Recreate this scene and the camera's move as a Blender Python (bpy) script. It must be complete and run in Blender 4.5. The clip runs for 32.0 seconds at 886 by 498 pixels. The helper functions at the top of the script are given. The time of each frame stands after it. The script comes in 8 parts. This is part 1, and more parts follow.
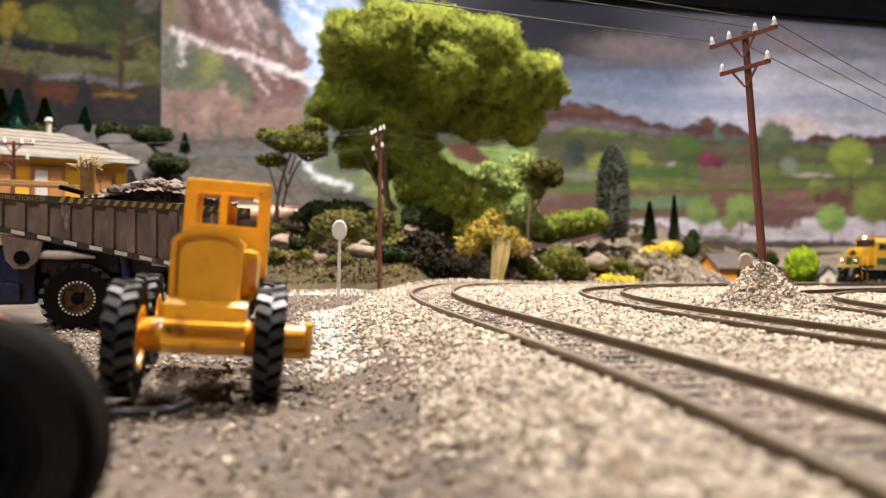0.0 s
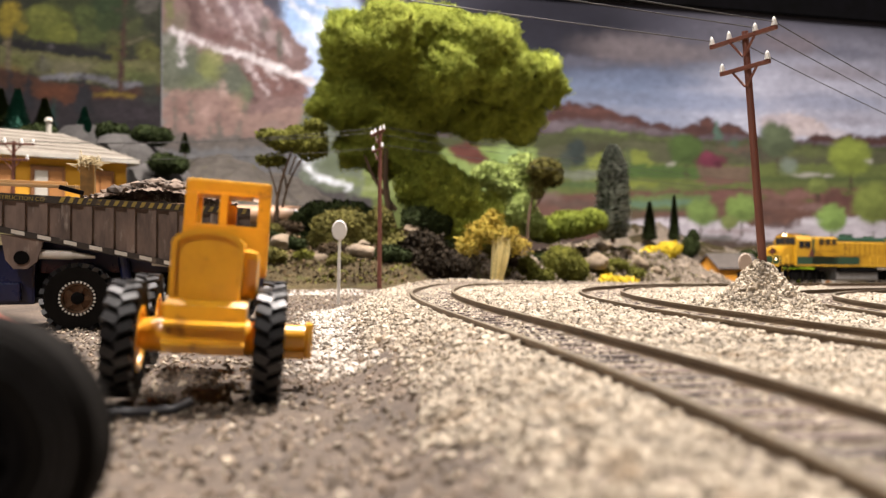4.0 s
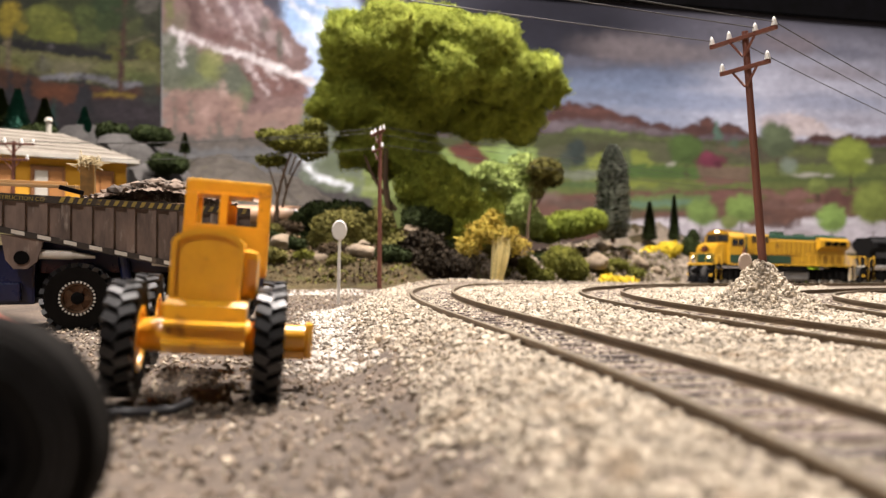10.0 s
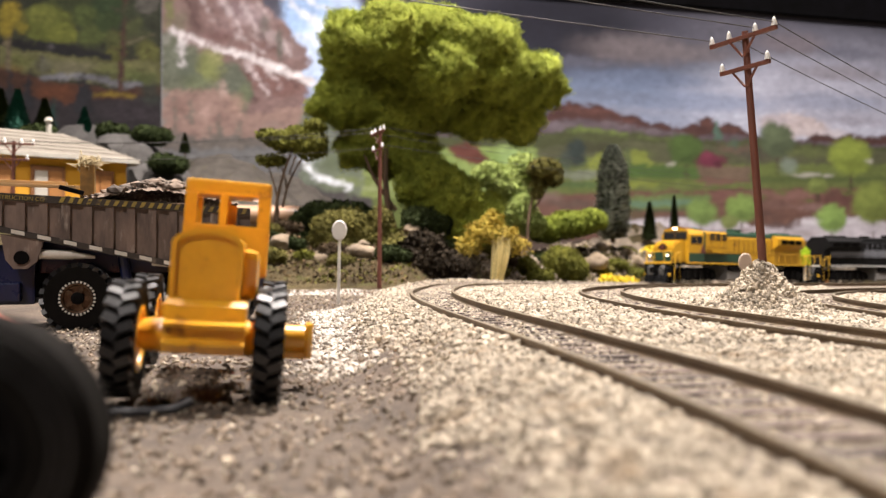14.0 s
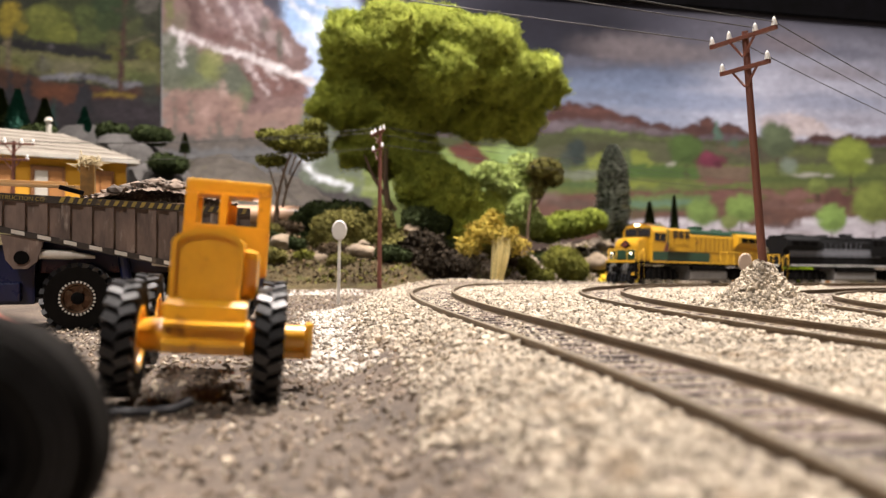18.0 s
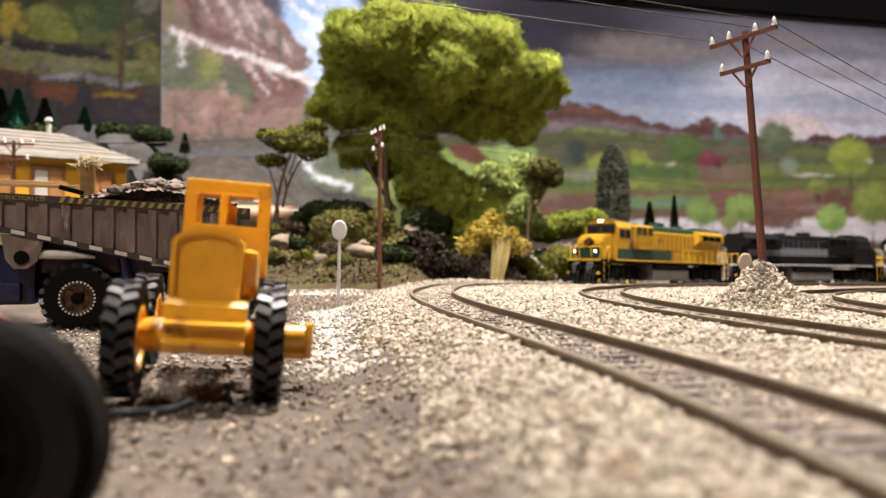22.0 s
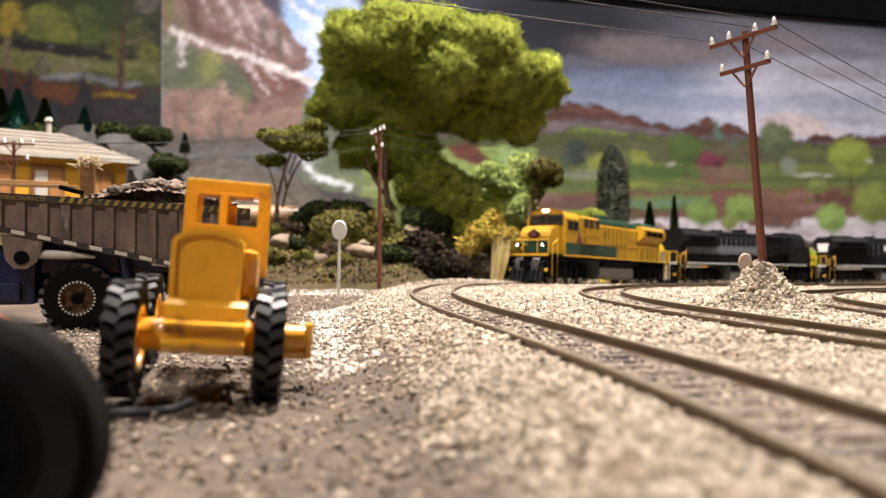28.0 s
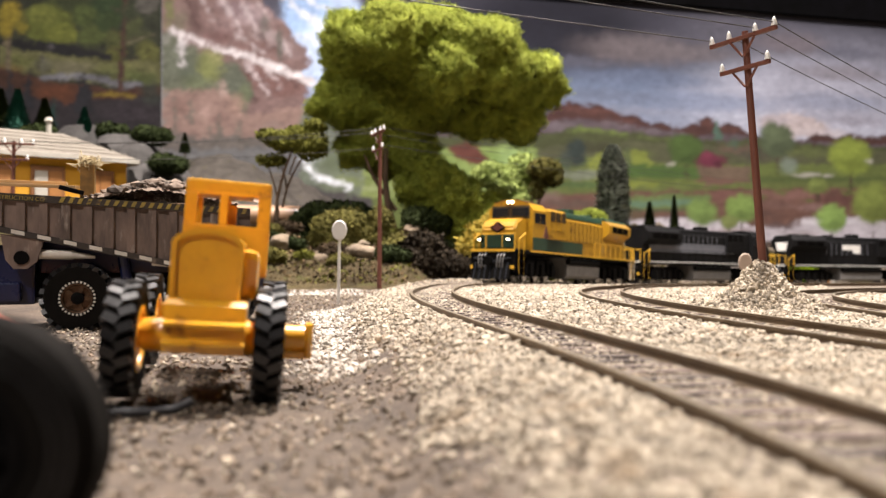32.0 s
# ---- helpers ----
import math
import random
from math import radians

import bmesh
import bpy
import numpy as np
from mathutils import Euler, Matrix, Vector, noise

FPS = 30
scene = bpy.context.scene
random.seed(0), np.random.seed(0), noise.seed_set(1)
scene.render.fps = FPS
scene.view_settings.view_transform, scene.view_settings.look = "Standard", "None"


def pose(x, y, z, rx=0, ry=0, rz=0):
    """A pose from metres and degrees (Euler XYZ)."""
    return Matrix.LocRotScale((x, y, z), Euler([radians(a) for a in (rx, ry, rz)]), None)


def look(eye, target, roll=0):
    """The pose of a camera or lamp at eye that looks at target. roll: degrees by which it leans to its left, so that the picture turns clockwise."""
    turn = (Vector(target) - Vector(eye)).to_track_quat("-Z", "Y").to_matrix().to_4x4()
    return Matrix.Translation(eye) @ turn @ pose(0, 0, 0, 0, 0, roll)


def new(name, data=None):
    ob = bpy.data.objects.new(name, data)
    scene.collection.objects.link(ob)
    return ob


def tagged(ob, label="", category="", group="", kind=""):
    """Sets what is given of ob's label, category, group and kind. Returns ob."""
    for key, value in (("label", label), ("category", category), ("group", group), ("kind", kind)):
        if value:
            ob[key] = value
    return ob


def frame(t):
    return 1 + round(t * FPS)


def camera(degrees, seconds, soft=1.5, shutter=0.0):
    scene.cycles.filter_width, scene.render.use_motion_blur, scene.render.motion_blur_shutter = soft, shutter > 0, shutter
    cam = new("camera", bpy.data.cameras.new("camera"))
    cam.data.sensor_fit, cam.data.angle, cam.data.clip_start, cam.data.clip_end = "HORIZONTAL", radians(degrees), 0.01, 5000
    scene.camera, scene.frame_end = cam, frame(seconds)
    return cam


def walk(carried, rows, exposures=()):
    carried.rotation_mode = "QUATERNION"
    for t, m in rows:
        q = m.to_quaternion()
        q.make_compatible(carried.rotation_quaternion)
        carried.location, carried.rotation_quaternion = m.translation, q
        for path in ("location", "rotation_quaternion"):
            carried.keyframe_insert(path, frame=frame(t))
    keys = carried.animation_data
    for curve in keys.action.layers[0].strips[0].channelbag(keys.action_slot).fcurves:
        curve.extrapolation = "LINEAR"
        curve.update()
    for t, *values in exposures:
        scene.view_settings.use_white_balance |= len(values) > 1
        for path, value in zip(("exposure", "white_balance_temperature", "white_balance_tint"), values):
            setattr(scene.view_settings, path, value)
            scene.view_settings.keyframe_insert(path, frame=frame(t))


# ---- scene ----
# A model railway in 1:87, true size: the track gauge is 16.5 mm. z = 0 is the dirt beside the loader.
cam = camera(57.0, 32.0, soft=1.4)
EYE = pose(0, 0, 0.0255, 90.55, 0, 0)
walk(cam, [(0.0, EYE), (32.0, EYE)])
cam.data.dof.use_dof = True
cam.data.dof.focus_distance = 0.27
cam.data.dof.aperture_fstop = 22.0

# ---- light: overhead panel above the layout, plus unseen lamps added to brighten parts of it ----
world = bpy.data.worlds.new("room_air")
scene.world = world
world.use_nodes = True
world.node_tree.nodes["Background"].inputs[0].default_value = (0.9, 0.92, 1.0, 1)
world.node_tree.nodes["Background"].inputs[1].default_value = 0.012


def unseen_lamp(x, y, z, sx, sy, watts, colour, target):
    data = bpy.data.lights.new("unseen_lamp", "AREA")
    data.shape, data.size, data.size_y, data.energy, data.color = "RECTANGLE", sx, sy, watts, colour
    ob = new("unseen_lamp", data)
    ob.matrix_world = look((x, y, z), target)
    return ob


WARM = (1.0, 0.90, 0.84)
unseen_lamp(0.12, 0.47, 1.00, 0.13, 0.09, 40.5, WARM, (0.10, 0.42, 0))
# added lamp: brightens the truck, tractor and station on the left
unseen_lamp(-0.36, 0.36, 1.00, 0.14, 0.09, 10.0, WARM, (-0.25, 0.45, 0))
# fill lamp added behind the eye, to brighten faces turned towards it
unseen_lamp(-0.36, -0.36, 0.72, 0.16, 0.10, 5.2, WARM, (-0.08, 0.2, 0))
# added lamp: brightens the far right and its end of the backdrop
unseen_lamp(1.05, 0.80, 1.00, 0.26, 0.16, 14.0, WARM, (0.95, 1.2, 0.0))
scene.view_settings.exposure = 0.0


# ---- materials ----
def material(name, colour, other=None, rough=0.7, metal=0.0, scale=200.0, spread=0.5, bump=0.0, bump_scale=None,
             spot=None, spot_scale=60.0, spot_at=0.62, coat=0.0, glow=0.0, island=0.0, each=0.0, stretch=None, spec=0.5):
    """A painted or raw surface: two tones mixed by fine and coarse noise, spots of wear, and fine relief."""
    m = bpy.data.materials.new(name)
    m.use_nodes = True
    nodes, links = m.node_tree.nodes, m.node_tree.links
    surf = nodes["Principled BSDF"]
    surf.inputs["Roughness"].default_value = rough
    surf.inputs["Metallic"].default_value = metal
    surf.inputs["Coat Weight"].default_value = coat
    surf.inputs["Specular IOR Level"].default_value = spec
    place = nodes.new("ShaderNodeTexCoord")
    vec = place.outputs["Object"]
    if stretch:
        mapping = nodes.new("ShaderNodeMapping")
        mapping.inputs["Scale"].default_value = stretch
        links.new(vec, mapping.inputs["Vector"])
        vec = mapping.outputs["Vector"]

    def grain(size, detail, roughness=0.6):
        n = nodes.new("ShaderNodeTexNoise")
        n.inputs["Scale"].default_value = size
        n.inputs["Detail"].default_value = detail
        n.inputs["Roughness"].default_value = roughness
        links.new(vec, n.inputs["Vector"])
        return n.outputs["Fac"]

    def blend(fac, a, b):
        n = nodes.new("ShaderNodeMix")
        n.data_type = "RGBA"
        links.new(fac, n.inputs[0])
        for value, socket in ((a, n.inputs[6]), (b, n.inputs[7])):
            if isinstance(value, tuple):
                socket.default_value = (*value, 1)
            else:
                links.new(value, socket)
        return n.outputs[2]

    def ramp(fac, low, high):
        n = nodes.new("ShaderNodeMapRange")
        n.inputs["From Min"].default_value = low
        n.inputs["From Max"].default_value = high
        links.new(fac, n.inputs["Value"])
        return n.outputs["Result"]

    other = other or tuple(c * 0.6 for c in colour)
    fine, coarse = grain(scale, 5), grain(scale * 0.13, 3)
    add = nodes.new("ShaderNodeMath")
    add.operation = "ADD"
    links.new(fine, add.inputs[0])
    links.new(coarse, add.inputs[1])
    total = add.outputs[0]
    out = blend(ramp(total, 1.0 - spread * 0.5, 1.0 + spread * 0.5), colour, other)
    if spot:
        out = blend(ramp(grain(spot_scale, 4), spot_at, spot_at + 0.12), out, spot)
    if island or each:
        if island:
            rnd = nodes.new("ShaderNodeNewGeometry").outputs["Random Per Island"]
        else:
            rnd = nodes.new("ShaderNodeObjectInfo").outputs["Random"]
        hue = nodes.new("ShaderNodeHueSaturation")
        k = island or each
        val = nodes.new("ShaderNodeMapRange")
        val.inputs["To Min"].default_value = 1 - k
        val.inputs["To Max"].default_value = 1 + k
        links.new(rnd, val.inputs["Value"])
        links.new(val.outputs["Result"], hue.inputs["Value"])
        links.new(out, hue.inputs["Color"])
        out = hue.outputs["Color"]
    links.new(out, surf.inputs["Base Color"])
    rr = nodes.new("ShaderNodeMapRange")
    rr.inputs["To Min"].default_value = max(0.03, rough - 0.12)
    rr.inputs["To Max"].default_value = min(1.0, rough + 0.12)
    links.new(fine, rr.inputs["Value"])
    links.new(rr.outputs["Result"], surf.inputs["Roughness"])
    if bump:
        b = nodes.new("ShaderNodeBump")
        b.inputs["Strength"].default_value = 1.0
        b.inputs["Distance"].default_value = bump
        links.new(grain(bump_scale or scale * 1.7, 4), b.inputs["Height"])
        links.new(b.outputs["Normal"], surf.inputs["Normal"])
    if glow:
        surf.inputs["Emission Color"].default_value = (*colour, 1)
        surf.inputs["Emission Strength"].default_value = glow
    return m


DIRT = material("dirt", (0.100, 0.074, 0.054), (0.040, 0.030, 0.023), 0.95, scale=420, spread=0.5, bump=0.0006, spot=(0.34, 0.28, 0.21), spot_scale=500, spot_at=0.62)
# bed toned darker than its stones, to deepen the gaps between them
BALLAST = material("ballast_bed", (0.20, 0.163, 0.122), (0.085, 0.068, 0.052), 0.95, scale=700, spread=0.5, bump=0.0006)
STONE = material("ballast_stone", (0.40, 0.346, 0.268), (0.25, 0.214, 0.164), 0.92, scale=1100, spread=0.6, island=0.42, bump=0.0002, spot=(0.235, 0.18, 0.12), spot_scale=110, spot_at=0.56)
CLOD = material("dirt_clod", (0.22, 0.17, 0.125), (0.10, 0.077, 0.055), 0.95, scale=900, spread=0.6, island=0.5)
ROADGREY = material("asphalt", (0.36, 0.335, 0.30), (0.25, 0.235, 0.21), 0.9, scale=500, bump=0.0002)
RAIL = material("rail_steel", (0.105, 0.074, 0.046), (0.19, 0.14, 0.09), 0.5, metal=0.3, scale=500, spread=0.6)
RAILTOP = material("worn_rail_top", (0.52, 0.46, 0.37), (0.32, 0.27, 0.20), 0.32, metal=0.8, scale=600, spread=0.6)
TIE = material("tie_wood", (0.085, 0.058, 0.047), (0.042, 0.029, 0.024), 0.85, scale=600, spread=0.5, each=0.35, spot=(0.26, 0.21, 0.165), spot_scale=420, spot_at=0.62)
WOODPOLE = material("pole_brown", (0.16, 0.055, 0.035), (0.09, 0.03, 0.02), 0.5, scale=500, spread=0.6, stretch=(1, 1, 0.15), bump=0.00008)
INSULATOR = material("insulator_white", (0.85, 0.85, 0.82), (0.7, 0.7, 0.68), 0.3, scale=900, coat=0.3)
WIRE = material("wire", (0.03, 0.028, 0.028), None, 0.5, scale=500)
BARK = material("bark", (0.16, 0.10, 0.06), (0.07, 0.045, 0.03), 0.9, scale=350, stretch=(1, 1, 0.3), bump=0.0005)
BLACK = material("black_drape", (0.0032, 0.003, 0.004), (0.002, 0.002, 0.002), 0.95, scale=60, spec=0.03)


# ---- building helpers ----
def from_arrays(name, verts, faces, mat, parent=None, label="", smooth=False, kind=""):
    me = bpy.data.meshes.new(name)
    verts, faces = np.asarray(verts, dtype=np.float32), np.asarray(faces, dtype=np.int32)
    k = faces.shape[1]
    me.vertices.add(len(verts))
    me.vertices.foreach_set("co", verts.ravel())
    me.loops.add(faces.size)
    me.loops.foreach_set("vertex_index", faces.ravel())
    me.polygons.add(len(faces))
    me.polygons.foreach_set("loop_start", np.arange(0, faces.size, k, dtype=np.int32))
    me.polygons.foreach_set("use_smooth", np.full(len(faces), smooth))
    me.update(calc_edges=True)
    me.materials.append(mat)
    ob = new(name, me)
    if parent:
        ob.parent = parent
    return tagged(ob, label=label, kind=kind)


def part(name, bm, mat, parent=None, label="", smooth=False):
    me = bpy.data.meshes.new(name)
    bmesh.ops.recalc_face_normals(bm, faces=bm.faces)
    if smooth:
        for f in bm.faces:
            f.smooth = True
    bm.to_mesh(me)
    bm.free()
    if smooth:
        me.set_sharp_from_angle(angle=radians(38))
    me.materials.append(mat)
    ob = new(name, me)
    if parent:
        ob.parent = parent
    return tagged(ob, label=label)


def thing(name, m, label, category, group=""):
    ob = new(name)
    ob.empty_display_size = 0.01
    ob.matrix_world = m
    return tagged(ob, label, category, group)


def box(bm, sx, sy, sz, x=0, y=0, z=0, bevel=0.0, turn=None, taper=1.0, tapery=None):
    """A box centred at x, y with its foot at z; taper narrows its top."""
    made = bmesh.ops.create_cube(bm, size=1.0)["verts"]
    ty = taper if tapery is None else tapery
    for v in made:
        top = v.co.z > 0
        v.co = Vector((v.co.x * sx * (taper if top else 1), v.co.y * sy * (ty if top else 1), (v.co.z + 0.5) * sz))
    if bevel:
        edges = list({e for v in made for e in v.link_edges})
        made = list({v for f in bmesh.ops.bevel(bm, geom=edges, offset=bevel, segments=2, affect="EDGES", profile=0.6)["faces"] for v in f.verts})
        made = list({v for w in made for e in w.link_edges for f in e.link_faces for v in f.verts})
    m = Matrix.Translation((x, y, z))
    if turn is not None:
        m = m @ turn
    for v in made:
        v.co = m @ v.co
    return made


def rod(bm, a, b, r, r2=None, seg=10):
    a, b = Vector(a), Vector(b)
    d = b - a
    m = Matrix.Translation((a + b) / 2) @ d.to_track_quat("Z", "Y").to_matrix().to_4x4()
    return bmesh.ops.create_cone(bm, cap_ends=True, segments=seg, radius1=r, radius2=r if r2 is None else r2, depth=d.length, matrix=m)["verts"]


def tube(bm, pts, radii, seg=8):
    """One unbroken round bar through the points."""
    pts = [Vector(p) for p in pts]
    rings = []
    for i, p in enumerate(pts):
        d = (pts[min(i + 1, len(pts) - 1)] - pts[max(i - 1, 0)]).normalized()
        a = d.orthogonal().normalized() if not rings else (side - d * side.dot(d)).normalized()
        side = a
        b = d.cross(a)
        r = radii[i] if isinstance(radii, (list, tuple)) else radii
        rings.append([bm.verts.new(p + (a * math.cos(2 * math.pi * k / seg) + b * math.sin(2 * math.pi * k / seg)) * r) for k in range(seg)])
    for p, q in zip(rings, rings[1:]):
        for k in range(seg):
            bm.faces.new((p[k], p[(k + 1) % seg], q[(k + 1) % seg], q[k]))
    bm.faces.new(rings[0][::-1])
    bm.faces.new(rings[-1])


def prism(bm, outline, axis, a, b):
    """An outline of 2D points swept along axis ('x', 'y' or 'z') from a to b."""
    def at(p, t):
        return {"x": (t, p[0], p[1]), "y": (p[0], t, p[1]), "z": (p[0], p[1], t)}[axis]
    lo = [bm.verts.new(at(p, a)) for p in outline]
    hi = [bm.verts.new(at(p, b)) for p in outline]
    n = len(outline)
    bm.faces.new(lo)
    bm.faces.new(hi[::-1])
    for i in range(n):
        bm.faces.new((lo[i], lo[(i + 1) % n], hi[(i + 1) % n], hi[i]))
    return lo + hi


def lathe(bm, profile, m=None, seg=24):
    """A profile of (radius, height) turned about z; closed where it meets the axis."""
    rings = []
    for r, z in profile:
        if r < 1e-7:
            rings.append([bm.verts.new((0, 0, z))])
        else:
            rings.append([bm.verts.new((r * math.cos(2 * math.pi * i / seg), r * math.sin(2 * math.pi * i / seg), z)) for i in range(seg)])
    for p, q in zip(rings, rings[1:]):
        for i in range(seg):
            j = (i + 1) % seg
            if len(p) == 1 and len(q) == 1:
                continue
            if len(p) == 1:
                bm.faces.new((p[0], q[j], q[i]))
            elif len(q) == 1:
                bm.faces.new((p[i], p[j], q[0]))
            else:
                bm.faces.new((p[i], p[j], q[j], q[i]))
    if m is not None:
        for ring in rings:
            for v in ring:
                v.co = m @ v.co


def fbm(x, y, octaves=4, seed=0):
    """Smooth value noise on arrays, about -1 to 1."""
    out, amp = np.zeros(np.broadcast(x, y).shape), 0.5
    for o in range(octaves):
        xi, yi = np.floor(x).astype(np.int64), np.floor(y).astype(np.int64)
        fx, fy = x - xi, y - yi
        fx, fy = fx * fx * (3 - 2 * fx), fy * fy * (3 - 2 * fy)

        def h(i, j):
            n = (i * 374761393 + j * 668265263 + (seed + o) * 974711) & 0x7FFFFFFF
            n = ((n ^ (n >> 13)) * 1274126177) & 0x7FFFFFFF
            return ((n ^ (n >> 16)) % 100003) / 50001.5 - 1
        v = (h(xi, yi) * (1 - fx) + h(xi + 1, yi) * fx) * (1 - fy) + (h(xi, yi + 1) * (1 - fx) + h(xi + 1, yi + 1) * fx) * fy
        out, amp, x, y = out + amp * v, amp * 0.5, x * 2.03, y * 2.03
    return out


def ease(a, b, x):
    t = np.clip((x - a) / (b - a), 0, 1)
    return t * t * (3 - 2 * t)


# ---- the plan: three concentric tracks ----
GAUGE = 0.0175
BEND = [(0.050, -0.40), (0.046, -0.20), (0.0435, -0.05), (0.0395, 0.055), (0.0361, 0.0925), (0.0263, 0.154), (0.0168, 0.20), (0.0050, 0.258),
        (-0.0055, 0.345), (0.0045, 0.44), (0.038, 0.53), (0.083, 0.615), (0.141, 0.70), (0.222, 0.788), (0.320, 0.862), (0.420, 0.917),
        (0.530, 0.962), (0.660, 0.997), (0.82, 1.03), (1.10, 1.07), (1.40, 1.09)]


def spline(points, step):
    p = [Vector(q) for q in points]
    out = []
    for i in range(1, len(p) - 2):
        n = 40
        for k in range(n):
            t = k / n
            a, b, c, d = p[i - 1], p[i], p[i + 1], p[i + 2]
            out.append(0.5 * (2 * b + (c - a) * t + (2 * a - 5 * b + 4 * c - d) * t * t + (3 * b - a - 3 * c + d) * t ** 3))
    out = np.array([tuple(v) for v in out])
    s = np.concatenate([[0], np.cumsum(np.hypot(*np.diff(out, axis=0).T))])
    for _ in range(2):
        at = np.arange(0, s[-1], step)
        out = np.stack([np.interp(at, s, out[:, 0]), np.interp(at, s, out[:, 1])], 1)
        k = np.ones(31) / 31
        pad = np.pad(out, ((15, 15), (0, 0)), mode="reflect", reflect_type="odd")
        out = np.stack([np.convolve(pad[:, 0], k, "valid"), np.convolve(pad[:, 1], k, "valid")], 1)
        s = np.concatenate([[0], np.cumsum(np.hypot(*np.diff(out, axis=0).T))])
    return out, s


LINE, ALONG = spline(BEND, 0.002)
WAY = np.gradient(LINE, axis=0)
WAY /= np.hypot(WAY[:, 0], WAY[:, 1])[:, None]
SIDE = np.stack([WAY[:, 1], -WAY[:, 0]], 1)


def rail_height(y):
    """The height of the rail heads: nearly level in front, then falling away to the rear."""
    return np.interp(y, [-0.5, 0.16, 0.35, 0.45, 0.53, 0.70, 0.86, 0.93, 0.985, 1.03, 1.08, 1.17, 1.60], [0.0098, 0.0098, 0.0110, 0.0108, 0.0086, 0.0014, -0.0038, -0.0060, -0.0075, -0.0089, -0.0104, -0.0133, -0.0145])


def from_track(x, y):
    """Signed distance from the outer track: positive on the inside of the bend."""
    x, y = np.asarray(x, float), np.asarray(y, float)
    flat = np.stack([x.ravel(), y.ravel()], 1)
    out = np.empty(len(flat))
    pts, side = LINE[::4], SIDE[::4]
    for i in range(0, len(flat), 4000):
        d = flat[i:i + 4000, None, :] - pts[None]
        j = np.argmin((d ** 2).sum(2), axis=1)
        dd = d[np.arange(len(j)), j]
        dist = np.sqrt((dd ** 2).sum(1))
        out[i:i + 4000] = np.where((dd * side[j]).sum(1) >= 0, dist, -dist)
    return out.reshape(x.shape)


def beside_tracks(x, y, d):
    """Distances from the centre lines of the three tracks."""
    x, y = np.asarray(x, float), np.asarray(y, float)
    flat = np.stack([x.ravel(), y.ravel()], 1)
    out, mid = np.full(len(flat), 1.0), np.full(len(flat), 1.0)
    near = np.flatnonzero((flat[:, 0] > 0.03) & (flat[:, 0] < 0.6) & (flat[:, 1] > -0.1) & (flat[:, 1] < 0.7))
    for i in range(0, len(near), 4000):
        k = near[i:i + 4000]
        out[k] = np.sqrt(((flat[k, None, :] - INNER[None, ::3]) ** 2).sum(2).min(1))
        mid[k] = np.sqrt(((flat[k, None, :] - MIDLINE[None, ::3]) ** 2).sum(2).min(1))
    return np.abs(d), mid.reshape(x.shape), out.reshape(x.shape)


MIDLINE, _ = spline([(0.108, -0.30), (0.106, -0.10), (0.1025, 0.05), (0.0965, 0.11), (0.0885, 0.155), (0.0785, 0.20), (0.0695, 0.25), (0.0640, 0.30), (0.0655, 0.345), (0.075, 0.385), (0.093, 0.417), (0.120, 0.440), (0.160, 0.457), (0.220, 0.478), (0.32, 0.515), (0.45, 0.56), (0.62, 0.61), (0.8, 0.66)], 0.002)
INNER, _ = spline([(0.134, -0.30), (0.133, -0.10), (0.1315, 0.05), (0.130, 0.15), (0.1295, 0.20), (0.130, 0.25), (0.1335, 0.29), (0.142, 0.325), (0.158, 0.350), (0.186, 0.368), (0.232, 0.385), (0.33, 0.42), (0.45, 0.46), (0.60, 0.49), (0.8, 0.52)], 0.002)


def hill(x, y, d):
    """The rocky bank outside the bend, the terrace on the left, and the slopes behind."""
    back = ease(0.50, 0.60, y) * ease(0.040, 0.090, -d)
    fade = 1 - ease(0.22, 0.36, x - 0.25 * (y - 0.9))
    rough = 1 + 0.55 * fbm(x * 24, y * 24, 5, 5)
    bank = 0.036 * back * fade * rough
    left = ease(-0.15, -0.26, x) * ease(0.44, 0.56, y) * 0.042 * (1 + 0.2 * fbm(x * 14, y * 14, 4, 9))
    rear = 0.105 * ease(0.72, 0.98, y) * ease(0.02, -0.28, x) * (1 + 0.45 * fbm(x * 13, y * 13, 4, 12))
    east = 0.055 * ease(1.12, 1.34, y - 0.12 * (x - 0.4)) * ease(0.15, 0.35, x) * (1 + 0.25 * fbm(x * 16, y * 16, 4, 15))
    total = np.maximum(bank, left) + rear + east
    crags = 0.0042 * np.abs(fbm(x * 75, y * 75, 4, 31)) + 0.0016 * fbm(x * 210, y * 210, 2, 33)
    return total + crags * ease(0.004, 0.014, total)


def ground_height(x, y, d=None):
    d = from_track(x, y) if d is None else d
    base = rail_height(y) - 0.0098
    bed = 0.0081 * ease(-0.046, -0.018, d + 0.004 * fbm(x * 60, y * 60, 3, 3))
    for q in beside_tracks(x, y, d):
        bed = bed - 0.0007 * ease(0.0086, 0.0076, q)
    lumps = 0.0011 * fbm(x * 90, y * 90, 4, 1) * (1 - 0.8 * ease(-0.04, -0.015, d))
    lift = 0.006 * ease(0.36, 0.50, y) * ease(0.01, -0.04, d)
    return base + bed + lumps + lift + hill(x, y, d)


# ---- ground ----
def graded(stops):
    out = []
    for (a, b, step) in stops:
        out += list(np.arange(a, b, step))
    return np.array(out)


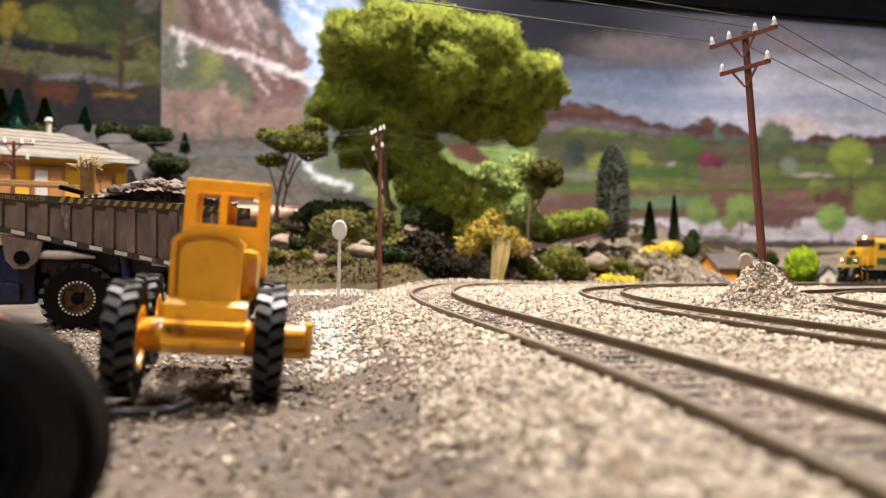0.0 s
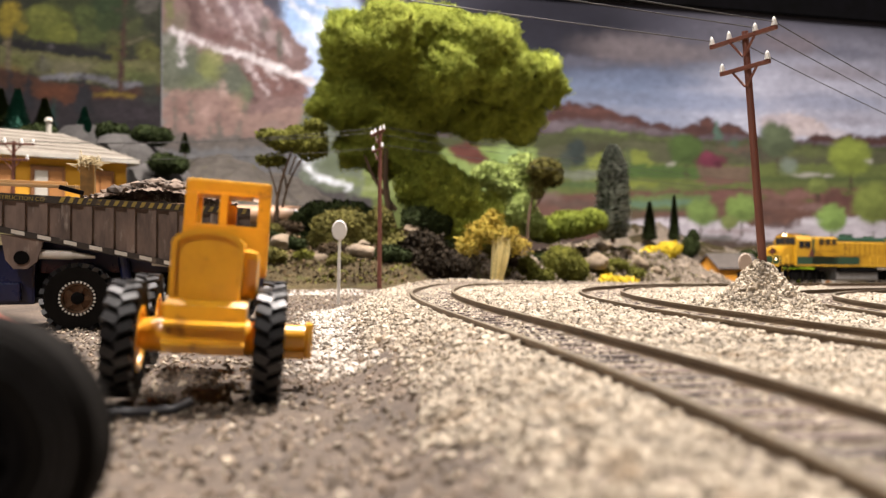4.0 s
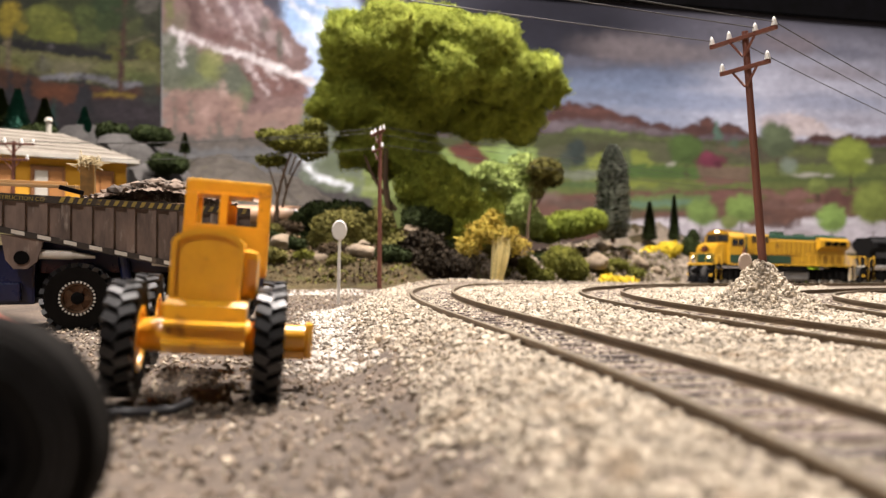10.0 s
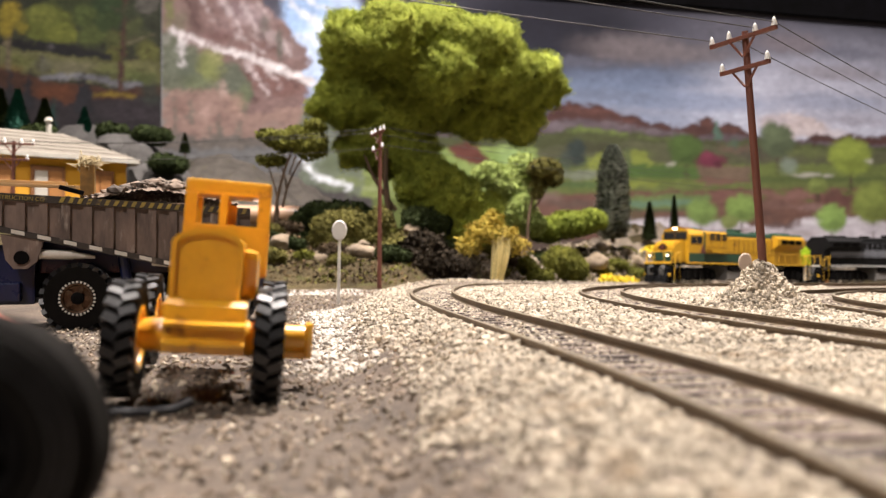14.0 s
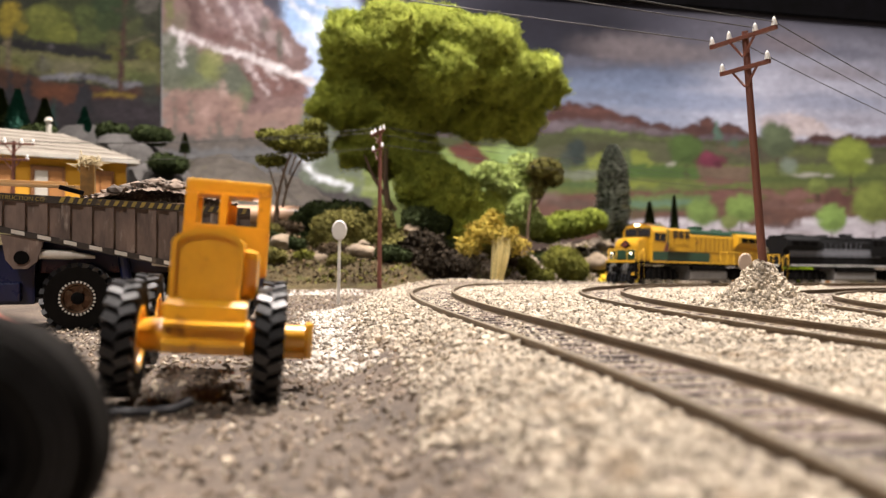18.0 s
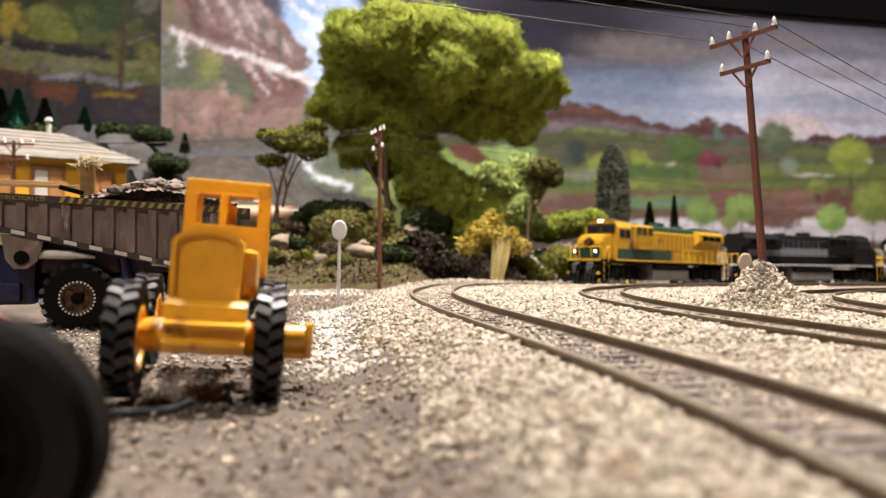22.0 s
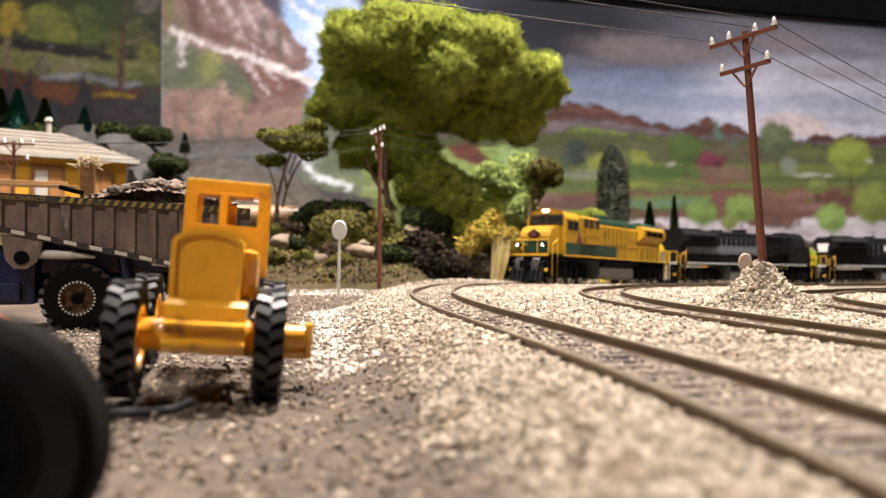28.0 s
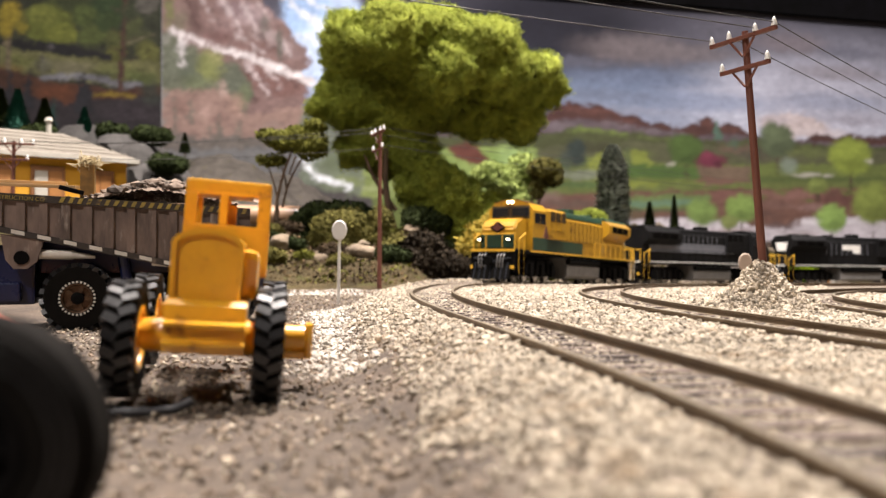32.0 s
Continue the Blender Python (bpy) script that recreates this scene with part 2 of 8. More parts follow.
def build_ground():
    xs = graded([(-2.2, -0.6, 0.05), (-0.6, -0.12, 0.006), (-0.12, 0.20, 0.0022), (0.20, 0.6, 0.006), (0.6, 2.4, 0.05)])
    ys = graded([(-1.6, -0.05, 0.05), (-0.05, 0.45, 0.0024), (0.45, 1.0, 0.0045), (1.0, 1.95, 0.02)])
    x, y = np.meshgrid(xs, ys)
    z = ground_height(x, y)
    n, m = len(ys), len(xs)
    idx = np.arange(n * m).reshape(n, m)
    quads = np.stack([idx[:-1, :-1], idx[:-1, 1:], idx[1:, 1:], idx[1:, :-1]], -1).reshape(-1, 4)
    ob = from_arrays("ground", np.stack([x, y, z], -1).reshape(-1, 3), quads, DIRT, smooth=True, kind="structure",
                     label="brown dirt scenery base with pale ballast and rocky banks")
    d = from_track(x, y)
    ob.data.materials.append(BALLAST)
    ob.data.materials.append(ROCK)
    ob.data.materials.append(GRASSY)
    ob.data.materials.append(ROADGREY)
    cx, cy = 0.25 * (x[:-1, :-1] + x[1:, 1:]) * 2, 0.25 * (y[:-1, :-1] + y[1:, 1:]) * 2
    cd = d[:-1, :-1]
    hh = hill(cx, cy, cd)
    wob = 0.006 * fbm(cx * 120, cy * 120, 3, 7)
    kind = np.where(cd + wob > -0.032, 1, 0)
    kind = np.where((hh > 0.006) & (kind == 0), 2, kind)
    kind = np.where((kind != 1) & (fbm(cx * 30, cy * 30, 4, 21) > 0.02) & (cy > 0.55), 3, kind)
    kind = np.where((cx < 0.03) & (kind == 2), 3, kind)
    kind = np.where((cy > 0.495) & (cd < -0.042) & (kind == 0), 3, kind)
    kind = np.where((np.abs(cy - 0.47 - 0.05 * cx) < 0.022) & (cx < -0.035) & (hh < 0.03), 4, kind)
    ob.data.materials.append(SLATE_SLOPE)
    kind = np.where((cx < -0.06) & (cy > 0.70), 5, kind)
    ob.data.polygons.foreach_set("material_index", kind.ravel().astype(np.int32))
    return ob


ROCK = material("rock", (0.27, 0.22, 0.165), (0.11, 0.088, 0.067), 0.92, scale=150, spread=0.5, bump=0.0025, bump_scale=180, spot=(0.30, 0.245, 0.19), spot_scale=130, spot_at=0.62)
SLATE_SLOPE = material("slate_slope", (0.068, 0.060, 0.052), (0.028, 0.025, 0.022), 0.9, scale=90, spread=0.6, bump=0.0015, spec=0.15, spot=(0.06, 0.055, 0.022), spot_scale=60, spot_at=0.6)
GRASSY = material("turf", (0.085, 0.066, 0.034), (0.034, 0.026, 0.014), 0.95, spec=0.1, scale=160, spread=0.5, bump=0.0025, bump_scale=320, spot=(0.055, 0.055, 0.018), spot_scale=90, spot_at=0.55)
build_ground()


WHITE_STONE = material("white_stone", (0.50, 0.46, 0.40), (0.34, 0.305, 0.26), 0.9, scale=900, island=0.4)


def scatter_stones(name, label, xs, ys, sizes, mat, seed, sink=0.35, flat=0.9, extra=None, crumb=False):
    """Loose grains on the ground, joined: icosahedra pulled out of shape."""
    rng = np.random.default_rng(seed)
    p = (1 + 5 ** 0.5) / 2
    ico = np.array([(-1, p, 0), (1, p, 0), (-1, -p, 0), (1, -p, 0), (0, -1, p), (0, 1, p), (0, -1, -p), (0, 1, -p), (p, 0, -1), (p, 0, 1), (-p, 0, -1), (-p, 0, 1)]) / 1.902
    tri = np.array([(0, 11, 5), (0, 5, 1), (0, 1, 7), (0, 7, 10), (0, 10, 11), (1, 5, 9), (5, 11, 4), (11, 10, 2), (10, 7, 6), (7, 1, 8),
                    (3, 9, 4), (3, 4, 2), (3, 2, 6), (3, 6, 8), (3, 8, 9), (4, 9, 5), (2, 4, 11), (6, 2, 10), (8, 6, 7), (9, 8, 1)])
    if crumb:
        ico = np.array([(1, 0, 0), (-1, 0, 0), (0, 1, 0), (0, -1, 0), (0, 0, 1), (0, 0, -1)]) * 1.1
        tri = np.array([(0, 2, 4), (2, 1, 4), (1, 3, 4), (3, 0, 4), (2, 0, 5), (1, 2, 5), (3, 1, 5), (0, 3, 5)])
    n = len(xs)
    v = ico[None] * (1 + rng.uniform(-0.38, 0.38, (n, len(ico), 1)))
    v *= rng.uniform(0.65, 1.3, (n, 1, 3))
    q = rng.normal(size=(n, 4))
    q /= np.linalg.norm(q, axis=1)[:, None]
    w, a, b, c = q.T
    rot = np.stack([1 - 2 * (b * b + c * c), 2 * (a * b - c * w), 2 * (a * c + b * w), 2 * (a * b + c * w), 1 - 2 * (a * a + c * c), 2 * (b * c - a * w),
                    2 * (a * c - b * w), 2 * (b * c + a * w), 1 - 2 * (a * a + b * b)], -1).reshape(n, 3, 3)
    v = np.einsum("nij,nkj->nki", rot, v) * sizes[:, None, None] * 0.5
    v[:, :, 2] *= flat
    z = ground_height(xs, ys) if extra is None else extra
    v += np.stack([xs, ys, z + sizes * 0.5 * (1 - 2 * sink) * flat], -1)[:, None, :]
    faces = (tri[None] + len(ico) * np.arange(n)[:, None, None]).reshape(-1, 3)
    return tagged(from_arrays(name, v.reshape(-1, 3), faces, mat, kind="stuff"), label, "gravel")


def in_tracks(x, y, d):
    """True on the rails themselves, where no stone lies."""
    out = np.zeros(d.shape, bool)
    for q in beside_tracks(x, y, d):
        out |= np.abs(q - GAUGE / 2) < 0.0014
    return out


def between_rails(x, y, d):
    out = np.zeros(d.shape, bool)
    for q in beside_tracks(x, y, d):
        out |= q < GAUGE / 2
    return out


def lay_ballast():
    rng = np.random.default_rng(4)
    for x0, x1, y0, y1, count, size in ((-0.035, 0.12, 0.03, 0.16, 28000, 0.0009), (-0.06, 0.23, 0.16, 0.42, 41000, 0.0013), (-0.06, 0.45, 0.42, 0.85, 20000, 0.0013)):
        x, y = rng.uniform(x0, x1, count), rng.uniform(y0, y1, count)
        d = from_track(x, y)
        edge = -0.033 + 0.008 * fbm(x * 80, y * 80, 3, 8)
        keep = (d > edge) & ~in_tracks(x, y, d) & (~between_rails(x, y, d) | (rng.random(count) < 0.82)) & (d < 0.19)
        x, y, d = x[keep], y[keep], d[keep]
        s = size * rng.uniform(0.6, 1.5, len(x))
        s = np.where(between_rails(x, y, d), s * 0.75, s)
        scatter_stones("ballast", "loose pale tan ballast stones beside the rails", x, y, s, STONE, 11, crumb=y0 > 0.4)
    x, y = rng.uniform(-0.15, 0.02, 14000), rng.uniform(0.05, 0.48, 14000)
    d = from_track(x, y)
    keep = (d < -0.024 + 0.01 * fbm(x * 70, y * 70, 3, 6))
    x, y = x[keep], y[keep]
    scatter_stones("dirt_crumbs", "crumbs of dark brown dirt on the ground", x, y, 0.0009 * rng.uniform(0.5, 1.7, len(x)), CLOD, 12, crumb=True)
    y = rng.uniform(0.17, 0.37, 1500)
    x = -0.034 - 0.145 * (y - 0.25) + rng.normal(0, 0.0055, 1500)
    scatter_stones("white_gravel", "streak of whitish gravel along the ballast edge", x, y, 0.0013 * rng.uniform(0.5, 1.5, len(x)), WHITE_STONE, 14)
    x, y = rng.uniform(-0.14, 0.02, 3200), rng.uniform(0.06, 0.45, 3200)
    d = from_track(x, y)
    keep = d < -0.02
    x, y = x[keep], y[keep]
    scatter_stones("stray_stones", "stray pale stones on the dark dirt", x, y, 0.0010 * rng.uniform(0.5, 1.6, len(x)), STONE, 13)


lay_ballast()


# ---- tracks ----
def offset_line(off):
    return LINE + SIDE * off


def sweep(name, line, profile, mat, parent, label="", lift=0.0):
    """A profile of (side, up) swept along a line on the plan, at rail height."""
    way = np.gradient(line, axis=0)
    way /= np.hypot(way[:, 0], way[:, 1])[:, None]
    side = np.stack([way[:, 1], -way[:, 0]], 1)
    z = rail_height(line[:, 1]) + lift
    k = len(profile)
    v = np.concatenate([np.concatenate([line + side * a, (z + b)[:, None]], 1)[:, None] for a, b in profile], 1)
    n = len(line)
    idx = np.arange(n * k).reshape(n, k)
    nxt = np.roll(idx, -1, axis=1)
    quads = np.stack([idx[:-1], nxt[:-1], nxt[1:], idx[1:]], -1).reshape(-1, 4)
    return from_arrays(name, v.reshape(-1, 3), quads, mat, parent, label)


RAIL_PROFILE = [(-0.0006, 0.0), (-0.0006, -0.0006), (-0.0002, -0.0008), (-0.0002, -0.0017), (-0.0011, -0.0020), (0.0011, -0.0020), (0.0002, -0.0017), (0.0002, -0.0008), (0.0006, -0.0006), (0.0006, 0.0)]
TOP_PROFILE = [(-0.00045, 0.00004), (-0.0005, -0.0001), (0.0005, -0.0001), (0.00045, 0.00004)]


def build_track(line, lo, hi, label):
    root = thing("railway_track", pose(0, 0, 0), label, "railway track", "curved tracks")
    sel = (line[:, 1] > lo) & (line[:, 0] < hi)
    line = line[sel]
    for g in (-GAUGE / 2, GAUGE / 2):
        way = np.gradient(line, axis=0)
        way /= np.hypot(way[:, 0], way[:, 1])[:, None]
        rail = sweep("rail", line + np.stack([way[:, 1], -way[:, 0]], 1) * g, RAIL_PROFILE, RAIL, root)
        sweep("rail_head", line + np.stack([way[:, 1], -way[:, 0]], 1) * g, TOP_PROFILE, RAILTOP, rail, "worn bright running surface")
    bm = bmesh.new()
    box(bm, 0.030, 0.0030, 0.0020, 0, 0, -0.00395, 0.0002)
    me = bpy.data.meshes.new("tie")
    bm.to_mesh(me)
    bm.free()
    me.materials.append(TIE)
    s = np.concatenate([[0], np.cumsum(np.hypot(*np.diff(line, axis=0).T))])
    rng = random.Random(len(line))
    for k in range(int(s[-1] / 0.0066)):
        at = k * 0.0066 + rng.uniform(-0.0003, 0.0003)
        x, y = np.interp(at, s, line[:, 0]), np.interp(at, s, line[:, 1])
        x2, y2 = np.interp(at + 0.003, s, line[:, 0]), np.interp(at + 0.003, s, line[:, 1])
        turn = math.degrees(math.atan2(y2 - y, x2 - x)) - 90
        tie = new("tie", me)
        tie.parent = root
        tie.matrix_basis = pose(x, y, float(rail_height(y)), 0, 0, turn + rng.uniform(-1.5, 1.5))
    return root


build_track(offset_line(0.0), -0.02, 1.15, "outer curved track with weathered brown rails in tan ballast")
build_track(MIDLINE, 0.06, 0.60, "middle curved track with weathered brown rails in tan ballast")
build_track(INNER, 0.12, 0.62, "inner curved track with weathered brown rails beside the gravel pile")

# ---- room and painted backdrop ----
def wall(name, a, b, z0, z1, mat, thick=0.02, label=""):
    """An upright wall from a to b on the plan, its thickness on its left side."""
    a, b = Vector(a), Vector(b)
    d = (b - a).normalized()
    n = Vector((-d.y, d.x)) * thick
    bm = bmesh.new()
    prism(bm, [tuple(a), tuple(b), tuple(b + n), tuple(a + n)], "z", z0, z1)
    return tagged(part(name, bm, mat), label, kind="structure")


PLASTER = material("room_wall", (0.12, 0.115, 0.11), (0.09, 0.088, 0.085), 0.9, scale=20, bump=0.0003)
CEIL = material("ceiling_paint", (0.06, 0.06, 0.06), (0.045, 0.045, 0.045), 0.95, scale=20)
wall("wall_front", (2.4, -1.6), (-2.2, -1.6), -0.9, 1.5, PLASTER)
wall("wall_west", (-2.2, -1.6), (-2.2, 1.95), -0.9, 1.5, PLASTER)
wall("wall_east", (2.4, 1.95), (2.4, -1.6), -0.9, 1.5, PLASTER)
wall("wall_north", (-2.2, 1.95), (2.4, 1.95), -0.9, 1.5, BLACK)
bm = bmesh.new()
box(bm, 4.7, 3.7, 0.03, 0.1, 0.17, 1.5)
tagged(part("ceiling", bm, CEIL), "dim grey room ceiling", kind="structure")
CORNER, EAST, WEST = Vector((-0.45, 1.30)), Vector((1.45, 1.775)), Vector((-1.30, 1.10))
BOARD = material("board_edge", (0.10, 0.10, 0.11), (0.07, 0.07, 0.075), 0.9, scale=30)


def mural_paint():
    """Matt scenic paint: the pigment laid on the board, with fine streaks of the brush and a dry canvas relief."""
    m = bpy.data.materials.new("scenic_paint")
    m.use_nodes = True
    nodes, links = m.node_tree.nodes, m.node_tree.links
    surf = nodes["Principled BSDF"]
    surf.inputs["Roughness"].default_value = 0.85
    surf.inputs["Specular IOR Level"].default_value = 0.25
    pigment = nodes.new("ShaderNodeVertexColor")
    pigment.layer_name = "pigment"
    place = nodes.new("ShaderNodeTexCoord")
    mapping = nodes.new("ShaderNodeMapping")
    mapping.inputs["Scale"].default_value = (60, 60, 190)
    links.new(place.outputs["Object"], mapping.inputs[0])
    grain = nodes.new("ShaderNodeTexNoise")
    grain.inputs["Scale"].default_value, grain.inputs["Detail"].default_value = 1.0, 5
    links.new(mapping.outputs[0], grain.inputs["Vector"])
    tone = nodes.new("ShaderNodeMapRange")
    tone.inputs["To Min"].default_value, tone.inputs["To Max"].default_value = 0.86, 1.14
    links.new(grain.outputs["Fac"], tone.inputs["Value"])
    hue = nodes.new("ShaderNodeHueSaturation")
    links.new(pigment.outputs["Color"], hue.inputs["Color"])
    links.new(tone.outputs["Result"], hue.inputs["Value"])
    links.new(hue.outputs["Color"], surf.inputs["Base Color"])
    return m


SCENIC = mural_paint()


class Mural:
    """One upright painted board: u runs along it in metres, z is the height. Strokes are laid over one another on a fine
    canvas of pigment; colours are 0 to 255 as on a paint chart."""

    def __init__(self, name, a, b, z0, z1, us, zs, gain, label):
        self.a, self.d = a, (b - a).normalized()
        self.board = wall(name, a, b, z0, z1, BOARD, 0.012, label)
        self.u, self.z = np.meshgrid(us, zs)
        self.gain = np.array(gain)
        u, z = self.u, self.z
        self.streaks = fbm(u * 55, z * 150, 4, 3) + 0.6 * fbm(u * 14, z * 30, 3, 4)
        self.mottle = fbm(u * 120, z * 120, 3, 6)
        self.wu = u + 0.0085 * fbm(u * 45, z * 45, 4, 11) + 0.0030 * fbm(u * 160, z * 160, 2, 13)
        self.wz = z + 0.0070 * fbm(u * 45 + 9, z * 45, 4, 12) + 0.0030 * fbm(u * 160 + 5, z * 160, 2, 14)
        self.pigment = np.zeros(u.shape + (3,))
        self.turn = 0

    def tint(self, c):
        v = np.array(c, float) / 255
        v = v * 0.88 + v.mean() * 0.12
        return 1.22 * np.where(v < 0.04, v / 12.9, ((v + 0.055) / 1.055) ** 2.4) ** 1.13 * self.gain

    def lay(self, mask, c, cover=1.0, vary=0.22):
        self.turn += 1
        shade = 1 + vary * np.roll(self.streaks, self.turn * 7, axis=1) + 0.16 * self.mottle
        k = (np.clip(mask, 0, 1) * cover)[..., None]
        self.pigment = self.pigment * (1 - k) + self.tint(c) * shade[..., None] * k

    def sky(self, stops):
        """Smooth shade by height: (z, colour) from the bottom up."""
        zz = self.z + 0.012 * fbm(self.u * 5, self.z * 22, 4, 21)
        cols = np.array([self.tint(c) for _, c in stops])
        self.pigment = np.stack([np.interp(zz, [s[0] for s in stops], cols[:, k]) for k in range(3)], -1) * (1 + 0.05 * self.streaks[..., None])

    def blob(self, u, z, ru, rz, c, ragged=0.3, cover=1.0):
        k = 0.5 + ragged
        q = np.hypot((u - self.u - (self.wu - self.u) * k) / ru, (z - self.z - (self.wz - self.z) * k) / rz)
        soft = 0.10 + 0.35 * ragged if cover == 1.0 else 0.55
        self.lay(ease(1 + soft * 0.6, 1 - soft, q), c, cover)

    def band(self, line, c, cover=1.0):
        """All the board below a line."""
        us, zs = [q[0] for q in line], [q[1] for q in line]
        top = np.interp(self.u + (self.wu - self.u) * 0.7, us, zs)
        zz = self.z + (self.wz - self.z) * 0.6
        self.lay(ease(0.0012, -0.0012, zz - top) * (self.u > us[0]) * (self.u < us[-1]), c, cover)

    def area(self, outline, c, cover=1.0):
        pu, pz = self.u + (self.wu - self.u) * 0.9, self.z + (self.wz - self.z) * 0.9
        inside = np.zeros(pu.shape, bool)
        for (x1, y1), (x2, y2) in zip(outline, outline[1:] + outline[:1]):
            if y1 != y2:
                inside ^= ((y1 > pz) != (y2 > pz)) & (pu < (x2 - x1) * (pz - y1) / (y2 - y1) + x1)
        self.lay(inside.astype(float), c, cover)

    def stroke(self, line, w0, w1, c, cover=1.0):
        """A brush stroke along a line, from width w0 to w1, with dry edges."""
        pu, pz = self.u + (self.wu - self.u) * 0.4, self.z + (self.wz - self.z) * 0.4
        n = len(line) - 1
        mask = np.zeros(pu.shape)
        for i, ((x1, y1), (x2, y2)) in enumerate(zip(line, line[1:])):
            dx, dy = x2 - x1, y2 - y1
            t = np.clip(((pu - x1) * dx + (pz - y1) * dy) / (dx * dx + dy * dy), 0, 1)
            w = (w0 + (w1 - w0) * (i + t) / n) * (1 + 0.5 * self.mottle)
            mask = np.maximum(mask, ease(1.25, 0.65, np.hypot(pu - x1 - dx * t, pz - y1 - dy * t) / w))
        self.lay(mask, c, cover)

    def dabs(self, count, ru, rz, stray, vary, seed, end=9.0):
        """Small slanting dabs of the brush, each picking up wet paint from beside it."""
        rng = np.random.default_rng(seed)
        us, zs = self.u[0], self.z[:, 0]
        src = self.pigment.copy()
        fine = np.flatnonzero(np.diff(us) < 0.004)
        for _ in range(count):
            u, z = rng.uniform(us[fine[0]], min(end, us[fine[-1]])), rng.uniform(0.05, 0.46)
            i, j = np.searchsorted(zs, z + rng.normal(0, stray)), np.searchsorted(us, u + rng.normal(0, stray))
            c = src[min(i, len(zs) - 1), min(j, len(us) - 1)] * (1 + rng.normal(0, vary))
            k, t = rng.uniform(0.6, 1.5), rng.normal(0.1, 0.5)
            i0, i1 = np.searchsorted(zs, (z - ru * k, z + ru * k))
            j0, j1 = np.searchsorted(us, (u - ru * k, u + ru * k))
            du, dz = self.u[i0:i1, j0:j1] - u, self.z[i0:i1, j0:j1] - z
            q = np.hypot((du * math.cos(t) + dz * math.sin(t)) / (ru * k), (dz * math.cos(t) - du * math.sin(t)) / (rz * k))
            w = (ease(1.0, 0.5, q) * 0.75)[..., None]
            self.pigment[i0:i1, j0:j1] = self.pigment[i0:i1, j0:j1] * (1 - w) + c * w

    def finish(self):
        c = self.pigment
        for ax in (0, 1):
            c = 0.5 * c + 0.25 * (np.roll(c, 1, ax) + np.roll(c, -1, ax))
        n, m = self.u.shape
        lift = 0.0008
        v = np.stack([self.a.x + self.d.x * self.u + self.d.y * lift, self.a.y + self.d.y * self.u - self.d.x * lift, self.z], -1).reshape(-1, 3)
        idx = np.arange(n * m).reshape(n, m)
        quads = np.stack([idx[:-1, :-1], idx[:-1, 1:], idx[1:, 1:], idx[1:, :-1]], -1).reshape(-1, 4)
        ob = from_arrays("painting", v, quads, SCENIC, self.board, "landscape painted in soft matt scenic colours", smooth=True)
        layer = ob.data.color_attributes.new("pigment", "FLOAT_COLOR", "POINT")
        rgba = np.concatenate([np.clip(c, 0.002, 0.95).reshape(-1, 3), np.ones((n * m, 1))], 1)
        layer.data.foreach_set("color", rgba.ravel().astype(np.float32))


WESTP = Mural("backdrop_west", WEST, CORNER, -0.1, 0.62, graded([(0.0, 0.56, 0.02), (0.56, 0.873, 0.0017)]), graded([(-0.08, 0.14, 0.02), (0.14, 0.47, 0.0017), (0.47, 0.62, 0.02)]),
              (0.38, 0.41, 0.45), "painted backdrop board with wooded slopes")
EASTP = Mural("backdrop_east", CORNER, EAST, -0.1, 0.494, graded([(0.001, 0.32, 0.0018), (0.32, 1.45, 0.0027), (1.45, 1.94, 0.02)]), graded([(-0.08, 0.05, 0.02), (0.05, 0.36, 0.0022), (0.36, 0.494, 0.003)]),
              (0.56, 0.59, 0.66), "painted backdrop board with hills under a cloudy sky")
WESTP.sky([(0.0, (60, 56, 56)), (0.3, (66, 66, 50)), (0.62, (62, 66, 46))])
EASTP.sky([(0.0, (120, 120, 110)), (0.24, (176, 176, 186)), (0.28, (150, 156, 172)), (0.33, (122, 134, 156)), (0.38, (98, 104, 120)), (0.42, (96, 94, 104)), (0.46, (84, 82, 92)), (0.49, (70, 68, 76))])
bm = bmesh.new()
box(bm, 1.60, 0.012, 0.35, 0.775, 1.595, 0.4925, 0, pose(0, 0, 0, 0, 0, 14.04))
tagged(part("valance", bm, BLACK), "black valance above the backdrop", kind="structure")


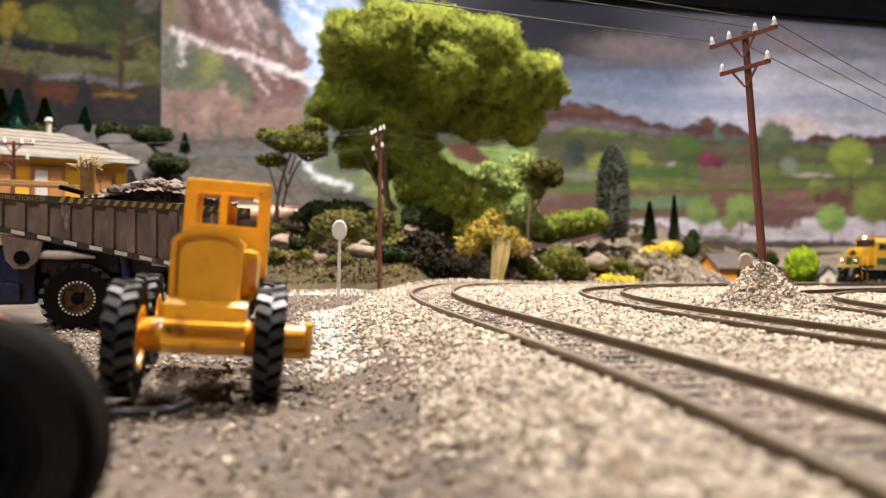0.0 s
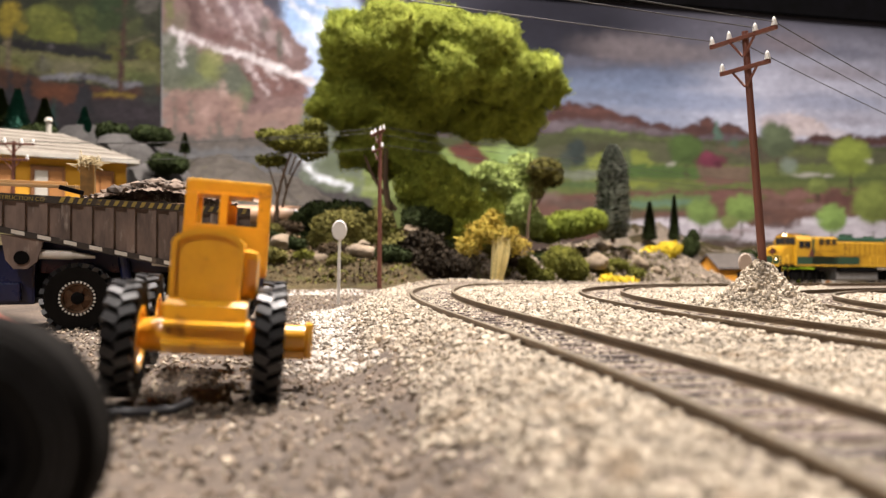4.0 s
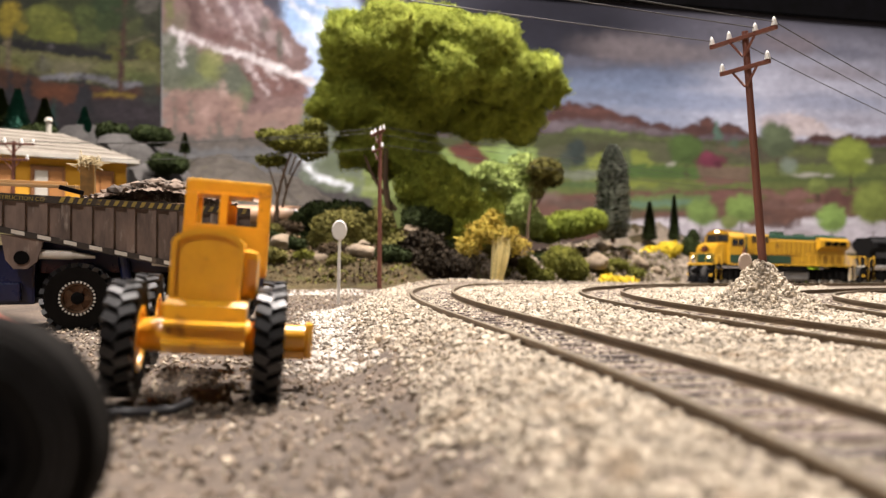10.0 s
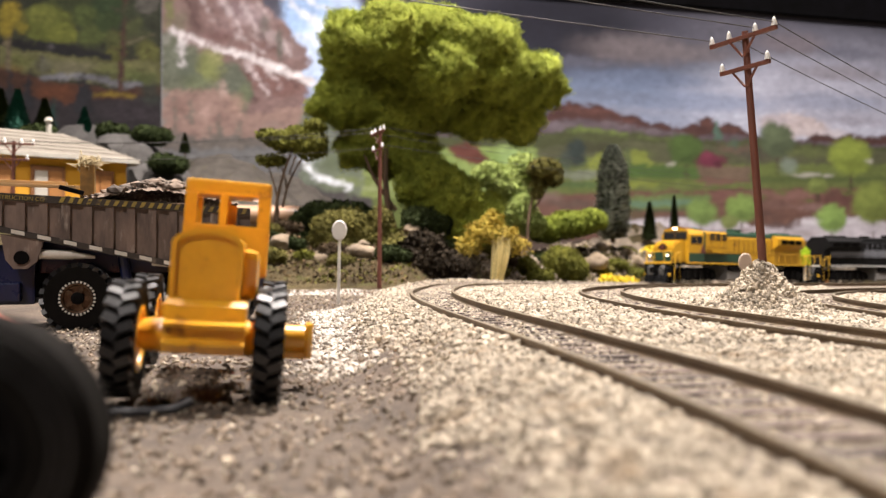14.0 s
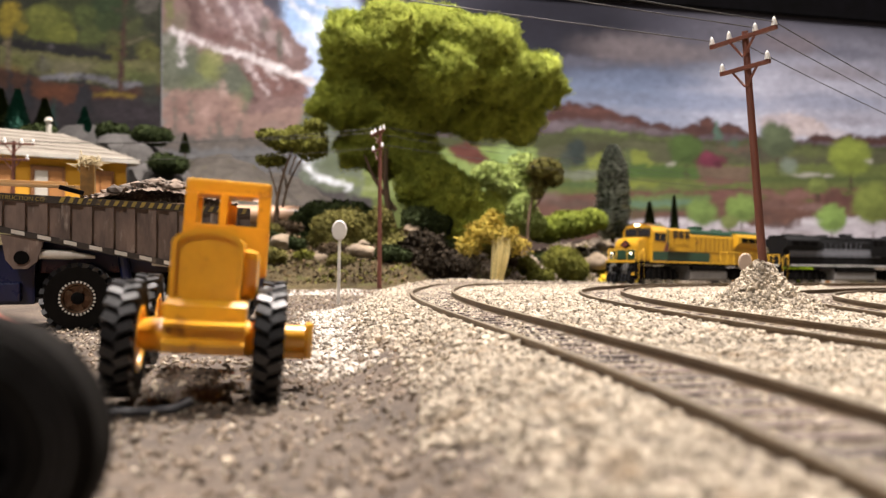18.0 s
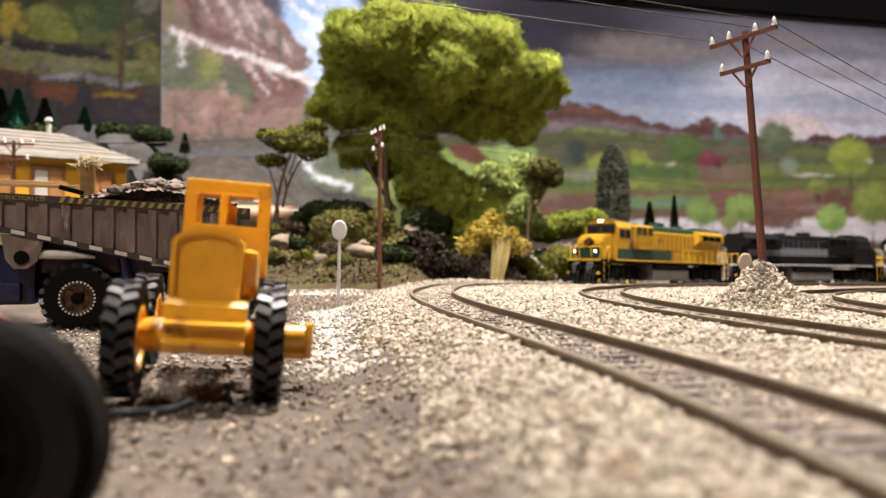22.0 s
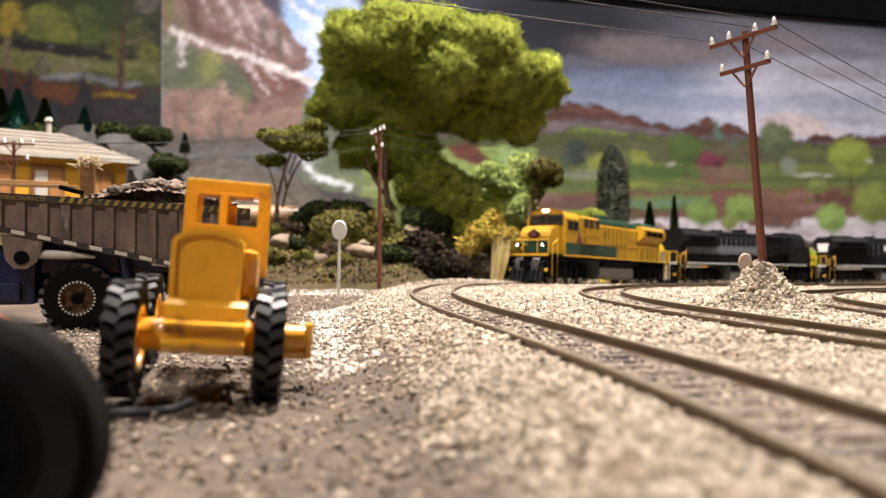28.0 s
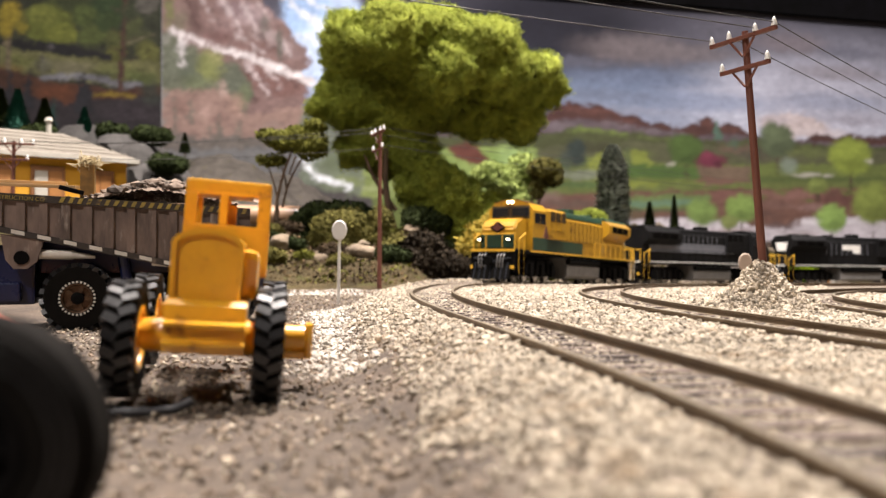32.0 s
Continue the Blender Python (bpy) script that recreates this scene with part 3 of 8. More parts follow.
def paint_east():
    p = EASTP
    # cloud in soft streaks, darkest high up, a clear patch at the far end
    p.blob(0.6744, 0.4369, 0.2062, 0.0764, (34, 34, 46), 0.2, 0.9)
    p.blob(1.2244, 0.3189, 0.297, 0.0944, (208, 206, 214), 0.2, 0.85)
    p.blob(1.2898, 0.3667, 0.2503, 0.1066, (158, 156, 166), 0.2, 0.6)
    p.blob(1.0736, 0.4533, 0.148, 0.0435, (112, 108, 116), 0.3, 0.6)
    p.blob(0.26, 0.3992, 0.0706, 0.1139, (188, 204, 226), 0.2)
    p.blob(0.2318, 0.4351, 0.042, 0.0472, (168, 194, 226), 0.3)
    p.blob(0.2506, 0.3796, 0.0319, 0.0473, (206, 220, 240), 0.3, 0.8)
    p.stroke([(0.1901, 0.4602), (0.2458, 0.4172), (0.2741, 0.3906)], 0.0047, 0.0066, (240, 240, 242), 0.85)
    p.stroke([(0.2178, 0.4388), (0.2694, 0.4046)], 0.0028, 0.0038, (240, 240, 242), 0.85)
    p.stroke([(0.2271, 0.4583), (0.2693, 0.4378)], 0.0028, 0.0028, (240, 240, 242), 0.85)
    p.stroke([(0.2226, 0.3948), (0.2694, 0.3789)], 0.0038, 0.0047, (240, 240, 242), 0.85)
    p.blob(0.8359, 0.4082, 0.1316, 0.0314, (124, 113, 112), 0.5, 0.8)
    p.blob(0.7125, 0.378, 0.0879, 0.0123, (105, 104, 114), 0.5, 0.7)
    p.blob(0.9643, 0.4087, 0.0834, 0.0171, (128, 118, 118), 0.5, 0.7)
    p.blob(1.1611, 0.4393, 0.0887, 0.022, (126, 115, 118), 0.5, 0.75)
    p.blob(1.2768, 0.3884, 0.1181, 0.0157, (138, 130, 134), 0.5, 0.7)
    p.blob(1.2902, 0.4284, 0.0791, 0.0135, (96, 96, 108), 0.5, 0.6)
    p.blob(0.8587, 0.355, 0.1498, 0.0147, (118, 128, 150), 0.4, 0.7)
    p.blob(0.9521, 0.3174, 0.1899, 0.0192, (138, 148, 170), 0.4, 0.7)
    p.blob(0.7903, 0.3203, 0.1239, 0.0145, (120, 128, 146), 0.4, 0.7)
    p.blob(1.2504, 0.3312, 0.1432, 0.0178, (146, 150, 166), 0.4, 0.7)
    p.blob(0.8356, 0.2953, 0.0914, 0.0073, (150, 152, 164), 0.4, 0.6)
    p.blob(1.1666, 0.2812, 0.0824, 0.022, (200, 184, 178), 0.35)
    p.blob(1.2241, 0.2679, 0.0645, 0.0111, (204, 190, 186), 0.3, 0.8)
    p.blob(1.1226, 0.2903, 0.0501, 0.0087, (190, 178, 178), 0.4, 0.8)
    p.blob(1.3159, 0.2949, 0.0796, 0.0113, (165, 160, 168), 0.4, 0.7)
    # red ridges, then the purple slopes below them
    p.band([(0.322, 0.2548), (0.3802, 0.2716), (0.4801, 0.271), (0.5834, 0.2653), (0.6418, 0.2828), (0.6742, 0.2964), (0.696, 0.3076), (0.7234, 0.3017), (0.7566, 0.3022), (0.7734, 0.2947), (0.7959, 0.2884), (0.8151, 0.2871), (0.8333, 0.289), (0.8585, 0.2701), (0.8758, 0.2782), (0.9049, 0.2677), (0.9342, 0.2699), (0.958, 0.2836), (0.9759, 0.2908), (0.9938, 0.2819), (1.0094, 0.275), (1.024, 0.282), (1.0483, 0.2722), (1.0667, 0.2642), (1.0913, 0.2543), (1.1602, 0.2501), (1.1958, 0.2558), (1.2112, 0.2652), (1.237, 0.265), (1.2604, 0.2592), (1.2762, 0.2676), (1.3025, 0.2708), (1.3357, 0.2652), (1.38, 0.2691), (1.4788, 0.2726)], (92, 62, 56))
    p.blob(0.7566, 0.2898, 0.0446, 0.0052, (116, 78, 68), 0.5, 0.7)
    p.blob(0.7124, 0.2941, 0.0242, 0.0051, (116, 78, 68), 0.5, 0.7)
    p.blob(0.9758, 0.2801, 0.0191, 0.0064, (116, 78, 68), 0.5, 0.7)
    p.blob(0.8128, 0.2777, 0.0272, 0.0042, (116, 78, 68), 0.5, 0.7)
    p.blob(1.024, 0.2691, 0.0218, 0.0054, (116, 78, 68), 0.5, 0.7)
    p.band([(0.322, 0.2308), (0.6365, 0.2604), (0.6905, 0.2768), (0.7344, 0.2745), (0.7789, 0.266), (0.8128, 0.2735), (0.87, 0.2632), (0.9519, 0.2536), (1.0361, 0.261), (1.0851, 0.2519), (1.3799, 0.2509), (1.4787, 0.2542)], (104, 90, 92))
    p.blob(0.7902, 0.2695, 0.0338, 0.0062, (126, 114, 116), 0.5, 0.7)
    p.blob(0.6796, 0.2621, 0.0326, 0.0081, (126, 114, 116), 0.5, 0.7)
    p.blob(0.8585, 0.2586, 0.0276, 0.0052, (126, 114, 116), 0.5, 0.7)
    p.blob(0.9166, 0.2566, 0.0235, 0.0042, (126, 114, 116), 0.5, 0.7)
    p.band([(0.322, 0.2261), (0.6472, 0.2446), (0.7014, 0.2588), (0.7566, 0.2579), (0.8241, 0.2552), (0.87, 0.2506), (0.9519, 0.2451), (1.0728, 0.2493), (1.2111, 0.2453), (1.3798, 0.2441), (1.4786, 0.2473)], (88, 92, 58))
    p.stroke([(0.7068, 0.255), (0.7677, 0.2552), (0.8127, 0.2507)], 0.0041, 0.0031, (118, 134, 66), 0.8)
    p.stroke([(0.8355, 0.2463), (0.9165, 0.2418)], 0.0031, 0.0021, (112, 122, 70), 0.7)
    p.band([(0.322, 0.2098), (0.6471, 0.2203), (0.7454, 0.2359), (0.8469, 0.2373), (0.9519, 0.2345), (1.0727, 0.2341), (1.4785, 0.2358)], (98, 98, 70))
    p.blob(0.7565, 0.2239, 0.0557, 0.0103, (80, 80, 56), 0.5, 0.8)
    p.blob(0.824, 0.2157, 0.0455, 0.0073, (108, 118, 64), 0.5, 0.8)
    p.blob(1.085, 0.2237, 0.0495, 0.013, (92, 84, 70), 0.5, 0.8)
    p.blob(1.1855, 0.229, 0.0638, 0.011, (110, 118, 68), 0.5, 0.8)
    p.blob(1.036, 0.2329, 0.0365, 0.0086, (120, 96, 82), 0.5, 0.8)
    # fields and meadows
    p.band([(0.2462, 0.2092), (0.3803, 0.2155), (0.5416, 0.2169), (0.6364, 0.1968), (0.7343, 0.2088), (0.8013, 0.2191), (0.8698, 0.2024), (0.9755, 0.199), (1.0973, 0.2045), (1.4784, 0.2151)], (112, 122, 64))
    p.area([(0.7287, 0.2025), (0.7788, 0.2225), (0.8469, 0.2184), (0.8756, 0.1879), (0.8697, 0.1542), (0.7563, 0.1477)], (138, 146, 66))
    p.area([(0.4497, 0.2139), (0.5624, 0.2216), (0.6364, 0.22), (0.6417, 0.1515), (0.5624, 0.1299), (0.4598, 0.1476)], (146, 164, 90))
    p.blob(0.5886, 0.1804, 0.0421, 0.042, (160, 184, 112), 0.5)
    p.blob(0.552, 0.1944, 0.027, 0.0199, (132, 156, 80), 0.5, 0.8)
    p.blob(0.615, 0.1509, 0.0319, 0.0241, (150, 172, 96), 0.5)
    p.area([(0.4699, 0.2205), (0.5107, 0.2258), (0.5499, 0.1953), (0.5271, 0.1847), (0.4861, 0.2013)], (116, 70, 58))
    p.area([(0.265, 0.172), (0.3803, 0.1788), (0.4498, 0.1768), (0.4598, 0.1281), (0.2463, 0.1243)], (148, 160, 92))
    p.stroke([(0.2839, 0.1553), (0.4397, 0.1648)], 0.0028, 0.0028, (120, 128, 74), 0.8)
    p.stroke([(0.3029, 0.1396), (0.4397, 0.1472)], 0.0029, 0.0029, (164, 172, 118), 0.8)
    p.area([(0.8013, 0.1942), (0.893, 0.1988), (0.9875, 0.1908), (0.9874, 0.1673), (0.8012, 0.1673)], (88, 112, 56))
    p.stroke([(0.8012, 0.1673), (0.9874, 0.1673)], 0.0041, 0.0041, (112, 122, 62))
    p.stroke([(0.6417, 0.1696), (0.7564, 0.1765)], 0.0111, 0.0081, (134, 138, 116), 0.9)
    p.stroke([(0.6363, 0.1554), (0.7564, 0.1559)], 0.0061, 0.005, (92, 112, 66), 0.9)
    p.area([(0.9517, 0.1983), (1.0726, 0.1973), (1.0724, 0.1605), (0.9754, 0.1585)], (124, 104, 84))
    p.stroke([(0.9635, 0.171), (1.0848, 0.1651)], 0.0064, 0.0043, (132, 96, 82), 0.8)
    p.band([(0.6363, 0.1433), (0.7787, 0.1481), (0.8697, 0.1563), (0.9754, 0.1606), (1.0848, 0.1694), (1.1598, 0.1755), (1.2888, 0.174), (1.4782, 0.1782)], (112, 120, 66))
    p.stroke([(1.0725, 0.1735), (1.3795, 0.1806)], 0.0054, 0.0043, (92, 104, 58), 0.8)
    p.band([(0.5416, 0.1275), (0.7899, 0.1442), (0.8929, 0.1483), (0.9873, 0.1523), (1.0847, 0.1564), (1.3794, 0.1647), (1.4781, 0.1667)], (124, 90, 76))
    p.area([(0.7843, 0.1338), (0.8467, 0.1412), (0.9813, 0.1437), (0.9897, 0.131), (0.9515, 0.1134), (0.7898, 0.1091)], (116, 132, 78))
    p.stroke([(0.8011, 0.1217), (0.9634, 0.1284)], 0.0062, 0.0052, (108, 136, 112), 0.8)
    p.stroke([(0.7898, 0.1091), (0.9515, 0.1144)], 0.0041, 0.0031, (104, 98, 70))
    p.blob(1.1597, 0.1459, 0.0759, 0.0088, (146, 108, 96), 0.5, 0.85)
    p.blob(1.2624, 0.14, 0.0652, 0.0089, (112, 76, 68), 0.5, 0.85)
    p.blob(1.1219, 0.1267, 0.0625, 0.0087, (130, 98, 86), 0.5, 0.85)
    p.blob(1.0235, 0.1434, 0.0485, 0.0075, (140, 98, 88), 0.5, 0.85)
    p.blob(1.2105, 0.1214, 0.0565, 0.0066, (150, 118, 108), 0.5, 0.85)
    p.blob(1.0845, 0.1087, 0.0618, 0.0054, (106, 80, 70), 0.5, 0.85)
    p.blob(0.9752, 0.0988, 0.0955, 0.0053, (112, 84, 76), 0.5, 0.85)
    p.blob(0.8237, 0.1002, 0.0569, 0.0052, (112, 96, 72), 0.5, 0.85)
    p.blob(0.7012, 0.1201, 0.0546, 0.0082, (112, 92, 80), 0.5, 0.85)
    p.blob(0.647, 0.1314, 0.0429, 0.0081, (130, 108, 96), 0.5, 0.85)
    p.blob(1.3685, 0.1497, 0.0404, 0.0113, (120, 84, 74), 0.5, 0.85)
    p.blob(1.1345, 0.1509, 0.0151, 0.0055, (112, 120, 62), 0.5, 0.8)
    p.blob(1.1978, 0.1345, 0.0128, 0.0044, (112, 120, 62), 0.5, 0.8)
    p.blob(1.2887, 0.1539, 0.0184, 0.0056, (112, 120, 62), 0.5, 0.8)
    p.blob(1.097, 0.1393, 0.0124, 0.0054, (112, 120, 62), 0.5, 0.8)
    # pale lake in two humps, its far bank and low trees
    p.band([(0.7842, 0.0904), (0.8124, 0.0959), (0.9161, 0.0981), (1.0233, 0.0951), (1.0844, 0.0871), (1.1342, 0.0832), (1.1721, 0.0967), (1.2104, 0.1026), (1.2622, 0.1043), (1.328, 0.1029), (1.3789, 0.0944), (1.4775, 0.0885)], (202, 192, 192))
    p.blob(1.1405, 0.0876, 0.0503, 0.0076, (112, 90, 84), 0.4, 0.9)
    p.stroke([(0.801, 0.0864), (0.9752, 0.0903)], 0.0031, 0.0031, (216, 208, 206), 0.7)
    p.stroke([(1.1848, 0.0924), (1.3413, 0.0963)], 0.0044, 0.0044, (218, 210, 208), 0.7)
    p.blob(1.0354, 0.0759, 0.073, 0.0054, (168, 150, 146), 0.5, 0.8)
    p.blob(1.172, 0.0703, 0.0634, 0.0055, (182, 168, 164), 0.5, 0.8)
    p.blob(0.999, 0.0627, 0.0433, 0.0075, (86, 84, 68), 0.5, 0.8)
    p.band([(0.5415, 0.0521), (0.801, 0.0616), (0.916, 0.0601), (1.0597, 0.0566), (1.4773, 0.0564)], (98, 82, 70))
    # round trees, bushes and white houses
    p.blob(0.7123, 0.2163, 0.0187, 0.0266, (62, 72, 66), 0.4)
    p.blob(0.6925, 0.1973, 0.012, 0.0183, (78, 86, 76), 0.4, 0.9)
    p.blob(0.8126, 0.2049, 0.0068, 0.0208, (88, 98, 74), 0.4, 0.8)
    p.area([(0.9901, 0.2486), (0.9999, 0.2896), (1.0118, 0.2493)], (94, 118, 100))
    p.blob(1.036, 0.2437, 0.0122, 0.0129, (92, 112, 90), 0.4, 0.8)
    p.stroke([(0.9339, 0.1681), (0.9341, 0.2265)], 0.0021, 0.0016, (85, 70, 55))
    p.blob(0.9341, 0.2265, 0.0377, 0.0307, (84, 104, 52), 0.35)
    p.blob(0.9247, 0.2354, 0.0226, 0.0153, (96, 119, 59), 0.35, 0.6)
    p.blob(0.9416, 0.2113, 0.0227, 0.0108, (68, 85, 42), 0.35, 0.6)
    p.stroke([(1.1284, 0.1859), (1.1287, 0.2523)], 0.0022, 0.0016, (85, 70, 55))
    p.blob(1.1287, 0.2523, 0.0414, 0.035, (96, 106, 76), 0.35)
    p.blob(1.1184, 0.2625, 0.0247, 0.0175, (110, 121, 87), 0.35, 0.6)
    p.blob(1.1369, 0.2351, 0.0249, 0.0123, (78, 86, 62), 0.35, 0.6)
    p.stroke([(1.2952, 0.1533), (1.2956, 0.2257)], 0.0022, 0.0017, (85, 70, 55))
    p.blob(1.2956, 0.2257, 0.0527, 0.0381, (136, 148, 62), 0.35)
    p.blob(1.2825, 0.2367, 0.0315, 0.019, (156, 170, 71), 0.35, 0.6)
    p.blob(1.3061, 0.2069, 0.0317, 0.0134, (111, 121, 50), 0.35, 0.6)
    p.stroke([(0.9632, 0.0608), (0.9633, 0.1093)], 0.0021, 0.0016, (85, 70, 55))
    p.blob(0.9633, 0.1093, 0.0333, 0.0255, (126, 148, 78), 0.35)
    p.blob(0.955, 0.1168, 0.0199, 0.0127, (144, 170, 89), 0.35, 0.6)
    p.blob(0.9699, 0.0966, 0.02, 0.0089, (103, 121, 63), 0.35, 0.6)
    p.stroke([(1.0499, 0.0658), (1.0502, 0.1191)], 0.0022, 0.0016, (85, 70, 55))
    p.blob(1.0502, 0.1191, 0.0342, 0.028, (130, 152, 78), 0.35)
    p.blob(1.0416, 0.1273, 0.0205, 0.014, (149, 174, 89), 0.35, 0.6)
    p.blob(1.057, 0.1051, 0.0206, 0.0098, (106, 124, 63), 0.35, 0.6)
    p.stroke([(1.3477, 0.0468), (1.3482, 0.1324)], 0.0023, 0.0017, (85, 70, 55))
    p.blob(1.3482, 0.1324, 0.0509, 0.0451, (132, 142, 68), 0.35)
    p.blob(1.3356, 0.1458, 0.0304, 0.0225, (151, 163, 78), 0.35, 0.6)
    p.blob(1.3583, 0.11, 0.0306, 0.0158, (108, 116, 55), 0.35, 0.6)
    p.stroke([(1.2515, 0.0471), (1.2518, 0.102)], 0.0022, 0.0017, (85, 70, 55))
    p.blob(1.2518, 0.102, 0.0364, 0.0289, (140, 166, 86), 0.2)
    p.blob(1.2427, 0.1106, 0.0218, 0.0144, (161, 190, 98), 0.2, 0.6)
    p.blob(1.259, 0.0876, 0.0219, 0.0101, (114, 136, 70), 0.2, 0.6)
    p.stroke([(1.2209, 0.1342), (1.221, 0.1636)], 0.0022, 0.0017, (85, 70, 55))
    p.blob(1.221, 0.1636, 0.0232, 0.0155, (124, 134, 70), 0.35)
    p.blob(1.2152, 0.1681, 0.0139, 0.0077, (142, 154, 80), 0.35, 0.6)
    p.blob(1.2256, 0.156, 0.0139, 0.0054, (101, 109, 57), 0.35, 0.6)
    p.stroke([(1.0232, 0.0685), (1.0233, 0.0929)], 0.0021, 0.0016, (85, 70, 55))
    p.blob(1.0233, 0.0929, 0.0218, 0.0129, (132, 140, 80), 0.35)
    p.blob(1.0178, 0.0967, 0.0131, 0.0064, (151, 161, 92), 0.35, 0.6)
    p.blob(1.0276, 0.0865, 0.0131, 0.0045, (108, 114, 65), 0.35, 0.6)
    p.blob(0.9851, 0.2089, 0.0324, 0.016, (118, 54, 70), 0.5)
    p.blob(0.9756, 0.216, 0.0143, 0.0064, (146, 70, 88), 0.5, 0.8)
    p.blob(0.9995, 0.2018, 0.0144, 0.0064, (92, 46, 56), 0.5, 0.8)
    p.blob(0.9024, 0.2012, 0.0117, 0.0032, (186, 180, 164), 0.4, 0.9)
    p.blob(1.342, 0.2158, 0.0107, 0.0045, (186, 180, 164), 0.4, 0.9)
    p.blob(1.2044, 0.1854, 0.0487, 0.0044, (186, 180, 164), 0.4, 0.9)
    p.blob(1.2444, 0.1841, 0.013, 0.0033, (186, 180, 164), 0.4, 0.9)
    p.blob(1.1536, 0.2017, 0.0227, 0.0154, (132, 142, 126), 0.5, 0.8)
    # the mauve mountain
    p.area([(-0.0135, 0.4713), (0.149, 0.4849), (0.1609, 0.4485), (0.17, 0.4324), (0.181, 0.4239), (0.1902, 0.4189), (0.2031, 0.4048), (0.2087, 0.3939), (0.2235, 0.3817), (0.2347, 0.3645), (0.2394, 0.3506), (0.2329, 0.3389), (0.2236, 0.3308), (0.2348, 0.3144), (0.2274, 0.298), (0.2218, 0.2742), (0.2321, 0.2417), (0.235, 0.207), (-0.0126, 0.1989)], (139, 112, 104))
    p.blob(0.1356, 0.4234, 0.036, 0.0204, (171, 149, 146), 0.6, 0.85)
    p.blob(0.1628, 0.3909, 0.0273, 0.0131, (180, 160, 154), 0.6, 0.85)
    p.blob(0.1043, 0.4027, 0.0267, 0.0185, (153, 126, 120), 0.6, 0.85)
    p.blob(0.1903, 0.3805, 0.022, 0.015, (165, 143, 137), 0.6, 0.85)
    p.blob(0.2087, 0.3582, 0.0222, 0.0113, (157, 131, 125), 0.6, 0.85)
    p.blob(0.0514, 0.4146, 0.0122, 0.0311, (112, 87, 81), 0.6, 0.85)
    p.blob(0.0866, 0.3831, 0.0212, 0.011, (129, 97, 91), 0.6, 0.85)
    p.blob(0.1493, 0.3686, 0.0362, 0.0084, (134, 103, 95), 0.6, 0.85)
    p.blob(0.0297, 0.4066, 0.0104, 0.0237, (125, 115, 94), 0.6, 0.85)
    p.blob(0.1539, 0.3177, 0.0543, 0.0186, (128, 93, 84), 0.6, 0.85)
    p.blob(0.1996, 0.3032, 0.0331, 0.015, (139, 103, 94), 0.6, 0.85)
    p.blob(0.1087, 0.4353, 0.0268, 0.0129, (140, 116, 115), 0.6, 0.85)
    p.blob(0.1793, 0.3471, 0.0274, 0.0056, (146, 114, 105), 0.6, 0.85)
    p.stroke([(0.0601, 0.4454), (0.0866, 0.4061)], 0.0027, 0.0018, (203, 185, 179), 0.85)
    p.stroke([(0.0953, 0.4435), (0.1267, 0.3903)], 0.0037, 0.0018, (203, 185, 179), 0.85)
    p.stroke([(0.1266, 0.4413), (0.1492, 0.4011)], 0.0037, 0.0019, (203, 185, 179), 0.85)
    p.stroke([(0.1133, 0.3894), (0.1629, 0.3601)], 0.0028, 0.0018, (203, 185, 179), 0.85)
    p.stroke([(0.1358, 0.3371), (0.1676, 0.2951)], 0.0046, 0.0028, (203, 185, 179), 0.85)
    p.stroke([(0.1629, 0.3368), (0.1904, 0.3103)], 0.0028, 0.0019, (203, 185, 179), 0.85)
    p.stroke([(0.1856, 0.3942), (0.2041, 0.3579)], 0.0037, 0.0028, (203, 185, 179), 0.85)
    p.stroke([(0.1491, 0.4523), (0.1682, 0.4211)], 0.0028, 0.0019, (203, 185, 179), 0.85)
    p.stroke([(0.0733, 0.4327), (0.0999, 0.3793)], 0.0028, 0.0018, (97, 73, 67), 0.8)
    p.stroke([(0.1447, 0.3962), (0.1811, 0.3659)], 0.0028, 0.0019, (97, 73, 67), 0.8)
    p.stroke([(0.1268, 0.3255), (0.1495, 0.2803)], 0.0037, 0.0028, (97, 73, 67), 0.8)
    p.stroke([(0.1949, 0.3292), (0.2181, 0.3023)], 0.0037, 0.0019, (97, 73, 67), 0.8)
    p.stroke([(0.0409, 0.4394), (0.0558, 0.3948)], 0.0036, 0.0027, (97, 73, 67), 0.8)
    p.blob(0.0124, 0.4208, 0.0077, 0.029, (123, 122, 78), 0.5, 0.9)
    p.blob(0.161, 0.4075, 0.0082, 0.0205, (114, 108, 99), 0.4, 0.8)
    p.stroke([(0.1847, 0.4017), (0.1866, 0.3522)], 0.0037, 0.0056, (106, 103, 91), 0.85)
    p.area([(-0.0004, 0.3819), (0.0168, 0.3876), (0.0428, 0.3683), (0.0752, 0.352), (0.1179, 0.3417), (0.1431, 0.2986), (0.136, 0.2565), (0.0957, 0.2916), (0.0561, 0.2961), (-0.0001, 0.2842)], (110, 112, 91))
    p.blob(0.0753, 0.3337, 0.0194, 0.0257, (142, 145, 84), 0.6, 0.85)
    p.blob(0.0841, 0.3471, 0.0106, 0.011, (151, 150, 94), 0.6, 0.85)
    p.blob(0.1134, 0.3156, 0.0178, 0.0295, (107, 110, 92), 0.6, 0.85)
    p.blob(0.0386, 0.3316, 0.0191, 0.02, (104, 110, 90), 0.6, 0.85)
    p.blob(0.0161, 0.3358, 0.0121, 0.0363, (117, 120, 100), 0.6, 0.85)
    p.blob(0.0526, 0.3105, 0.0175, 0.0128, (116, 122, 89), 0.6, 0.85)
    p.blob(0.1287, 0.2867, 0.0108, 0.0204, (112, 118, 86), 0.6, 0.85)
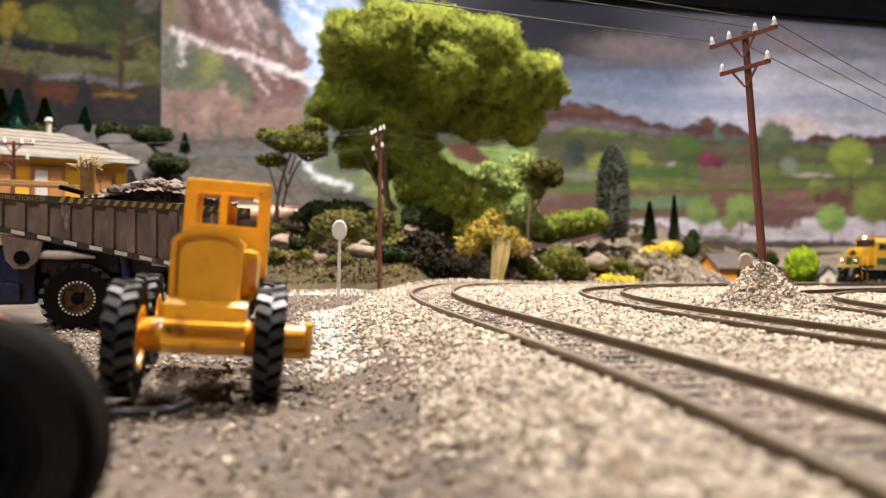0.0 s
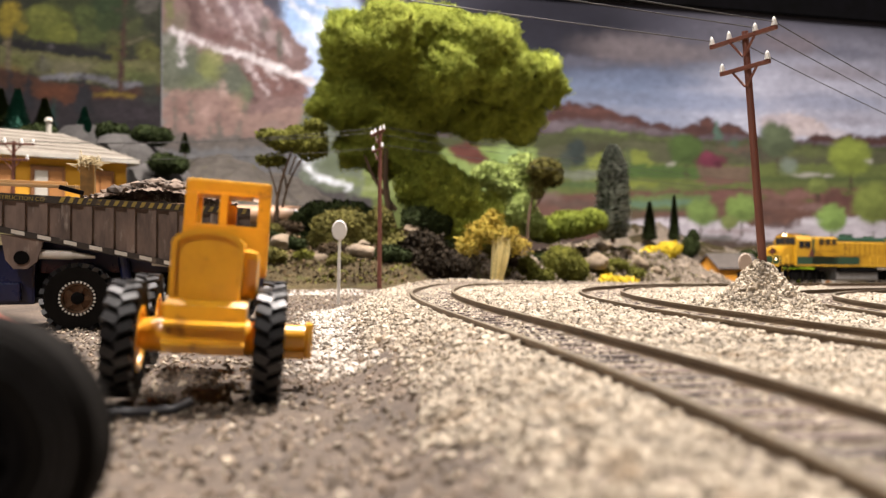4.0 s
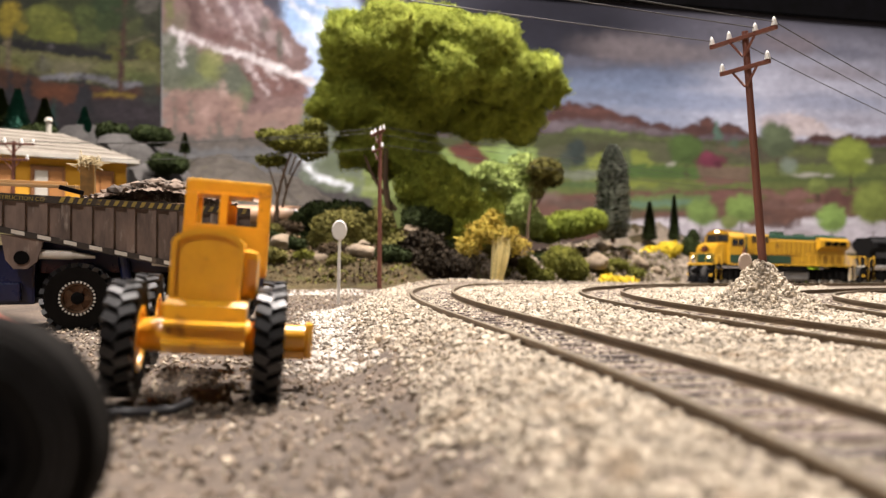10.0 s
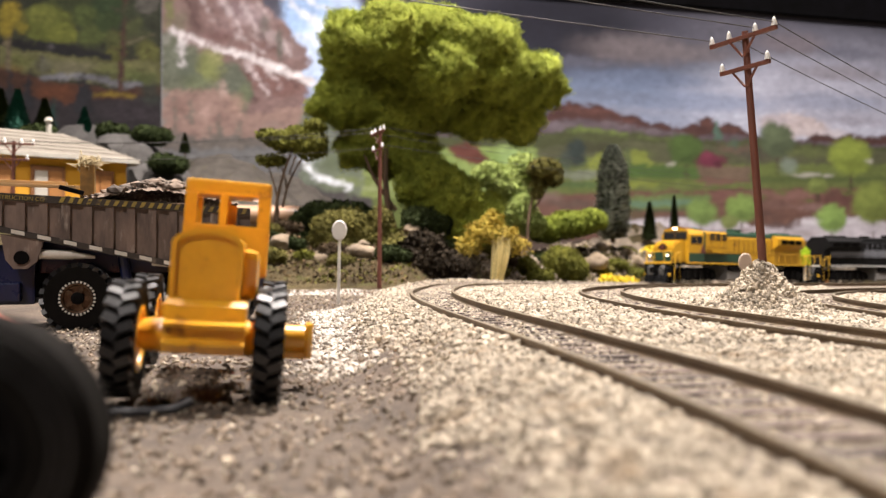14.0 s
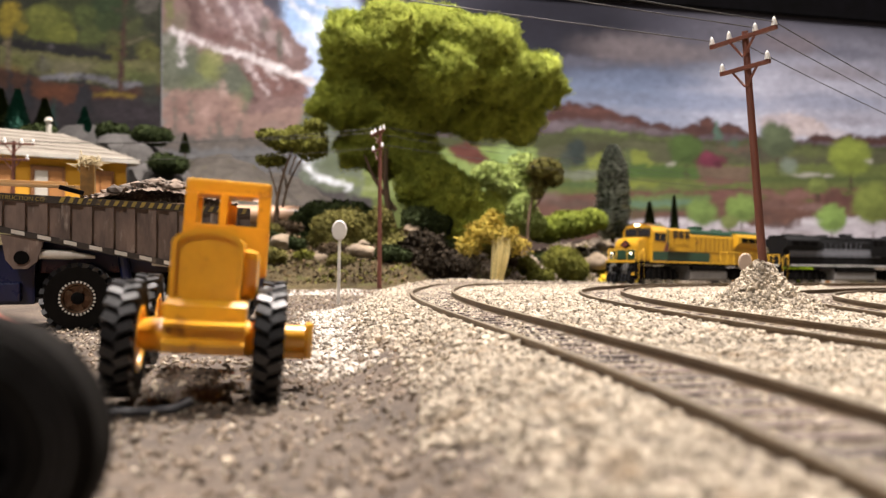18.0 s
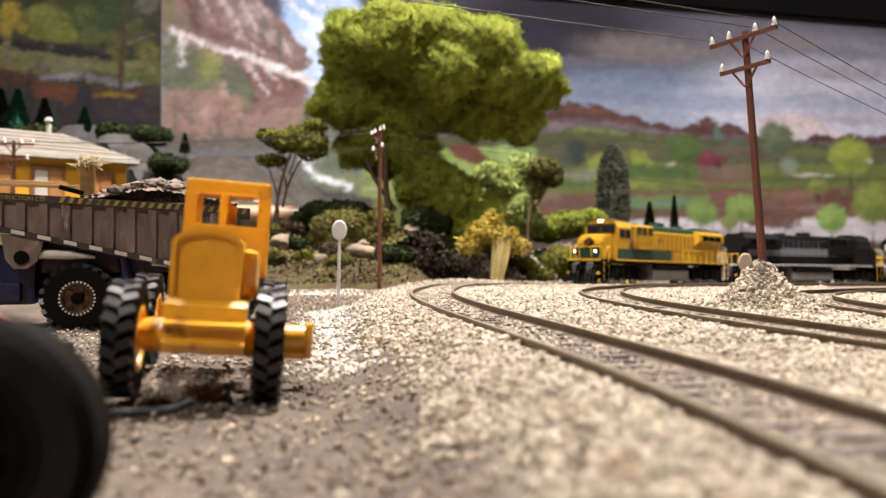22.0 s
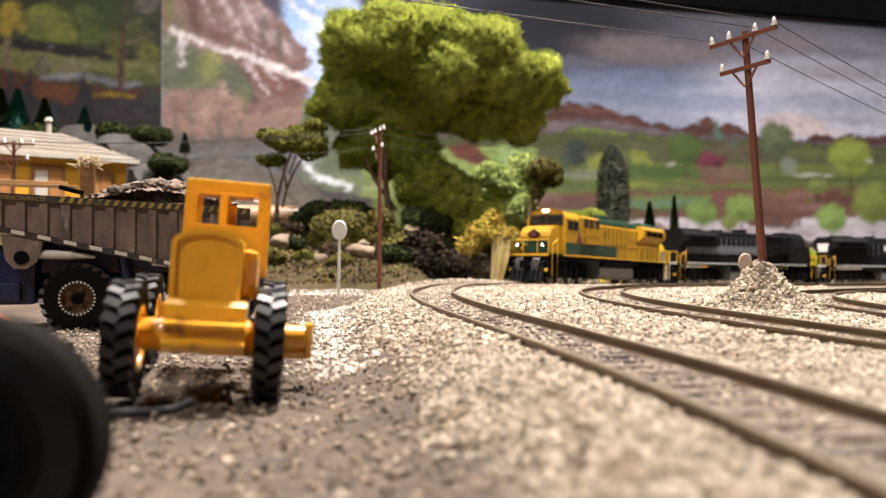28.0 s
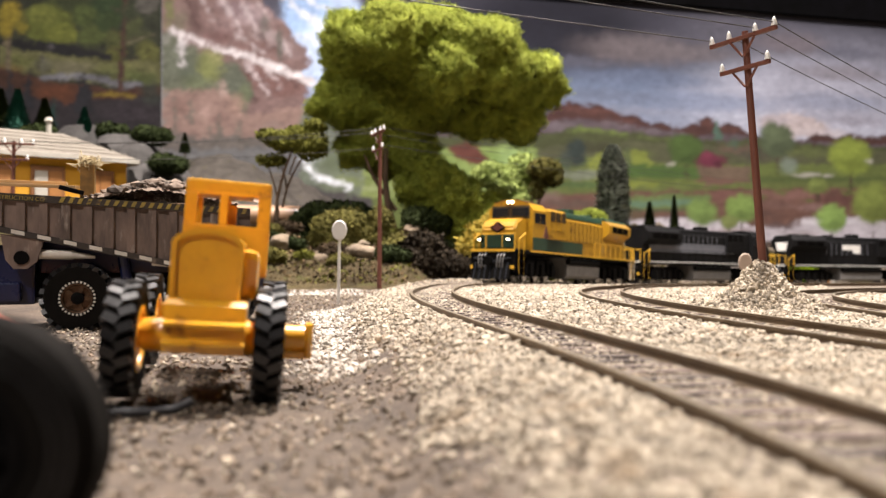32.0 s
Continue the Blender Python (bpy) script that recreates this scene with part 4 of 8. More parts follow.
    p.stroke([(0.0176, 0.3903), (0.0515, 0.3771), (0.0911, 0.3631), (0.1286, 0.3552), (0.172, 0.342), (0.2088, 0.3281), (0.2366, 0.3183)], 0.0045, 0.0073, (229, 217, 210))
    p.stroke([(0.0315, 0.3749), (0.0307, 0.3585), (0.0351, 0.3369)], 0.005, 0.0027, (216, 207, 200))
    p.stroke([(0.0822, 0.369), (0.1, 0.3627)], 0.0028, 0.0018, (185, 166, 158), 0.7)
    p.stroke([(0.0125, 0.3873), (0.0091, 0.3689)], 0.0036, 0.0027, (162, 156, 144), 0.7)
    p.area([(-0.0001, 0.2915), (0.0561, 0.2997), (0.0957, 0.2981), (0.136, 0.2565), (0.1631, 0.2623), (0.2274, 0.2745), (0.235, 0.207), (0.0002, 0.1993)], (158, 129, 115), 0.9)
    p.blob(0.0939, 0.298, 0.008, 0.0129, (193, 166, 150), 0.6, 0.75)
    p.blob(0.118, 0.2742, 0.0143, 0.0203, (172, 139, 122), 0.6, 0.75)
    p.blob(0.0649, 0.2581, 0.0158, 0.0146, (183, 152, 137), 0.6, 0.75)
    p.blob(0.0387, 0.2706, 0.0174, 0.0182, (148, 117, 104), 0.6, 0.75)
    p.blob(0.145, 0.2476, 0.0235, 0.0111, (163, 133, 119), 0.6, 0.75)
    p.blob(0.0896, 0.2481, 0.0141, 0.0092, (144, 114, 103), 0.6, 0.75)
    p.blob(0.1722, 0.2394, 0.0273, 0.0093, (150, 128, 116), 0.6, 0.75)
    p.stroke([(0.0214, 0.2816), (0.0207, 0.2272)], 0.0027, 0.0036, (112, 111, 97), 0.75)
    p.stroke([(0.0457, 0.2791), (0.0449, 0.2436)], 0.0027, 0.0036, (112, 111, 97), 0.75)
    p.stroke([(0.0896, 0.2546), (0.0888, 0.2224)], 0.0028, 0.0037, (112, 111, 97), 0.75)
    p.stroke([(0.0738, 0.2356), (0.073, 0.2173)], 0.0027, 0.0037, (112, 111, 97), 0.75)
    p.stroke([(0.1225, 0.2467), (0.1217, 0.219)], 0.0028, 0.0037, (112, 111, 97), 0.75)
    p.band([(-0.0127, 0.2295), (0.0302, 0.2276), (0.065, 0.2216), (0.1181, 0.2253), (0.1723, 0.2198), (0.2275, 0.2274)], (110, 106, 97), 0.85)
    p.stroke([(0.0004, 0.4), (0.0001, 0.2102)], 0.0032, 0.0032, (145, 142, 132), 0.8)
    p.blob(-0.0013, 0.3891, 0.0043, 0.0145, (169, 164, 155), 0.4, 0.8)
    # the river and the hazy slopes beside it
    p.area([(0.2218, 0.2648), (0.322, 0.2691), (0.3221, 0.1304), (0.2221, 0.1286)], (122, 128, 106), 0.95)
    p.blob(0.2509, 0.198, 0.0187, 0.0208, (152, 158, 140), 0.5, 0.8)
    p.blob(0.2744, 0.1817, 0.0189, 0.0152, (112, 120, 90), 0.5, 0.8)
    p.blob(0.2425, 0.1714, 0.0093, 0.0132, (96, 112, 74), 0.5, 0.7)
    p.blob(0.2934, 0.1537, 0.0285, 0.0095, (140, 150, 92), 0.5, 0.9)
    p.stroke([(0.2387, 0.2193), (0.2284, 0.2143), (0.2238, 0.201), (0.2257, 0.186), (0.2341, 0.1711), (0.2481, 0.1602), (0.2744, 0.1513), (0.3029, 0.1463)], 0.0042, 0.0057, (236, 236, 232))
    p.band([(0.1005, 0.1438), (0.1633, 0.1489), (0.2276, 0.1428), (0.2839, 0.1345), (0.3414, 0.126)], (92, 86, 82))


def paint_west():
    p = WESTP
    # dark wood, with lit crowns and a yellow tree
    p.blob(0.6861, 0.4139, 0.0481, 0.0263, (62, 66, 46), 0.5)
    p.blob(0.7428, 0.4135, 0.0409, 0.0265, (74, 80, 48), 0.5)
    p.blob(0.8007, 0.422, 0.0334, 0.0268, (62, 78, 46), 0.5)
    p.blob(0.8429, 0.4115, 0.0305, 0.036, (70, 72, 54), 0.5)
    p.blob(0.853, 0.4302, 0.017, 0.018, (104, 98, 88), 0.5)
    p.blob(0.6581, 0.4119, 0.0238, 0.0174, (58, 60, 46), 0.5)
    p.blob(0.7087, 0.3848, 0.0356, 0.0316, (112, 116, 50), 0.6)
    p.blob(0.6982, 0.399, 0.0209, 0.0175, (124, 126, 56), 0.6)
    p.blob(0.7266, 0.3727, 0.0244, 0.0159, (126, 128, 54), 0.6)
    p.blob(0.7593, 0.4058, 0.0198, 0.0195, (88, 98, 50), 0.6)
    p.blob(0.7718, 0.3738, 0.0248, 0.0178, (96, 104, 54), 0.6)
    p.blob(0.7925, 0.3965, 0.0183, 0.0178, (72, 86, 48), 0.6)
    p.blob(0.8093, 0.3689, 0.0184, 0.0161, (96, 98, 54), 0.6)
    p.blob(0.8413, 0.3709, 0.022, 0.0162, (84, 86, 56), 0.6)
    p.blob(0.8533, 0.3482, 0.0187, 0.0198, (112, 110, 58), 0.6)
    p.blob(0.8328, 0.3928, 0.0135, 0.0162, (94, 98, 60), 0.6)
    p.blob(0.8052, 0.3463, 0.0151, 0.0107, (102, 100, 50), 0.6)
    p.blob(0.8534, 0.3221, 0.0153, 0.0162, (92, 96, 58), 0.6)
    p.area([(0.6386, 0.362), (0.6863, 0.3614), (0.7349, 0.3556), (0.801, 0.3452), (0.801, 0.3381), (0.7268, 0.3375), (0.6784, 0.3452), (0.6386, 0.3516)], (46, 44, 44))
    p.blob(0.6624, 0.3547, 0.0238, 0.007, (40, 38, 38), 0.5)
    p.blob(0.7121, 0.3516, 0.004, 0.0053, (120, 112, 112), 0.4, 0.7)
    # meadow, grey rocks and rust-red earth
    p.area([(0.6308, 0.3494), (0.6864, 0.3439), (0.7349, 0.3361), (0.801, 0.3363), (0.873, 0.3367), (0.8731, 0.3005), (0.7845, 0.2962), (0.6865, 0.3089), (0.6309, 0.3147)], (118, 114, 72))
    p.blob(0.6705, 0.3273, 0.0287, 0.0087, (112, 112, 62), 0.6, 0.85)
    p.blob(0.7432, 0.3207, 0.036, 0.0106, (132, 124, 96), 0.6, 0.85)
    p.blob(0.8094, 0.3198, 0.0335, 0.0125, (122, 122, 72), 0.6, 0.85)
    p.blob(0.8432, 0.3098, 0.0254, 0.0126, (98, 106, 58), 0.6, 0.85)
    p.blob(0.6985, 0.3201, 0.0129, 0.0123, (108, 104, 84), 0.6, 0.85)
    p.blob(0.7928, 0.3109, 0.0183, 0.0053, (68, 72, 50), 0.6, 0.85)
    p.blob(0.6546, 0.316, 0.0158, 0.007, (128, 106, 60), 0.6, 0.85)
    p.stroke([(0.6962, 0.3024), (0.7351, 0.3079), (0.7679, 0.306), (0.8011, 0.3006), (0.8432, 0.299)], 0.0044, 0.0053, (132, 128, 130))
    p.stroke([(0.7269, 0.3093), (0.7596, 0.3101)], 0.0035, 0.0026, (148, 144, 144), 0.8)
    p.blob(0.7845, 0.3042, 0.0166, 0.0036, (104, 100, 102), 0.5, 0.8)
    p.band([(0.6309, 0.3165), (0.6626, 0.3112), (0.6866, 0.3019), (0.7107, 0.2961), (0.7515, 0.2946), (0.8012, 0.2917), (0.8731, 0.2987)], (92, 60, 46))
    p.blob(0.7189, 0.2825, 0.0324, 0.0158, (122, 72, 46), 0.6, 0.85)
    p.blob(0.6866, 0.2915, 0.0128, 0.0122, (96, 62, 44), 0.6, 0.85)
    p.blob(0.6547, 0.2986, 0.0158, 0.0139, (84, 56, 42), 0.6, 0.85)
    p.blob(0.7312, 0.2672, 0.0179, 0.0088, (112, 68, 46), 0.6, 0.85)
    p.band([(0.6311, 0.2888), (0.6707, 0.282), (0.6988, 0.2693), (0.7393, 0.2623), (0.7598, 0.272), (0.8012, 0.2756), (0.8731, 0.2842)], (64, 56, 58))
    p.stroke([(0.7721, 0.2779), (0.797, 0.2843), (0.8348, 0.2807)], 0.0035, 0.0035, (142, 116, 46))
    p.blob(0.797, 0.2834, 0.0117, 0.0036, (158, 130, 48), 0.5, 0.8)
    p.blob(0.8603, 0.2863, 0.0154, 0.0198, (70, 74, 64), 0.5, 0.8)
    p.blob(0.8223, 0.2533, 0.0421, 0.0179, (74, 64, 68), 0.5, 0.8)
    p.blob(0.8435, 0.2317, 0.0254, 0.0126, (60, 54, 56), 0.5, 0.8)
    p.blob(0.7682, 0.2378, 0.033, 0.0124, (56, 52, 54), 0.5, 0.8)
    p.area([(0.75, 0.2503), (0.7556, 0.2851), (0.7613, 0.3199), (0.7672, 0.2856), (0.7731, 0.2513)], (52, 50, 54))
    p.area([(0.7451, 0.2501), (0.7491, 0.279), (0.7531, 0.308), (0.7573, 0.2794), (0.7615, 0.2508)], (52, 50, 54))
    p.area([(0.6708, 0.2558), (0.6754, 0.2857), (0.6801, 0.3156), (0.685, 0.2861), (0.69, 0.2566)], (52, 50, 54))
    p.area([(0.6454, 0.2548), (0.6492, 0.287), (0.653, 0.3194), (0.6571, 0.2874), (0.6612, 0.2554)], (52, 50, 54))
    p.area([(0.6973, 0.2263), (0.7009, 0.2479), (0.7044, 0.2695), (0.7081, 0.2482), (0.7118, 0.2269)], (44, 78, 70))
    p.area([(0.707, 0.2267), (0.7105, 0.2501), (0.7141, 0.2735), (0.7178, 0.2503), (0.7216, 0.2272)], (44, 78, 70))
    # yellow tree and the tall pine
    p.stroke([(0.6504, 0.3723), (0.6499, 0.314)], 0.003, 0.0035, (128, 112, 88))
    p.blob(0.6558, 0.3961, 0.019, 0.0226, (160, 140, 48), 0.6)
    p.blob(0.6464, 0.3763, 0.0111, 0.0139, (150, 130, 44), 0.6)
    p.blob(0.6702, 0.3779, 0.0112, 0.0087, (140, 126, 46), 0.6)
    p.blob(0.6573, 0.4101, 0.0111, 0.0087, (176, 150, 52), 0.5, 0.8)
    p.stroke([(0.8191, 0.4502), (0.8176, 0.3784), (0.8136, 0.3334), (0.8121, 0.2886)], 0.0027, 0.0045, (92, 64, 54))
    p.stroke([(0.8167, 0.4142), (0.7965, 0.42)], 0.0013, 0.0009, (84, 66, 54), 0.9)
    p.stroke([(0.8167, 0.3981), (0.8386, 0.4067)], 0.0013, 0.0009, (84, 66, 54), 0.9)
    p.stroke([(0.8168, 0.3819), (0.7967, 0.3878)], 0.0013, 0.0009, (84, 66, 54), 0.9)
    p.stroke([(0.8168, 0.3658), (0.8387, 0.3743)], 0.0013, 0.0009, (84, 66, 54), 0.9)
    p.stroke([(0.8169, 0.3497), (0.7968, 0.3557)], 0.0013, 0.0009, (84, 66, 54), 0.9)
    p.stroke([(0.817, 0.3336), (0.8389, 0.342)], 0.0013, 0.0009, (84, 66, 54), 0.9)
    p.blob(0.8217, 0.4145, 0.0168, 0.0144, (72, 78, 52), 0.6, 0.8)
    p.stroke([(0.8219, 0.3625), (0.8643, 0.3795)], 0.0018, 0.0013, (132, 120, 92), 0.8)
    p.stroke([(0.6984, 0.3402), (0.6978, 0.3095)], 0.0016, 0.0016, (112, 106, 96), 0.8)


paint_east()
paint_west()
EASTP.dabs(9000, 0.0075, 0.0026, 0.0022, 0.10, 5)
EASTP.dabs(5000, 0.0050, 0.0022, 0.0012, 0.16, 7, 0.25)
WESTP.dabs(9000, 0.0042, 0.0020, 0.0012, 0.26, 8)
EASTP.finish()
WESTP.finish()
# ---- the train: three six-axle diesel engines ----
HALF = 0.0717
WHEEL_R = 0.0061
LOCO_YELLOW = material("engine_yellow", (0.47, 0.262, 0.016), (0.33, 0.175, 0.011), 0.34, scale=110, spread=0.9, coat=0.25, spot=(0.20, 0.09, 0.012), spot_scale=160, spot_at=0.60)
LOCO_GREEN = material("engine_green", (0.022, 0.058, 0.032), (0.015, 0.040, 0.023), 0.4, scale=120, spread=0.8, coat=0.2)
LOCO_BLACK = material("engine_black", (0.005, 0.005, 0.006), (0.010, 0.010, 0.010), 0.45, scale=120, spread=0.8, spec=0.12)
LOCO_GREY = material("engine_grey", (0.14, 0.145, 0.165), (0.10, 0.105, 0.12), 0.45, scale=160, spread=0.8)
TRUCK_BLACK = material("running_gear_black", (0.003, 0.003, 0.003), (0.007, 0.0065, 0.006), 0.7, scale=300, spread=0.7, spec=0.03)
TANK_GREY = material("fuel_tank_grey", (0.16, 0.155, 0.15), (0.10, 0.098, 0.095), 0.5, scale=200)
WHEEL_STEEL = material("wheel_steel", (0.30, 0.29, 0.28), (0.16, 0.15, 0.14), 0.22, metal=1.0, scale=300)
GLASSDARK = material("cab_glass", (0.012, 0.013, 0.015), (0.02, 0.02, 0.022), 0.08, scale=50, coat=0.5)
RAIL_YELLOW = material("handrail_yellow", (0.78, 0.46, 0.04), (0.6, 0.34, 0.03), 0.4, scale=300)
RAIL_WHITE = material("handrail_white", (0.62, 0.62, 0.60), (0.5, 0.5, 0.48), 0.45, scale=300)
LAMP_ON = material("lit_headlamp", (1.0, 0.86, 0.60), (1.0, 0.86, 0.60), 0.3, scale=50, glow=9.0)
LAMP_OFF = material("lamp_lens", (0.6, 0.6, 0.58), (0.5, 0.5, 0.5), 0.15, scale=50)
PILOT_STEEL = material("pilot_steel", (0.06, 0.065, 0.08), (0.02, 0.022, 0.028), 0.35, metal=0.7, scale=400)
ROOF_BROWN = material("cab_roof_brown", (0.16, 0.075, 0.022), (0.09, 0.042, 0.014), 0.45, scale=200, spread=0.8)
CREAM = material("faded_cream", (0.48, 0.42, 0.33), (0.36, 0.31, 0.24), 0.5, scale=200)
VISOR = material("visor_brown", (0.050, 0.032, 0.014), (0.025, 0.017, 0.009), 0.45, scale=200, spread=0.8)
DARK_RED = material("herald_red", (0.10, 0.03, 0.02), (0.08, 0.02, 0.015), 0.5, scale=300)
LOGO_WHITE = material("logo_white", (0.72, 0.71, 0.68), (0.62, 0.61, 0.58), 0.5, scale=300)


def engine(label, upper, lower, roof, edge, rails, lit, logo):
    root = thing("diesel_locomotive", pose(0, 0, 0), label, "locomotive", "engines of the train")
    # deck with its coloured side sills
    bm = bmesh.new()
    box(bm, 0.246, 0.0330, 0.0030, 0, 0, 0.0138, 0.0003)
    part("deck", bm, TRUCK_BLACK, root)
    for side in (-1, 1):
        bm = bmesh.new()
        box(bm, 0.212, 0.0006, 0.0011, -0.004, side * 0.0168, 0.0157)
        part("side_sill", bm, edge, root, "bright painted sill stripe")
    # long hood: lower wall, upper wall, roof
    bm = bmesh.new()
    prism(bm, [(-0.0098, 0.0168), (0.0098, 0.0168), (0.0098, 0.0275), (-0.0098, 0.0275)], "x", -0.1125, 0.076)
    part("hood_lower_wall", bm, lower, root)
    bm = bmesh.new()
    prism(bm, [(-0.0101, 0.0275), (0.0101, 0.0275), (0.0101, 0.0440), (0.0082, 0.0462), (-0.0082, 0.0462), (-0.0101, 0.0440)], "x", -0.1130, 0.072)
    part("long_hood", bm, upper, root)
    bm = bmesh.new()
    prism(bm, [(-0.0094, 0.0461), (0.0094, 0.0461), (0.0086, 0.0496), (0.0060, 0.0508), (-0.0060, 0.0508), (-0.0086, 0.0496)], "x", -0.110, 0.066)
    part("hood_roof", bm, roof, root, "coloured roof panels")
    for x in (-0.095, -0.078, -0.040):
        bm = bmesh.new()
        lathe(bm, [(0, 0.0505), (0.0064, 0.0505), (0.0064, 0.0524), (0.0055, 0.0529), (0, 0.0529)], Matrix.Translation((x, 0, 0)), 16)
        part("roof_fan", bm, TRUCK_BLACK if roof is LOCO_BLACK else roof, root)
    bm = bmesh.new()
    box(bm, 0.012, 0.010, 0.004, 0.000, 0, 0.0506, 0.0006)
    part("exhaust_housing", bm, roof, root)
    # flared radiators at the tail
    bm = bmesh.new()
    prism(bm, [(-0.0101, 0.0335), (0.0101, 0.0335), (0.0158, 0.0385), (0.0158, 0.0455), (0.0120, 0.0488), (-0.0120, 0.0488), (-0.0158, 0.0455), (-0.0158, 0.0385)], "x", -0.1128, -0.058)
    rad = part("radiator_flare", bm, upper, root, "flared radiator section")
    bm = bmesh.new()
    prism(bm, [(-0.0122, 0.0489), (0.0122, 0.0489), (0.0108, 0.0512), (-0.0108, 0.0512)], "x", -0.1120, -0.0590)
    part("radiator_roof", bm, roof, rad)
    for side in (-1, 1):
        for x in (-0.099, -0.085, -0.071):
            bm = bmesh.new()
            box(bm, 0.0120, 0.0004, 0.0052, x, side * 0.0159, 0.0393)
            for k in range(4):
                box(bm, 0.0120, 0.0004, 0.0004, x, side * 0.0162, 0.0398 + 0.0013 * k)
            part("radiator_grille", bm, TRUCK_BLACK, rad, "dark louvred grille")
    # tall electrical block behind the cab
    bm = bmesh.new()
    prism(bm, [(-0.0128, 0.0275), (0.0128, 0.0275), (0.0128, 0.0478), (0.0105, 0.0500), (-0.0105, 0.0500), (-0.0128, 0.0478)], "x", 0.030, 0.0735)
    block = part("inverter_cabinet", bm, upper, root)
    for side in (-1, 1):
        for x in (0.0365, 0.0455, 0.0545, 0.0640):
            bm = bmesh.new()
            box(bm, 0.0072, 0.0004, 0.0120, x, side * 0.0130, 0.0340, 0.0001)
            part("panel_door", bm, upper, block)
        for x in (0.0355, 0.0455, 0.0555):
            bm = bmesh.new()
            box(bm, 0.0078, 0.0004, 0.0075, x, side * 0.0131, 0.0405, 0.0001)
            for k in range(5):
                box(bm, 0.0004, 0.0004, 0.0075, x - 0.0030 + 0.0015 * k, side * 0.0134, 0.0405)
            part("intake_grille", bm, VISOR if upper is LOCO_YELLOW else TRUCK_BLACK, block, "dark slatted intake grille")
        bm = bmesh.new()
        box(bm, 0.0062, 0.0006, 0.0200, 0.0700, side * 0.0129, 0.0285, 0.0002)
        part("cabinet_panel", bm, roof, block, "dark panel behind the cab")
        bm = bmesh.new()
        for k in range(6):
            box(bm, 0.0110, 0.0005, 0.0005, 0.0605, side * 0.0131, 0.0300 + 0.0007 * k)
        part("louvre", bm, upper, block)
    # doors along the hood
    for side in (-1, 1):
        for k in range(9):
            bm = bmesh.new()
            box(bm, 0.0078, 0.0004, 0.0150, -0.048 + 0.0085 * k - 0.002, side * 0.0100, 0.0285, 0.0001)
            part("hood_door", bm, upper, root)
            bm = bmesh.new()
            box(bm, 0.00025, 0.0004, 0.0150, -0.0520 + 0.0085 * k - 0.0022, side * 0.0103, 0.0285)
            part("door_seam", bm, VISOR if upper is LOCO_YELLOW else LOCO_GREY, root, "dark seam between doors")
    # cab and nose
    bm = bmesh.new()
    prism(bm, [(-0.0164, 0.0168), (0.0164, 0.0168), (0.0164, 0.0458), (0.0130, 0.0508), (0.0050, 0.0530), (-0.0050, 0.0530), (-0.0130, 0.0508), (-0.0164, 0.0458)], "x", 0.0745, 0.0985)
    cab = part("cab", bm, upper, root)
    bm = bmesh.new()
    prism(bm, [(-0.0126, 0.0509), (-0.0050, 0.0531), (0.0050, 0.0531), (0.0126, 0.0509), (0.0126, 0.0514), (0.0050, 0.0537), (-0.0050, 0.0537), (-0.0126, 0.0514)], "x", 0.0860, 0.0988)
    part("cab_roof", bm, ROOF_BROWN if logo == "diamond" else roof, cab)
    bm = bmesh.new()
    prism(bm, [(-0.0128, 0.0507), (-0.0050, 0.0531), (0.0050, 0.0531), (0.0128, 0.0507), (0.0128, 0.0513), (0.0050, 0.0536), (-0.0050, 0.0536), (-0.0128, 0.0513)], "x", 0.0740, 0.0860)
    part("cab_roof", bm, roof, cab)
    for side in (-1, 1):
        for k in (0, 1):
            bm = bmesh.new()
            box(bm, 0.0084, 0.0005, 0.0075, 0.0815 + 0.0095 * k, side * 0.0165, 0.0365, 0.0002)
            part("side_window", bm, GLASSDARK, cab, "dark glazed cab window")
        bm = bmesh.new()
        box(bm, 0.0005, 0.0142, 0.0092, 0.0986, side * 0.0071, 0.0398, 0.0002)
        part("window_surround", bm, VISOR, cab, "dark brown windshield surround")
        bm = bmesh.new()
        box(bm, 0.0006, 0.0118, 0.0062, 0.0990, side * 0.0072, 0.0412, 0.0002)
        part("windshield", bm, GLASSDARK, cab, "dark cab windshield")
    bm = bmesh.new()
    prism(bm, [(0.0985, 0.0168), (0.1175, 0.0168), (0.1180, 0.0320), (0.1150, 0.0368), (0.1080, 0.0392), (0.0985, 0.0400)], "y", -0.0125, 0.0125)
    bmesh.ops.bevel(bm, geom=[e for e in bm.edges], offset=0.0012, segments=2, affect="EDGES")
    nose = part("nose", bm, upper, root)
    bm = bmesh.new()
    box(bm, 0.0006, 0.0240, 0.0094, 0.1181, 0, 0.0178, 0.0003)
    part("nose_lower_panel", bm, LOCO_GREEN if logo == "diamond" else lower, nose)
